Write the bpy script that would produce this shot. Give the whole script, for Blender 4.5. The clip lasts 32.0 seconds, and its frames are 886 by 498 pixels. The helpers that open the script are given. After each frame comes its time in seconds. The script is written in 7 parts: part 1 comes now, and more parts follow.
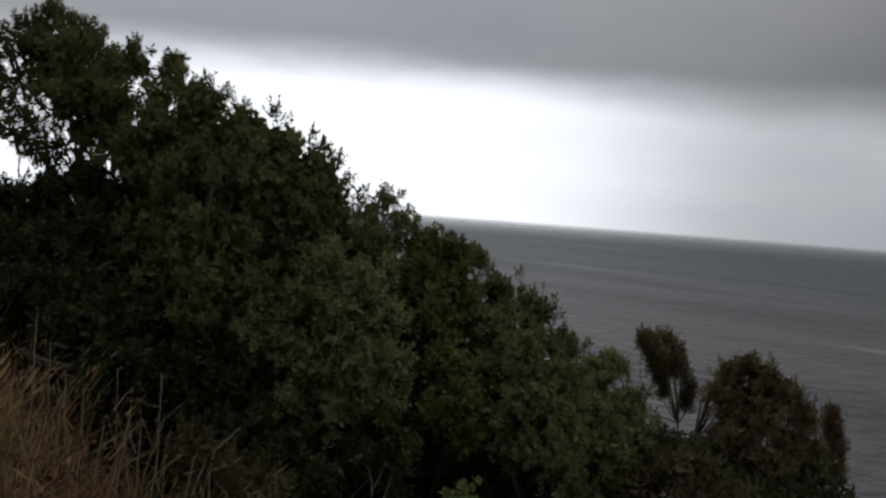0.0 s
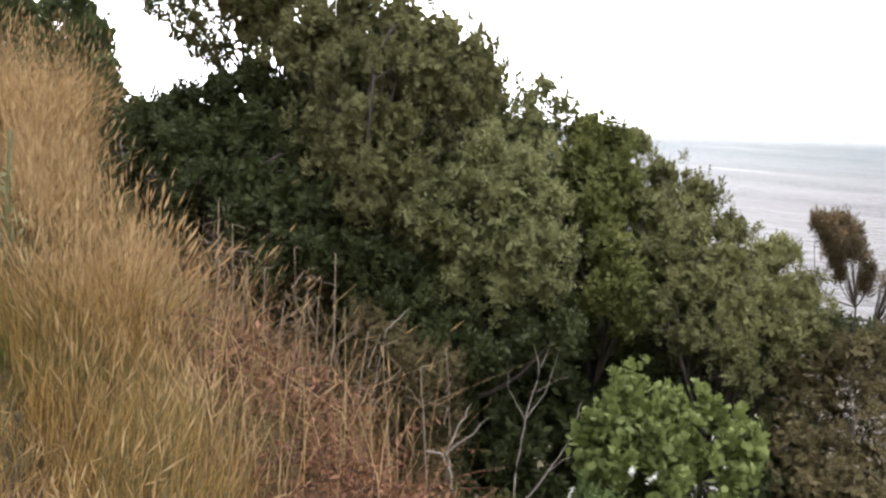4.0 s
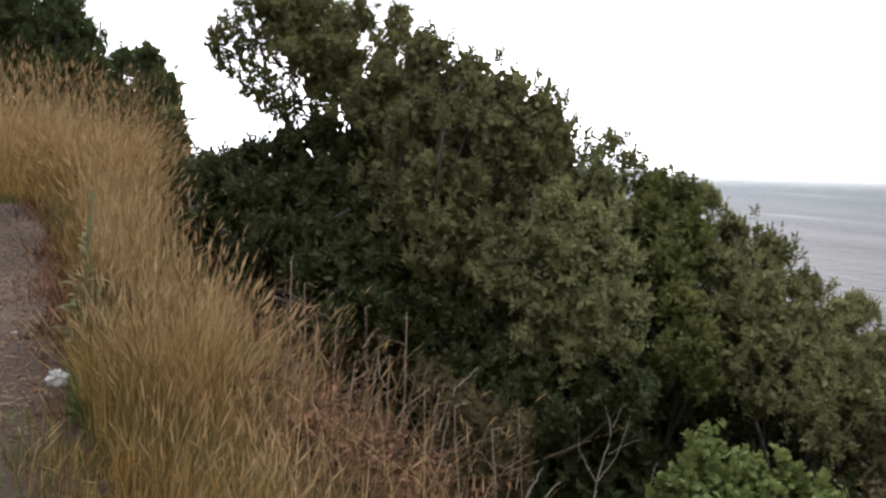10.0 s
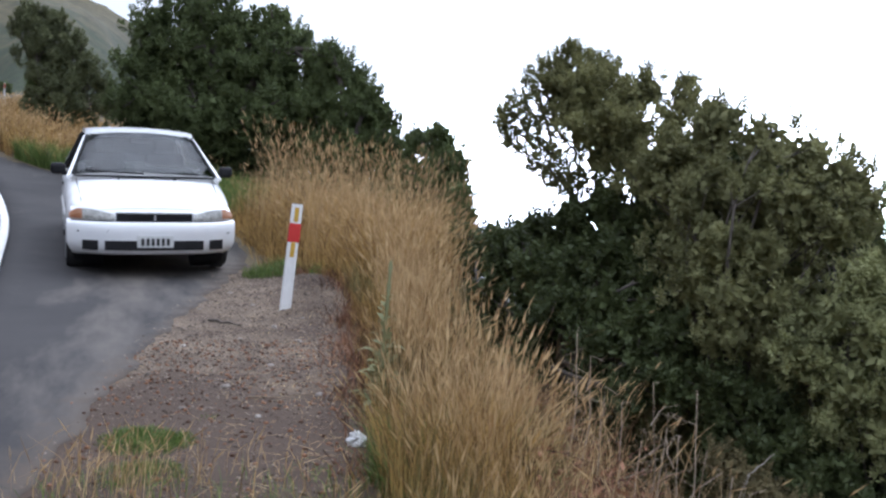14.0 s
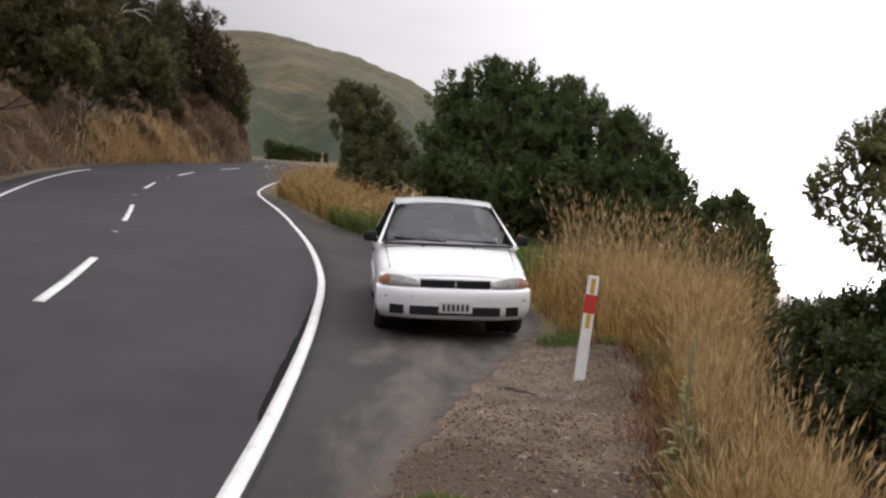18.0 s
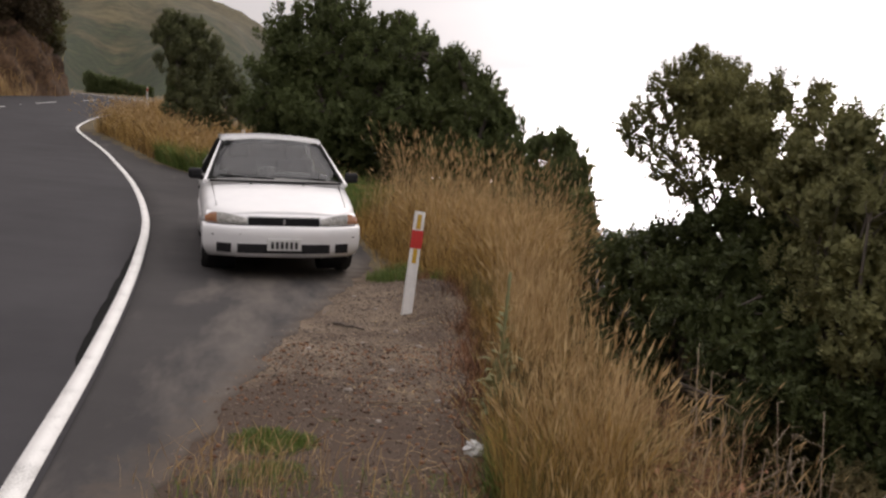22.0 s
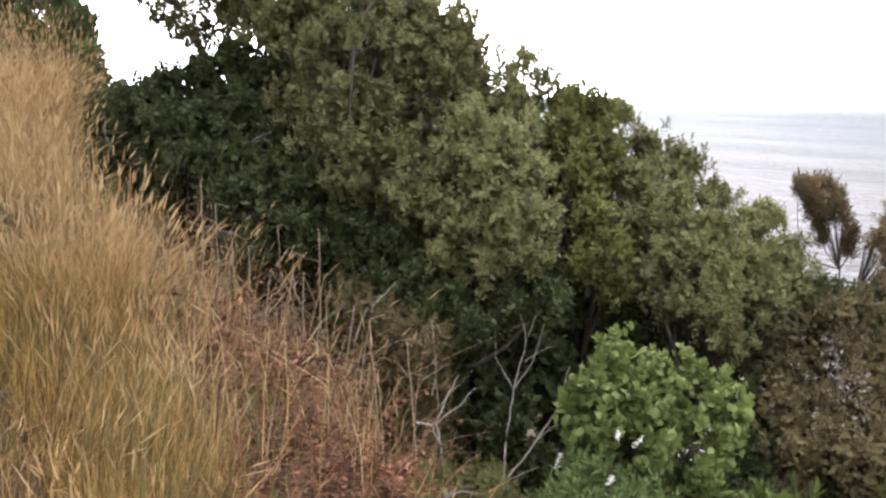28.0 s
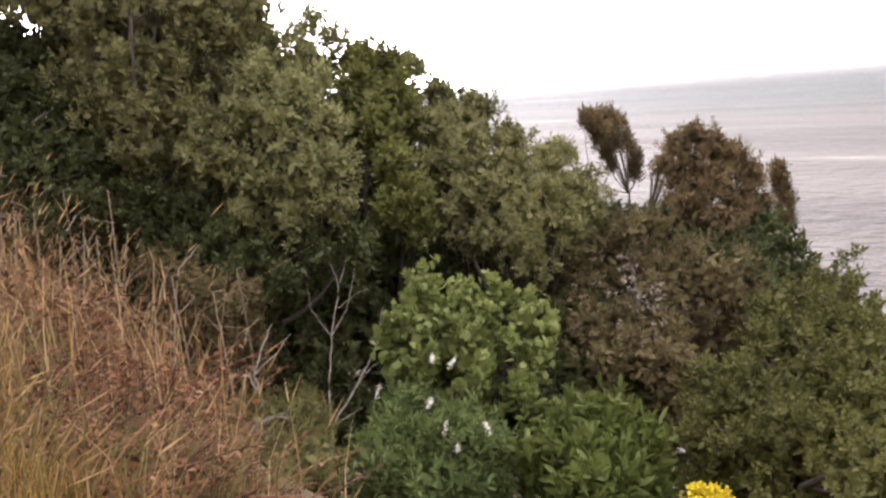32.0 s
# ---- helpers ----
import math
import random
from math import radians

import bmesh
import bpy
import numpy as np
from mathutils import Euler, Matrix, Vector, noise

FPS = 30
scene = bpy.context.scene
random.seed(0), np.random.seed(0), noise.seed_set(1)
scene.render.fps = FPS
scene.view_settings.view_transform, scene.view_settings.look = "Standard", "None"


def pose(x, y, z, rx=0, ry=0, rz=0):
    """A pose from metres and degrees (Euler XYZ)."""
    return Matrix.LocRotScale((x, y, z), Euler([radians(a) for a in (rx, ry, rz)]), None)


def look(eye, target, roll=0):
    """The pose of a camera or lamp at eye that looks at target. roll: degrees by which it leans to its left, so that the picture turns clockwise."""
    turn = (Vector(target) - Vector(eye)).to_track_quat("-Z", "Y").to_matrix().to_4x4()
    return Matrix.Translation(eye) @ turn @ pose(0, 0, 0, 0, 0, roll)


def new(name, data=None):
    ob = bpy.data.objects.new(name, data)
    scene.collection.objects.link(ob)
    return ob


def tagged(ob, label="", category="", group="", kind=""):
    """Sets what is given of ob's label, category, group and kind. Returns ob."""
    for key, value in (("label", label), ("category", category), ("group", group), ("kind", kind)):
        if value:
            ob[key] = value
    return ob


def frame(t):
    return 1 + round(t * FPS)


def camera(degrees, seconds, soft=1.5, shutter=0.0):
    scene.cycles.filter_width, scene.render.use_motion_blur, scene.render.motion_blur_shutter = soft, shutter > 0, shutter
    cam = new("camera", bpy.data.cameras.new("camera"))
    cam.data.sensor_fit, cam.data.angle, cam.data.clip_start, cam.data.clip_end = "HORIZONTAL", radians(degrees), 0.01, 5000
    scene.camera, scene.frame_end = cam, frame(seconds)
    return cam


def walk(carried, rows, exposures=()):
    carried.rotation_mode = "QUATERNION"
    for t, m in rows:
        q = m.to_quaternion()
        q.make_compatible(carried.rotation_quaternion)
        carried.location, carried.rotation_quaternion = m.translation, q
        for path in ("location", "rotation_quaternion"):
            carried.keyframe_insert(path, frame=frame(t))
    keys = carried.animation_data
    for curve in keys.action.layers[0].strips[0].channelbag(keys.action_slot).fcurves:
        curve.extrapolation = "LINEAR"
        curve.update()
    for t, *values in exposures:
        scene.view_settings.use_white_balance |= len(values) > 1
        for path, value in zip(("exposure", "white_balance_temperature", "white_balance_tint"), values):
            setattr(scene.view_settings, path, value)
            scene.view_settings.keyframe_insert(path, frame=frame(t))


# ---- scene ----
# ---------------------------------------------------------------- camera
cam = camera(49.8, 32.0, soft=2.5, shutter=0.0)
PATH = [
    (0, (0.126, -0.073, 1.731), (1.558, 1.322, 1.681), 4.63),
    (0.5, (0.131, -0.069, 1.657), (1.530, 1.361, 1.639), 3.12),
    (1, (0.129, -0.049, 1.612), (1.462, 1.442, 1.616), 3.09),
    (1.5, (0.117, -0.036, 1.579), (1.389, 1.507, 1.558), 2.98),
    (2, (0.098, -0.025, 1.564), (1.333, 1.547, 1.488), 3.56),
    (2.5, (0.062, -0.013, 1.556), (1.273, 1.568, 1.371), 3.13),
    (3, (0.080, -0.031, 1.554), (1.269, 1.556, 1.294), 2.96),
    (3.5, (0.079, -0.041, 1.537), (1.275, 1.542, 1.282), 2.91),
    (4, (0.071, -0.052, 1.516), (1.262, 1.534, 1.260), 2.62),
    (4.5, (0.087, -0.038, 1.534), (1.241, 1.576, 1.285), 2.79),
    (6.5, (0.063, -0.001, 1.554), (1.182, 1.640, 1.319), 2.44),
    (7, (0.051, 0.022, 1.555), (1.180, 1.659, 1.340), 2.28),
    (7.5, (0.043, 0.034, 1.553), (1.179, 1.668, 1.355), 2.71),
    (8, (0.026, 0.062, 1.548), (1.156, 1.702, 1.362), 2.79),
    (8.5, (0.022, 0.065, 1.580), (1.145, 1.710, 1.400), 3.11),
    (9, (0.017, 0.088, 1.569), (1.133, 1.740, 1.418), 2.94),
    (9.5, (0.021, 0.082, 1.585), (1.125, 1.744, 1.438), 3.04),
    (10, (-0.000, 0.080, 1.595), (1.105, 1.739, 1.428), 2.61),
    (10.5, (0.022, 0.076, 1.591), (1.100, 1.751, 1.411), 2.18),
    (11, (0.022, 0.082, 1.570), (1.056, 1.786, 1.409), 1.98),
    (11.5, (0.021, 0.077, 1.579), (1.006, 1.810, 1.419), 1.66),
    (12, (0.026, 0.074, 1.581), (0.905, 1.864, 1.436), 1.03),
    (12.5, (-0.003, 0.088, 1.573), (0.805, 1.913, 1.453), 1.36),
    (13, (-0.007, 0.103, 1.581), (0.731, 1.960, 1.499), 1.37),
    (13.5, (-0.024, 0.118, 1.584), (0.638, 2.004, 1.529), 1.75),
    (15.5, (-0.074, 0.150, 1.590), (0.261, 2.121, 1.556), 3.87),
    (16, (-0.079, 0.122, 1.613), (0.168, 2.106, 1.562), 3.69),
    (16.5, (-0.096, 0.119, 1.609), (0.059, 2.112, 1.558), 3.46),
    (17, (-0.126, 0.135, 1.608), (-0.066, 2.134, 1.586), 3.71),
    (17.5, (-0.124, 0.145, 1.623), (-0.119, 2.145, 1.641), 4.11),
    (18, (-0.125, 0.142, 1.647), (-0.136, 2.141, 1.708), 3.91),
    (18.5, (-0.119, 0.147, 1.650), (-0.141, 2.146, 1.721), 3.86),
    (19, (-0.123, 0.141, 1.649), (-0.156, 2.139, 1.723), 3.90),
    (19.5, (-0.120, 0.148, 1.644), (-0.160, 2.146, 1.717), 4.00),
    (20, (-0.113, 0.126, 1.646), (-0.151, 2.124, 1.717), 4.01),
    (20.5, (-0.096, 0.125, 1.644), (-0.119, 2.124, 1.706), 3.85),
    (21, (-0.089, 0.098, 1.655), (0.005, 2.096, 1.661), 3.08),
    (21.5, (-0.065, 0.075, 1.647), (0.176, 2.060, 1.614), 3.25),
    (22, (-0.048, 0.067, 1.646), (0.288, 2.038, 1.597), 3.22),
    (22.5, (-0.027, 0.057, 1.652), (0.417, 2.006, 1.592), 3.27),
    (23, (-0.002, 0.054, 1.654), (0.557, 1.973, 1.583), 3.14),
    (23.5, (0.024, 0.050, 1.655), (0.687, 1.935, 1.566), 3.25),
    (24, (0.051, 0.054, 1.643), (0.782, 1.913, 1.541), 2.46),
    (24.5, (0.073, 0.054, 1.636), (0.854, 1.892, 1.529), 1.71),
    (25, (0.092, 0.054, 1.627), (0.942, 1.861, 1.506), 1.34),
    (25.5, (0.087, 0.025, 1.633), (1.040, 1.773, 1.443), 1.43),
    (27.5, (0.102, -0.107, 1.521), (1.231, 1.518, 1.235), 1.38),
    (28, (0.104, -0.143, 1.485), (1.300, 1.431, 1.186), 0.92),
    (28.5, (0.111, -0.177, 1.428), (1.334, 1.373, 1.113), -0.51),
    (29, (0.140, -0.218, 1.337), (1.405, 1.299, 1.022), -2.10),
    (29.5, (0.203, -0.239, 1.256), (1.521, 1.234, 0.950), -2.79),
    (30, (0.230, -0.286, 1.174), (1.583, 1.159, 0.891), -4.16),
    (30.5, (0.227, -0.303, 1.148), (1.626, 1.097, 0.862), -4.05),
    (31, (0.206, -0.322, 1.114), (1.638, 1.052, 0.869), -3.79),
    (31.5, (0.188, -0.333, 1.112), (1.634, 1.021, 0.835), -4.35),
    (32, (0.160, -0.379, 1.090), (1.613, 0.961, 0.782), -3.97),
]
EXPOSURES = [(0.0, -2.43, 6500, 11), (2.0, -2.38, 6500, 11), (2.3, -1.88, 6500, 11), (2.7, -0.68, 6500, 11), (3.1, -0.22, 6500, 12), (4.0, 0.38, 6650, 15),
             (7.0, 0.38, 6700, 17), (9.0, 0.18, 6650, 17), (10.0, -0.37, 6550, 15), (11.0, -0.4, 6450, 15), (12.0, -0.08, 5750, 14), (13.5, 0.02, 5600, 13),
             (16.0, -0.21, 6600, 14), (17.0, -0.18, 6700, 14), (18.0, -0.41, 6850, 15), (19.0, -0.51, 7000, 16), (22.0, -0.68, 7300, 19), (24.0, -0.59, 6900, 16),
             (25.0, -0.41, 6600, 14), (26.0, -0.09, 6300, 11), (28.0, 0.58, 6550, 17), (29.0, 0.62, 6900, 18), (30.0, 0.64, 7000, 21), (31.0, 0.60, 7050, 22),
             (32.0, 0.48, 7250, 24)]
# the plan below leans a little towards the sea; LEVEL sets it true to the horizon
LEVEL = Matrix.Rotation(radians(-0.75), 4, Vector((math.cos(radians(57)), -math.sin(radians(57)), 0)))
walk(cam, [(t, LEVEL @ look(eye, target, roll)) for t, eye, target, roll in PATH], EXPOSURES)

# ---------------------------------------------------------------- sky and sun
SUN_AZ, SUN_EL = radians(38), radians(52)
SUN_DIR = Vector((math.sin(SUN_AZ) * math.cos(SUN_EL), math.cos(SUN_AZ) * math.cos(SUN_EL), math.sin(SUN_EL)))


def node(nt, kind, **inputs):
    n = nt.nodes.new(kind)
    for key, value in inputs.items():
        n.inputs[key.replace("_", " ")].default_value = value
    return n


def overcast_world():
    w = bpy.data.worlds.new("overcast_sky")
    scene.world = w
    w.use_nodes = True
    nt = w.node_tree
    nt.nodes.clear()
    out = nt.nodes.new("ShaderNodeOutputWorld")
    sky = nt.nodes.new("ShaderNodeTexSky")
    sky.sky_type, sky.sun_disc = "NISHITA", False
    sky.sun_elevation, sky.sun_rotation = SUN_EL, SUN_AZ
    sky_bg = nt.nodes.new("ShaderNodeBackground")
    sky_bg.inputs[1].default_value = 0.08
    nt.links.new(sky.outputs[0], sky_bg.inputs[0])
    tc = nt.nodes.new("ShaderNodeTexCoord")
    stretch = nt.nodes.new("ShaderNodeMapping")
    stretch.inputs["Scale"].default_value = (1.6, 1.6, 7.0)
    nt.links.new(tc.outputs["Generated"], stretch.inputs[0])
    cloud = node(nt, "ShaderNodeTexNoise", Scale=1.3, Detail=6.0, Roughness=0.5)
    nt.links.new(stretch.outputs[0], cloud.inputs["Vector"])
    ramp = nt.nodes.new("ShaderNodeValToRGB")
    ramp.color_ramp.elements[0].position, ramp.color_ramp.elements[0].color = 0.30, (0.74, 0.78, 0.86, 1)
    ramp.color_ramp.elements[1].position, ramp.color_ramp.elements[1].color = 0.7, (0.97, 1.0, 1.03, 1)
    nt.links.new(cloud.outputs[0], ramp.inputs[0])
    # thin cloud glows round the hidden sun and along the far horizon
    dot = nt.nodes.new("ShaderNodeVectorMath")
    dot.operation = "DOT_PRODUCT"
    low = Vector((math.sin(SUN_AZ - 0.2), math.cos(SUN_AZ - 0.2), 0.14)).normalized()
    dot.inputs[1].default_value = low
    nt.links.new(tc.outputs["Generated"], dot.inputs[0])
    glow = nt.nodes.new("ShaderNodeMapRange")
    glow.interpolation_type = "SMOOTHERSTEP"
    for k, v in (("From Min", 0.76), ("From Max", 0.99), ("To Min", 0.0), ("To Max", 1.0)):
        glow.inputs[k].default_value = v
    nt.links.new(dot.outputs["Value"], glow.inputs["Value"])
    sep = nt.nodes.new("ShaderNodeSeparateXYZ")
    nt.links.new(tc.outputs["Generated"], sep.inputs[0])
    band = nt.nodes.new("ShaderNodeMapRange")
    band.interpolation_type = "SMOOTHSTEP"
    for k, v in (("From Min", 0.207), ("From Max", 0.148), ("To Min", 0.0), ("To Max", 1.0)):
        band.inputs[k].default_value = v
    bend = nt.nodes.new("ShaderNodeMath")
    bend.operation = "MULTIPLY_ADD"
    bend.inputs[1].default_value = 0.10
    nt.links.new(cloud.outputs[0], bend.inputs[0])
    nt.links.new(sep.outputs["Z"], bend.inputs[2])
    nt.links.new(bend.outputs[0], band.inputs["Value"])
    spread = nt.nodes.new("ShaderNodeMath")
    spread.operation = "MULTIPLY_ADD"
    spread.inputs[1].default_value, spread.inputs[2].default_value = 4.2, 2.0
    nt.links.new(glow.outputs[0], spread.inputs[0])
    both = nt.nodes.new("ShaderNodeMath")
    both.operation = "MULTIPLY"
    nt.links.new(spread.outputs[0], both.inputs[0])
    nt.links.new(band.outputs[0], both.inputs[1])
    # an overcast sky is brighter towards the zenith
    zenith = nt.nodes.new("ShaderNodeMath")
    zenith.operation = "MULTIPLY_ADD"
    zenith.inputs[1].default_value = 2.6
    nt.links.new(sep.outputs["Z"], zenith.inputs[0])
    # and thinner on the seaward side, where the hidden sun stands
    seaward = nt.nodes.new("ShaderNodeMapRange")
    for k, v in (("From Min", 0.62), ("From Max", 0.97), ("To Min", 0.26), ("To Max", 1.80)):
        seaward.inputs[k].default_value = v
    nt.links.new(dot.outputs["Value"], seaward.inputs["Value"])
    nt.links.new(seaward.outputs[0], zenith.inputs[2])
    # thicker cloud over the hills
    inland = nt.nodes.new("ShaderNodeMapRange")
    for k, v in (("From Min", 0.80), ("From Max", 0.97), ("To Min", 1.0), ("To Max", 0.63)):
        inland.inputs[k].default_value = v
    hillward = nt.nodes.new("ShaderNodeVectorMath")
    hillward.operation = "DOT_PRODUCT"
    hillward.inputs[1].default_value = Vector((-0.27, 0.93, 0.25)).normalized()
    nt.links.new(tc.outputs["Generated"], hillward.inputs[0])
    nt.links.new(hillward.outputs["Value"], inland.inputs["Value"])
    total = nt.nodes.new("ShaderNodeMath")
    total.operation = "ADD"
    nt.links.new(both.outputs[0], total.inputs[0])
    nt.links.new(zenith.outputs[0], total.inputs[1])
    amount = nt.nodes.new("ShaderNodeMath")
    amount.operation = "MULTIPLY"
    nt.links.new(total.outputs[0], amount.inputs[0])
    nt.links.new(inland.outputs[0], amount.inputs[1])
    cloud_bg = nt.nodes.new("ShaderNodeBackground")
    nt.links.new(ramp.outputs[0], cloud_bg.inputs[0])
    nt.links.new(amount.outputs[0], cloud_bg.inputs[1])
    mix = nt.nodes.new("ShaderNodeMixShader")
    mix.inputs[0].default_value = 0.95
    nt.links.new(sky_bg.outputs[0], mix.inputs[1])
    nt.links.new(cloud_bg.outputs[0], mix.inputs[2])
    nt.links.new(mix.outputs[0], out.inputs[0])


overcast_world()
sun = new("sun", bpy.data.lights.new("sun", "SUN"))
sun.data.energy, sun.data.angle, sun.data.color = 0.9, radians(25), (1.0, 0.96, 0.9)
sun.matrix_world = look(SUN_DIR * 50, (0, 0, 0))

# ---------------------------------------------------------------- materials


def surface(name, dark, light, scale=6.0, rough=0.8, bump=0.3, fine=60.0, metal=0.0, island=0.0, spec=0.4, detail=6.0, stops=(0.35, 0.65), obj_random=0.0, through_light=0.0, bump_distance=0.02):
    """A procedural surface: two noises between two colours, roughness, relief, and a random shade for each loose piece."""
    m = bpy.data.materials.new(name)
    m.use_nodes = True
    nt = m.node_tree
    b = nt.nodes["Principled BSDF"]
    tc = nt.nodes.new("ShaderNodeTexCoord")
    n1 = node(nt, "ShaderNodeTexNoise", Scale=scale, Detail=detail, Roughness=0.6)
    n2 = node(nt, "ShaderNodeTexNoise", Scale=fine, Detail=3.0, Roughness=0.6)
    for n in (n1, n2):
        nt.links.new(tc.outputs["Object"], n.inputs["Vector"])
    mix = nt.nodes.new("ShaderNodeMath")
    mix.operation = "MULTIPLY_ADD"
    mix.inputs[1].default_value = 0.45
    half = nt.nodes.new("ShaderNodeMath")
    half.operation = "MULTIPLY"
    half.inputs[1].default_value = 0.55
    nt.links.new(n1.outputs[0], half.inputs[0])
    nt.links.new(n2.outputs[0], mix.inputs[0])
    nt.links.new(half.outputs[0], mix.inputs[2])
    fac = mix.outputs[0]
    if island or obj_random:
        if island:
            src = nt.nodes.new("ShaderNodeNewGeometry").outputs["Random Per Island"]
        else:
            src = nt.nodes.new("ShaderNodeObjectInfo").outputs["Random"]
        add = nt.nodes.new("ShaderNodeMath")
        add.operation = "MULTIPLY_ADD"
        add.inputs[1].default_value = island or obj_random
        off = nt.nodes.new("ShaderNodeMath")
        off.operation = "SUBTRACT"
        off.inputs[1].default_value = (island or obj_random) / 2
        nt.links.new(fac, off.inputs[0])
        nt.links.new(src, add.inputs[0])
        nt.links.new(off.outputs[0], add.inputs[2])
        fac = add.outputs[0]
    ramp = nt.nodes.new("ShaderNodeValToRGB")
    e = ramp.color_ramp.elements
    e[0].position, e[1].position = stops
    e[0].color, e[1].color = (*dark, 1), (*light, 1)
    nt.links.new(fac, ramp.inputs[0])
    nt.links.new(ramp.outputs[0], b.inputs["Base Color"])
    b.inputs["Roughness"].default_value, b.inputs["Metallic"].default_value = rough, metal
    b.inputs["Specular IOR Level"].default_value = spec
    if bump:
        bp = node(nt, "ShaderNodeBump", Strength=bump, Distance=bump_distance)
        nt.links.new(fac, bp.inputs["Height"])
        nt.links.new(bp.outputs[0], b.inputs["Normal"])
    if through_light:
        tr = nt.nodes.new("ShaderNodeBsdfTranslucent")
        nt.links.new(ramp.outputs[0], tr.inputs[0])
        ms = nt.nodes.new("ShaderNodeMixShader")
        ms.inputs[0].default_value = through_light
        nt.links.new(b.outputs[0], ms.inputs[1])
        nt.links.new(tr.outputs[0], ms.inputs[2])
        nt.links.new(ms.outputs[0], nt.nodes["Material Output"].inputs[0])
    return m


def leafy(name, dark, light, rough=0.68, through_light=0.27, island=0.12):
    return surface(name, dark, light, scale=1.3, fine=4.2, rough=rough, bump=0, island=island, spec=0.2, stops=(0.28, 0.72), through_light=through_light)


M_OLIVE = leafy("olive_leaf", (0.066, 0.070, 0.030), (0.355, 0.350, 0.160))
M_OLIVE3 = leafy("greener_olive_leaf", (0.068, 0.073, 0.031), (0.345, 0.345, 0.152))
M_OLIVE2 = leafy("grey_olive_leaf", (0.094, 0.100, 0.042), (0.420, 0.430, 0.200))
# leaf of the dark glossy bush; elsewhere its dark tone stands in for shade
M_DARK = leafy("dark_glossy_and_shade_leaf", (0.030, 0.040, 0.016), (0.125, 0.150, 0.060), rough=0.5)
M_TREE = leafy("tree_leaf", (0.024, 0.036, 0.013), (0.170, 0.205, 0.080))
M_LACE = leafy("wind_bent_leaf", (0.068, 0.072, 0.030), (0.360, 0.350, 0.155))
M_BANKTREE = leafy("bank_tree_leaf", (0.027, 0.024, 0.011), (0.142, 0.122, 0.056))
M_BANKGREEN = leafy("bank_green_leaf", (0.022, 0.024, 0.011), (0.118, 0.122, 0.056))
M_BANKRUST = leafy("bank_brown_leaf", (0.027, 0.020, 0.011), (0.116, 0.086, 0.048))
M_BANKLIGHT = leafy("bank_yellow_leaf", (0.045, 0.047, 0.018), (0.215, 0.210, 0.085))
M_PLUME = leafy("feathery_grey_leaf", (0.028, 0.036, 0.016), (0.215, 0.230, 0.112))
M_BRIGHT = leafy("bright_green_leaf", (0.092, 0.126, 0.037), (0.385, 0.450, 0.165), rough=0.5)
M_YGREEN = leafy("yellow_green_leaf", (0.070, 0.083, 0.025), (0.265, 0.282, 0.095))
M_OLIVEGREEN = leafy("olive_green_leaf", (0.050, 0.058, 0.018), (0.195, 0.200, 0.066))
M_GREYGREEN = leafy("grey_green_leaf", (0.085, 0.125, 0.042), (0.280, 0.355, 0.140))
M_LAUREL = leafy("laurel_leaf", (0.065, 0.095, 0.022), (0.200, 0.255, 0.075), rough=0.4)
M_BROWN = leafy("brown_tinged_leaf", (0.070, 0.060, 0.028), (0.300, 0.248, 0.125))
M_RUST = leafy("rusty_scrub_leaf", (0.084, 0.064, 0.034), (0.325, 0.245, 0.135))
M_GORSE = leafy("fine_scrub_leaf", (0.080, 0.082, 0.027), (0.220, 0.215, 0.082))
M_BARK = surface("bark", (0.045, 0.036, 0.030), (0.13, 0.11, 0.09), scale=8, fine=40, bump=0.5)
M_DEADWOOD = surface("bleached_dead_wood", (0.22, 0.19, 0.16), (0.46, 0.42, 0.36), scale=10, fine=60, bump=0.3)
M_DRYSTALK = surface("bleached_stalk", (0.20, 0.145, 0.10), (0.44, 0.35, 0.26), scale=3, fine=30, rough=0.8, bump=0.1, obj_random=0.3)
M_STRAW = surface("dry_grass", (0.090, 0.050, 0.016), (0.56, 0.362, 0.122), scale=0.9, fine=6, rough=0.7, bump=0, island=0.8, stops=(0.28, 0.72), through_light=0.25)
M_STRAW_PALE = surface("pale_seed_head", (0.32, 0.200, 0.090), (0.65, 0.475, 0.250), scale=0.9, fine=6, rough=0.7, bump=0, island=0.7, stops=(0.2, 0.8), through_light=0.25)
M_DARKSTRAW = surface("weathered_grass", (0.058, 0.042, 0.018), (0.215, 0.150, 0.062), scale=0.9, fine=6, rough=0.8, bump=0, island=0.7, stops=(0.25, 0.75), through_light=0.2)
M_OLIVEGRASS = surface("fading_grass", (0.085, 0.075, 0.026), (0.270, 0.235, 0.095), scale=2, fine=12, rough=0.6, bump=0, island=0.7, stops=(0.2, 0.8), through_light=0.3)
M_GREENGRASS = surface("green_grass", (0.06, 0.10, 0.02), (0.20, 0.27, 0.07), scale=2, fine=12, rough=0.6, bump=0, island=0.7, stops=(0.2, 0.8), through_light=0.3)
M_FERN = surface("dead_bracken", (0.052, 0.023, 0.013), (0.310, 0.152, 0.082), scale=1.5, fine=9, rough=0.8, bump=0, island=0.8, stops=(0.2, 0.8), through_light=0.2)
M_ROAD = surface("chipseal_road", (0.029, 0.028, 0.031), (0.051, 0.049, 0.053), scale=0.7, fine=170, rough=0.85, spec=0.2, bump=0.5, bump_distance=0.006)


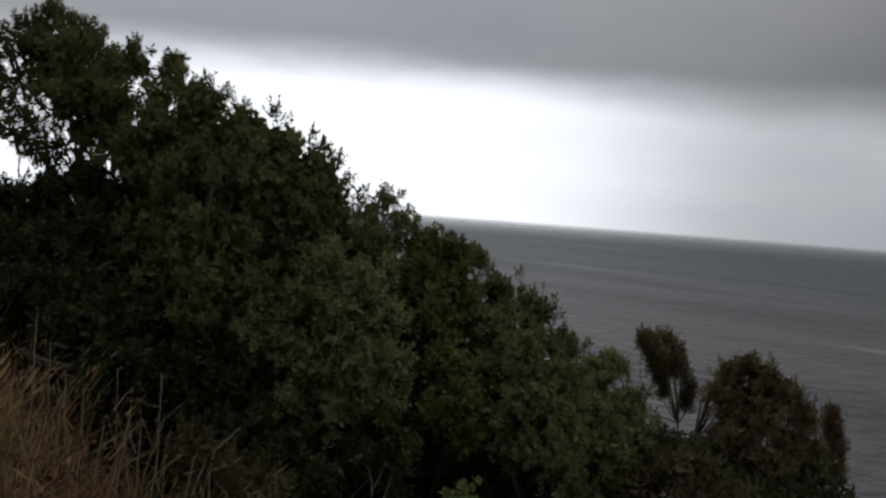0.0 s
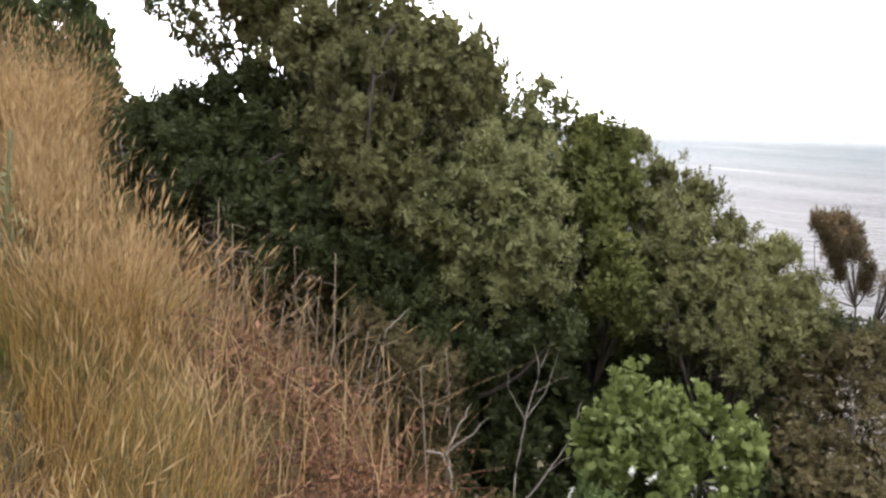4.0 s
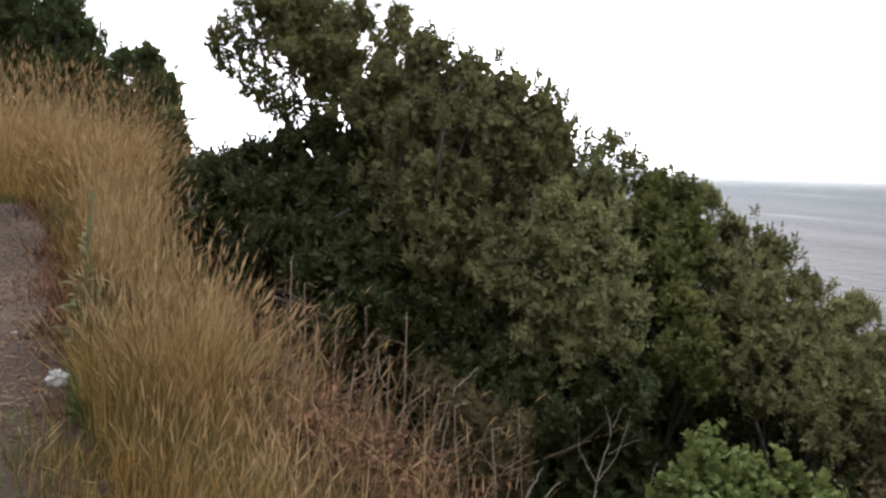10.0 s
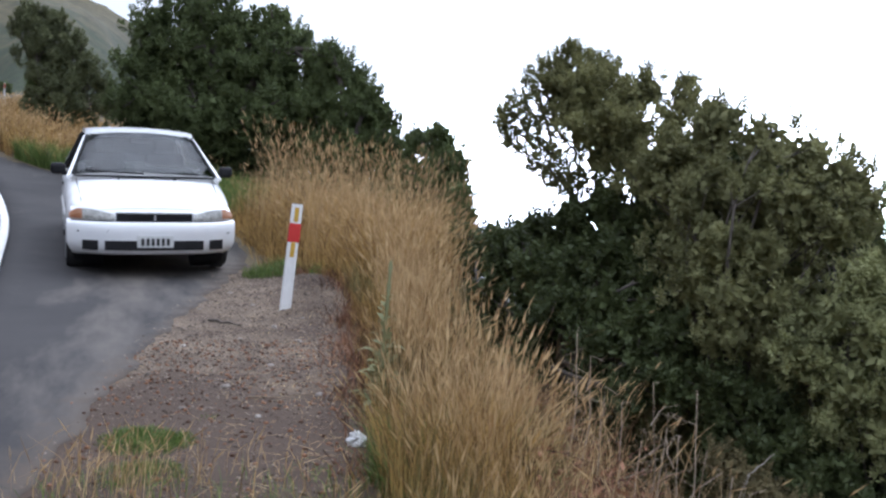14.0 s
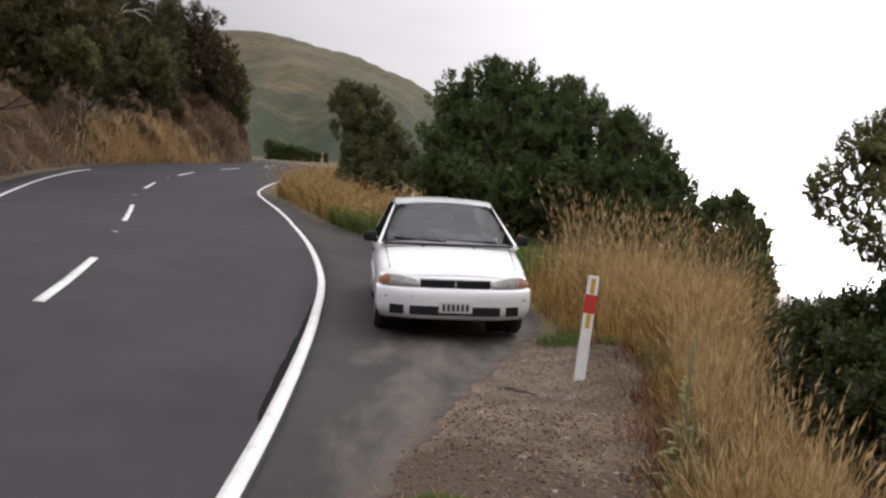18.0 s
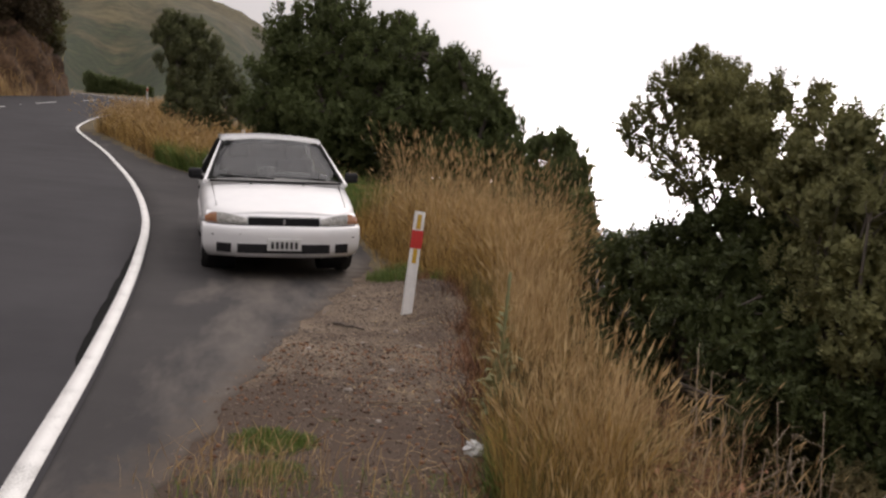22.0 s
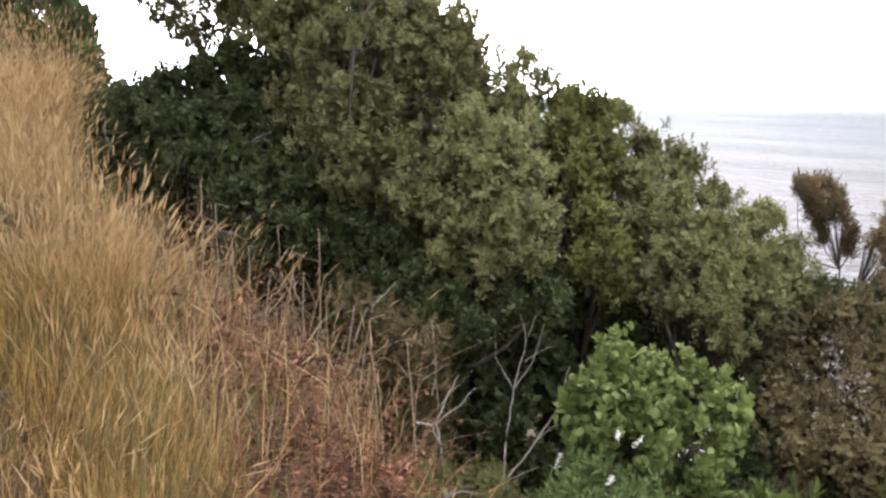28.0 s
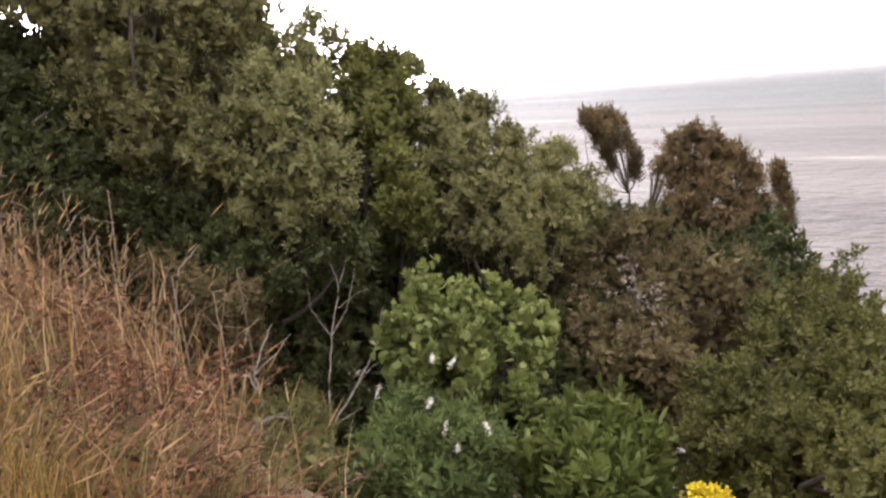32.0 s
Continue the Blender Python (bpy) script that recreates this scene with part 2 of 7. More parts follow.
def gravel_soil():
    """Grey-brown gravel with dark damp soil showing through in broad patches."""
    m = surface("gravel_soil", (0.068, 0.047, 0.031), (0.215, 0.160, 0.112), scale=2.6, fine=120, rough=0.95, bump=0.9, bump_distance=0.014, stops=(0.40, 0.60))
    nt = m.node_tree
    b = nt.nodes["Principled BSDF"]
    stones = b.inputs["Base Color"].links[0].from_socket
    tc = nt.nodes.new("ShaderNodeTexCoord")
    broad = node(nt, "ShaderNodeTexNoise", Scale=1.1, Detail=5.0, Roughness=0.62)
    nt.links.new(tc.outputs["Object"], broad.inputs["Vector"])
    sep = nt.nodes.new("ShaderNodeSeparateXYZ")
    nt.links.new(tc.outputs["Object"], sep.inputs[0])
    along = nt.nodes.new("ShaderNodeMapRange")
    for k, v in (("From Min", 4.4), ("From Max", 7.0), ("To Min", 0.26), ("To Max", -0.07)):
        along.inputs[k].default_value = v
    nt.links.new(sep.outputs["Y"], along.inputs["Value"])
    add = nt.nodes.new("ShaderNodeMath")
    nt.links.new(broad.outputs[0], add.inputs[0])
    nt.links.new(along.outputs[0], add.inputs[1])
    amount = nt.nodes.new("ShaderNodeMapRange")
    for k, v in (("From Min", 0.40), ("From Max", 0.58), ("To Min", 0.0), ("To Max", 0.92)):
        amount.inputs[k].default_value = v
    nt.links.new(add.outputs[0], amount.inputs["Value"])
    mix = nt.nodes.new("ShaderNodeMix")
    mix.data_type = "RGBA"
    mix.inputs["B"].default_value = (0.060, 0.038, 0.026, 1)
    nt.links.new(amount.outputs[0], mix.inputs["Factor"])
    nt.links.new(stones, mix.inputs["A"])
    nt.links.new(mix.outputs["Result"], b.inputs["Base Color"])
    return m


M_GRAVEL = gravel_soil()
M_SOIL = surface("slope_soil", (0.05, 0.038, 0.022), (0.15, 0.115, 0.06), scale=2.0, fine=30, rough=0.95, bump=0.8, bump_distance=0.05)
M_BANK = surface("cut_bank_earth", (0.020, 0.012, 0.007), (0.116, 0.064, 0.032), scale=0.8, fine=5, rough=0.95, bump=0.9, bump_distance=0.25, stops=(0.38, 0.62))


def dusty_shoulder():
    """Dark worn seal with pale dust lying in long streaks between the wheel tracks."""
    m = surface("worn_road_edge", (0.034, 0.032, 0.033), (0.058, 0.054, 0.053), scale=0.9, spec=0.2, fine=150, rough=0.85, bump=0.5, bump_distance=0.006)
    nt = m.node_tree
    b = nt.nodes["Principled BSDF"]
    seal = b.inputs["Base Color"].links[0].from_socket
    tc = nt.nodes.new("ShaderNodeTexCoord")
    mp = nt.nodes.new("ShaderNodeMapping")
    mp.inputs["Rotation"].default_value, mp.inputs["Scale"].default_value = (0, 0, radians(14)), (2.2, 0.55, 1)
    nt.links.new(tc.outputs["Object"], mp.inputs[0])
    dust = node(nt, "ShaderNodeTexNoise", Scale=1.0, Detail=7.0, Roughness=0.65)
    nt.links.new(mp.outputs[0], dust.inputs["Vector"])
    sep = nt.nodes.new("ShaderNodeSeparateXYZ")
    nt.links.new(tc.outputs["Object"], sep.inputs[0])
    across = nt.nodes.new("ShaderNodeMapRange")
    for k, v in (("From Min", -1.1), ("From Max", -0.35), ("To Min", -0.16), ("To Max", 0.05)):
        across.inputs[k].default_value = v
    nt.links.new(sep.outputs["X"], across.inputs["Value"])
    add = nt.nodes.new("ShaderNodeMath")
    nt.links.new(dust.outputs[0], add.inputs[0])
    nt.links.new(across.outputs[0], add.inputs[1])
    amount = nt.nodes.new("ShaderNodeMapRange")
    for k, v in (("From Min", 0.42), ("From Max", 0.66), ("To Min", 0.0), ("To Max", 0.9)):
        amount.inputs[k].default_value = v
    nt.links.new(add.outputs[0], amount.inputs["Value"])
    mix = nt.nodes.new("ShaderNodeMix")
    mix.data_type = "RGBA"
    mix.inputs["B"].default_value = (0.125, 0.110, 0.098, 1)
    nt.links.new(amount.outputs[0], mix.inputs["Factor"])
    nt.links.new(seal, mix.inputs["A"])
    # earth carried over from the gravel frays the outer edge
    slant = nt.nodes.new("ShaderNodeMath")
    slant.operation = "MULTIPLY_ADD"
    slant.inputs[1].default_value = -0.224
    nt.links.new(sep.outputs["Y"], slant.inputs[0])
    nt.links.new(sep.outputs["X"], slant.inputs[2])
    speck = node(nt, "ShaderNodeTexNoise", Scale=7.0, Detail=8.0, Roughness=0.75)
    nt.links.new(tc.outputs["Object"], speck.inputs["Vector"])
    fray = nt.nodes.new("ShaderNodeMath")
    fray.operation = "MULTIPLY_ADD"
    fray.inputs[1].default_value = 0.9
    nt.links.new(speck.outputs[0], fray.inputs[0])
    nt.links.new(slant.outputs[0], fray.inputs[2])
    earth = nt.nodes.new("ShaderNodeMapRange")
    for k, v in (("From Min", -1.36), ("From Max", -1.06), ("To Min", 0.0), ("To Max", 0.95)):
        earth.inputs[k].default_value = v
    nt.links.new(fray.outputs[0], earth.inputs["Value"])
    soil = nt.nodes.new("ShaderNodeMix")
    soil.data_type = "RGBA"
    soil.inputs["B"].default_value = (0.092, 0.072, 0.057, 1)
    nt.links.new(earth.outputs[0], soil.inputs["Factor"])
    nt.links.new(mix.outputs["Result"], soil.inputs["A"])
    nt.links.new(soil.outputs["Result"], b.inputs["Base Color"])
    return m


M_PATCH = dusty_shoulder()
M_LINE = surface("road_paint", (0.34, 0.34, 0.33), (0.78, 0.78, 0.76), scale=3, fine=90, rough=0.6, bump=0.3, bump_distance=0.004, stops=(0.30, 0.50))


def hill_cover():
    """Dry olive grass on the heights, dark green scrub in the gullies and on the lower slopes."""
    m = surface("far_hill_scrub", (0.038, 0.034, 0.015), (0.110, 0.090, 0.044), scale=0.035, fine=0.30, detail=9.0, rough=0.95, bump=0.10, bump_distance=2.5, stops=(0.40, 0.60))
    nt = m.node_tree
    b = nt.nodes["Principled BSDF"]
    grass = b.inputs["Base Color"].links[0].from_socket
    tc = nt.nodes.new("ShaderNodeTexCoord")
    sep = nt.nodes.new("ShaderNodeSeparateXYZ")
    nt.links.new(tc.outputs["Object"], sep.inputs[0])
    clumps = node(nt, "ShaderNodeTexNoise", Scale=0.040, Detail=8.0, Roughness=0.75)
    nt.links.new(tc.outputs["Object"], clumps.inputs["Vector"])
    add = nt.nodes.new("ShaderNodeMath")
    add.operation = "MULTIPLY_ADD"
    add.inputs[1].default_value = 190.0
    nt.links.new(clumps.outputs[0], add.inputs[0])
    nt.links.new(sep.outputs["Z"], add.inputs[2])
    low = nt.nodes.new("ShaderNodeMapRange")
    for k, v in (("From Min", 168.0), ("From Max", 132.0), ("To Min", 0.0), ("To Max", 0.95)):
        low.inputs[k].default_value = v
    nt.links.new(add.outputs[0], low.inputs["Value"])
    leaf = node(nt, "ShaderNodeTexNoise", Scale=0.5, Detail=4.0, Roughness=0.7)
    nt.links.new(tc.outputs["Object"], leaf.inputs["Vector"])
    ramp = nt.nodes.new("ShaderNodeValToRGB")
    ramp.color_ramp.elements[0].position, ramp.color_ramp.elements[0].color = 0.35, (0.009, 0.015, 0.006, 1)
    ramp.color_ramp.elements[1].position, ramp.color_ramp.elements[1].color = 0.68, (0.036, 0.052, 0.019, 1)
    nt.links.new(leaf.outputs[0], ramp.inputs[0])
    mix = nt.nodes.new("ShaderNodeMix")
    mix.data_type = "RGBA"
    nt.links.new(low.outputs[0], mix.inputs["Factor"])
    nt.links.new(grass, mix.inputs["A"])
    nt.links.new(ramp.outputs[0], mix.inputs["B"])
    nt.links.new(mix.outputs["Result"], b.inputs["Base Color"])
    return m


M_HILL = hill_cover()

# ---------------------------------------------------------------- mesh helpers


def fast_mesh(name, verts, faces, material, smooth=False, mats=None):
    """A mesh from an (n, 3) array and an (m, k) array of faces."""
    verts, faces = np.asarray(verts, np.float32), np.asarray(faces, np.int32)
    me = bpy.data.meshes.new(name)
    n, k = faces.shape
    me.vertices.add(len(verts))
    me.vertices.foreach_set("co", verts.ravel())
    me.loops.add(n * k)
    me.loops.foreach_set("vertex_index", faces.ravel())
    me.polygons.add(n)
    me.polygons.foreach_set("loop_start", np.arange(0, n * k, k, dtype=np.int32))
    if smooth:
        me.polygons.foreach_set("use_smooth", np.ones(n, bool))
    me.update(calc_edges=True)
    for m in material if isinstance(material, (list, tuple)) else [material]:
        me.materials.append(m)
    if mats is not None:
        me.polygons.foreach_set("material_index", np.asarray(mats, np.int32))
    me.validate()
    return me


def put(name, me, parent=None, label="", at=None):
    ob = new(name, me)
    if parent is not None:
        ob.parent = parent
    if at is not None:
        ob.location = at
    if label:
        ob["label"] = label
    return ob


def part(name, bm, material, parent, label="", smooth=False):
    me = bpy.data.meshes.new(name)
    bmesh.ops.recalc_face_normals(bm, faces=bm.faces[:])
    bm.to_mesh(me)
    bm.free()
    me.materials.append(material)
    if smooth:
        me.polygons.foreach_set("use_smooth", np.ones(len(me.polygons), bool))
    return put(name, me, parent, label)


def thing(name, at, label, category, group="", rz=0.0, kind=""):
    ob = new(name)
    ob.matrix_world = pose(at[0], at[1], at[2], 0, 0, rz)
    return tagged(ob, label, category, group, kind)


def unit(v):
    return v / np.maximum(np.linalg.norm(v, axis=-1, keepdims=True), 1e-9)


def tube(path, radii, sides=6):
    """Vertices and triangles of a tapered tube along a path."""
    path, radii = np.asarray(path, float), np.asarray(radii, float)
    d = unit(np.gradient(path, axis=0))
    side = unit(np.cross(d, (0.31, 0.17, 0.93)))
    up = np.cross(side, d)
    a = np.linspace(0, 2 * math.pi, sides, endpoint=False)
    ring = side[:, None] * np.cos(a)[None, :, None] + up[:, None] * np.sin(a)[None, :, None]
    v = (path[:, None] + ring * radii[:, None, None]).reshape(-1, 3)
    f = []
    for i in range(len(path) - 1):
        for j in range(sides):
            p, q = i * sides + j, i * sides + (j + 1) % sides
            f += [(p, q, q + sides), (p, q + sides, p + sides)]
    return v, np.array(f)


def merge(pieces):
    vs, fs, n = [], [], 0
    for v, f in pieces:
        vs.append(v)
        fs.append(f + n)
        n += len(v)
    return np.concatenate(vs), np.concatenate(fs)


# ---------------------------------------------------------------- lie of the land
KY = (-30, 0, 12, 26, 40, 54, 70, 100, 160)
KZ = (-2.6, 0.04, 1.09, 2.6, 4.6, 6.6, 8.9, 12.8, 19)
EDGE_Y = (-30, 0, 3.0, 4.4, 5.4, 6.8, 8.4, 9.4, 11, 14, 20, 24, 28, 36, 60, 120)
EDGE_X = (0.9, 0.7, 0.88, 1.05, 1.19, 1.42, 1.68, 1.75, 1.35, 1.2, 0.4, -1.7, -3.8, -6.8, -4.8, -9.0)
CREST_Y = (-30, 2, 4, 5, 7, 9, 12, 20, 30, 60, 120)
CREST_X = (2.7, 2.6, 2.4, 2.4, 2.6, 2.85, 3.7, 5.0, 3.0, -2.0, -4.0)
SEA_LEVEL = -11.0


def road_z(x, y):
    return np.interp(y, KY, KZ) + 0.05 * np.clip(-x - 0.5, 0, 5)


def berm(x, y):
    """The low hump of pushed-up gravel behind the marker post, and the raised lip of the verge."""
    lip = np.interp(y, EDGE_Y, EDGE_X)
    return 0.17 * np.exp(-(((x - 1.55) / 0.42) ** 2) - ((y - 9.3) / 0.9) ** 2) + 0.05 * np.exp(-(((x - lip + 0.15) / 0.22) ** 2)) * np.interp(y, (4.5, 6, 10, 11.5), (0, 1, 1, 0))


def land_z(x, y):
    """Height of the land: road and shoulder, the grassy verge, then the slope to the sea."""
    x, y = np.asarray(x, float), np.asarray(y, float)
    z = road_z(x, y) + berm(x, y)
    edge, crest = np.interp(y, EDGE_Y, EDGE_X), np.interp(y, CREST_Y, CREST_X)
    fall = np.interp(y, (-30, 6, 9, 12, 30), (0.45, 0.45, 0.24, 0.08, 0.05))
    over = np.clip(x - edge, 0, None)
    verge = np.minimum(over, np.clip(crest - edge, 0, None))
    z = z - fall * verge - np.interp(y, (6, 12), (0.80, 0.62)) * np.clip(x - np.maximum(crest, edge), 0, None)
    z = z + 0.16 * np.exp(-((x - edge - 0.7) / 0.5) ** 2) * np.interp(y, (8, 11), (0, 1)) * (x > edge - 0.5)
    rough = np.clip(over * 0.8, 0, 1)
    z = z + rough * (0.05 * np.sin(2.1 * x + 1.3 * y) + 0.04 * np.sin(3.7 * y - 1.9 * x))
    return np.maximum(z, SEA_LEVEL - 3)


def axis_steps(spans):
    return np.concatenate([np.arange(a, b, s) for a, b, s in spans] + [[spans[-1][1]]])


def grid_land(name, xs, ys, material, shape, lift=0.0):
    gx, gy = np.meshgrid(xs, ys, indexing="ij")
    v = np.stack([gx, gy, shape(gx, gy) + lift], -1).reshape(-1, 3)
    n, m = len(xs), len(ys)
    i = (np.arange(n - 1)[:, None] * m + np.arange(m - 1)).ravel()
    return fast_mesh(name, v, np.stack([i, i + m, i + m + 1, i + 1], -1), material, smooth=True)


xs = axis_steps([(-90, -20, 5), (-20, -3, 0.6), (-3, 6, 0.15), (6, 16, 0.5), (16, 60, 3)])
ys = axis_steps([(-40, -2, 2), (-2, 14, 0.15), (14, 40, 0.5), (40, 160, 3)])
ground = tagged(put("ground", grid_land("ground", xs, ys, M_SOIL, land_z)), "brown soil of the roadside and seaward slope", "ground", kind="structure")

M_WHITE = surface("white_car_paint", (0.80, 0.81, 0.82), (0.88, 0.88, 0.88), scale=1.0, fine=5, rough=0.22, bump=0, spec=0.5)
M_BLACK = surface("black_plastic", (0.010, 0.010, 0.011), (0.022, 0.022, 0.024), scale=8, fine=60, rough=0.6, bump=0.1, spec=0.2)
M_TYRE = surface("tyre_rubber", (0.010, 0.010, 0.010), (0.03, 0.029, 0.028), scale=8, fine=60, rough=0.85, bump=0.3)
M_STEEL = surface("wheel_cover_silver", (0.30, 0.30, 0.31), (0.45, 0.45, 0.46), scale=8, fine=60, rough=0.4, bump=0.05, metal=0.7)
M_SEAT = surface("seat_cloth", (0.025, 0.025, 0.028), (0.07, 0.07, 0.075), scale=6, fine=90, rough=0.95, bump=0.3)
M_LAMP = surface("headlamp_lens", (0.16, 0.16, 0.15), (0.55, 0.54, 0.50), scale=22, fine=120, rough=0.12, bump=0.4, spec=0.8)
M_AMBER = surface("amber_lens", (0.30, 0.12, 0.06), (0.46, 0.23, 0.12), scale=22, fine=120, rough=0.15, bump=0.4, spec=0.8)
M_PLATE = surface("plate_white", (0.55, 0.56, 0.55), (0.72, 0.72, 0.70), scale=8, fine=80, rough=0.5, bump=0.1)
M_INK = surface("dark_print", (0.015, 0.015, 0.016), (0.03, 0.03, 0.03), scale=8, fine=80, rough=0.6, bump=0)
M_POSTWHITE = surface("white_plastic_post", (0.66, 0.66, 0.65), (0.80, 0.80, 0.79), scale=4, fine=30, rough=0.5, bump=0.1, stops=(0.3, 0.55))
M_RED = surface("red_band", (0.46, 0.022, 0.018), (0.58, 0.035, 0.028), scale=4, fine=30, rough=0.45, bump=0.05)
M_YELLOW = surface("yellow_reflector", (0.50, 0.30, 0.03), (0.66, 0.42, 0.06), scale=60, fine=200, rough=0.3, bump=0.4)
M_PAPER = surface("white_paper", (0.72, 0.72, 0.72), (0.86, 0.86, 0.86), scale=12, fine=60, rough=0.7, bump=0.4)
M_PETAL = surface("yellow_petals", (0.55, 0.44, 0.02), (0.80, 0.66, 0.05), scale=12, fine=60, rough=0.7, bump=0, island=0.5)
M_WHITEPETAL = surface("white_flower_spike", (0.62, 0.62, 0.56), (0.82, 0.82, 0.78), scale=12, fine=60, rough=0.8, bump=0, island=0.5)
M_MULLEIN = leafy("felted_grey_leaf", (0.17, 0.178, 0.088), (0.38, 0.375, 0.205), rough=0.9)
M_STONE = surface("grey_pebble", (0.075, 0.056, 0.043), (0.30, 0.242, 0.195), scale=6, fine=60, rough=0.9, bump=0.4, island=0.8, stops=(0.2, 0.8))
M_PALESTONE = surface("pale_stone", (0.20, 0.17, 0.145), (0.38, 0.34, 0.30), scale=30, fine=120, rough=0.9, bump=0.4, obj_random=0.4)
M_STAIN = surface("dark_tar", (0.006, 0.006, 0.006), (0.014, 0.014, 0.014), scale=4, fine=120, spec=0.05, rough=0.9, bump=0.4, bump_distance=0.005)


def glass_material():
    m = bpy.data.materials.new("car_glass")
    m.use_nodes = True
    nt = m.node_tree
    nt.nodes.clear()
    out = nt.nodes.new("ShaderNodeOutputMaterial")
    clear = nt.nodes.new("ShaderNodeBsdfTransparent")
    clear.inputs[0].default_value = (0.17, 0.18, 0.18, 1)
    gloss = nt.nodes.new("ShaderNodeBsdfGlossy")
    gloss.inputs["Roughness"].default_value = 0.04
    mix = nt.nodes.new("ShaderNodeMixShader")
    mix.inputs[0].default_value = 0.20
    nt.links.new(clear.outputs[0], mix.inputs[1])
    nt.links.new(gloss.outputs[0], mix.inputs[2])
    nt.links.new(mix.outputs[0], out.inputs[0])
    return m


M_GLASS = glass_material()

# ---------------------------------------------------------------- sea
def sea_material():
    m = bpy.data.materials.new("sea_water")
    m.use_nodes = True
    nt = m.node_tree
    b = nt.nodes["Principled BSDF"]
    b.inputs["Roughness"].default_value = 0.42
    b.inputs["IOR"].default_value = 1.33
    b.inputs["Specular IOR Level"].default_value = 0.38
    tc = nt.nodes.new("ShaderNodeTexCoord")
    mp = nt.nodes.new("ShaderNodeMapping")
    mp.inputs["Rotation"].default_value = (0, 0, radians(-28))
    mp.inputs["Scale"].default_value = (0.045, 0.008, 0.03)
    nt.links.new(tc.outputs["Object"], mp.inputs[0])
    swell = node(nt, "ShaderNodeTexNoise", Scale=1.0, Detail=5.0, Roughness=0.6)
    nt.links.new(mp.outputs[0], swell.inputs["Vector"])
    chop = node(nt, "ShaderNodeTexNoise", Scale=0.35, Detail=4.0, Roughness=0.6)
    nt.links.new(tc.outputs["Object"], chop.inputs["Vector"])
    ramp = nt.nodes.new("ShaderNodeValToRGB")
    e = ramp.color_ramp.elements
    e[0].position, e[0].color = 0.35, (0.046, 0.068, 0.074, 1)
    e[1].position, e[1].color = 0.66, (0.098, 0.124, 0.126, 1)
    nt.links.new(swell.outputs[0], ramp.inputs[0])
    # silt stirred up in the shallows, and more breakers there
    sep = nt.nodes.new("ShaderNodeSeparateXYZ")
    nt.links.new(tc.outputs["Object"], sep.inputs[0])
    shallow = nt.nodes.new("ShaderNodeMapRange")
    shallow.interpolation_type = "SMOOTHSTEP"
    for k, v in (("From Min", 420.0), ("From Max", 60.0), ("To Min", 0.0), ("To Max", 1.0)):
        shallow.inputs[k].default_value = v
    nt.links.new(sep.outputs["X"], shallow.inputs["Value"])
    silt = nt.nodes.new("ShaderNodeMix")
    silt.data_type = "RGBA"
    silt_ramp = nt.nodes.new("ShaderNodeValToRGB")
    silt_ramp.color_ramp.elements[0].position, silt_ramp.color_ramp.elements[0].color = 0.36, (0.080, 0.076, 0.074, 1)
    silt_ramp.color_ramp.elements[1].position, silt_ramp.color_ramp.elements[1].color = 0.66, (0.165, 0.155, 0.150, 1)
    nt.links.new(swell.outputs[0], silt_ramp.inputs[0])
    nt.links.new(shallow.outputs[0], silt.inputs["Factor"])
    nt.links.new(ramp.outputs[0], silt.inputs["A"])
    nt.links.new(silt_ramp.outputs[0], silt.inputs["B"])
    breakers = nt.nodes.new("ShaderNodeMath")
    breakers.operation = "MULTIPLY_ADD"
    breakers.inputs[1].default_value = 0.05
    nt.links.new(shallow.outputs[0], breakers.inputs[0])
    nt.links.new(swell.outputs[0], breakers.inputs[2])
    foam = nt.nodes.new("ShaderNodeMapRange")
    for k, v in (("From Min", 0.68), ("From Max", 0.80), ("To Min", 0.0), ("To Max", 0.75)):
        foam.inputs[k].default_value = v
    nt.links.new(breakers.outputs[0], foam.inputs["Value"])
    mix = nt.nodes.new("ShaderNodeMix")
    mix.data_type = "RGBA"
    mix.inputs["B"].default_value = (0.75, 0.76, 0.75, 1)
    nt.links.new(foam.outputs[0], mix.inputs["Factor"])
    nt.links.new(silt.outputs["Result"], mix.inputs["A"])
    nt.links.new(mix.outputs["Result"], b.inputs["Base Color"])
    bump = node(nt, "ShaderNodeBump", Strength=0.9, Distance=1.6)
    add = nt.nodes.new("ShaderNodeMath")
    add.operation = "ADD"
    nt.links.new(swell.outputs[0], add.inputs[0])
    nt.links.new(chop.outputs[0], add.inputs[1])
    nt.links.new(add.outputs[0], bump.inputs["Height"])
    nt.links.new(bump.outputs[0], b.inputs["Normal"])
    # haze over the far water, put in as transparency that grows with distance
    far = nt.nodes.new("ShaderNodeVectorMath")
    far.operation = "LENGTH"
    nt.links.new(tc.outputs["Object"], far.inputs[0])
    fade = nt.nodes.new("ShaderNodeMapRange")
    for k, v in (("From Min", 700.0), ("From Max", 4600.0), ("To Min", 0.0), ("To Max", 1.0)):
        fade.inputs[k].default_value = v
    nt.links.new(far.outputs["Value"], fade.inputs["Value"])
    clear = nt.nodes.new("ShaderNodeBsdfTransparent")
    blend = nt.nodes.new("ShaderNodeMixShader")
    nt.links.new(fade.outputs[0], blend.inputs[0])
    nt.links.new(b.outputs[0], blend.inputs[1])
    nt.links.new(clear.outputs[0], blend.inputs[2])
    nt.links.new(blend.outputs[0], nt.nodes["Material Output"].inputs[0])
    return m


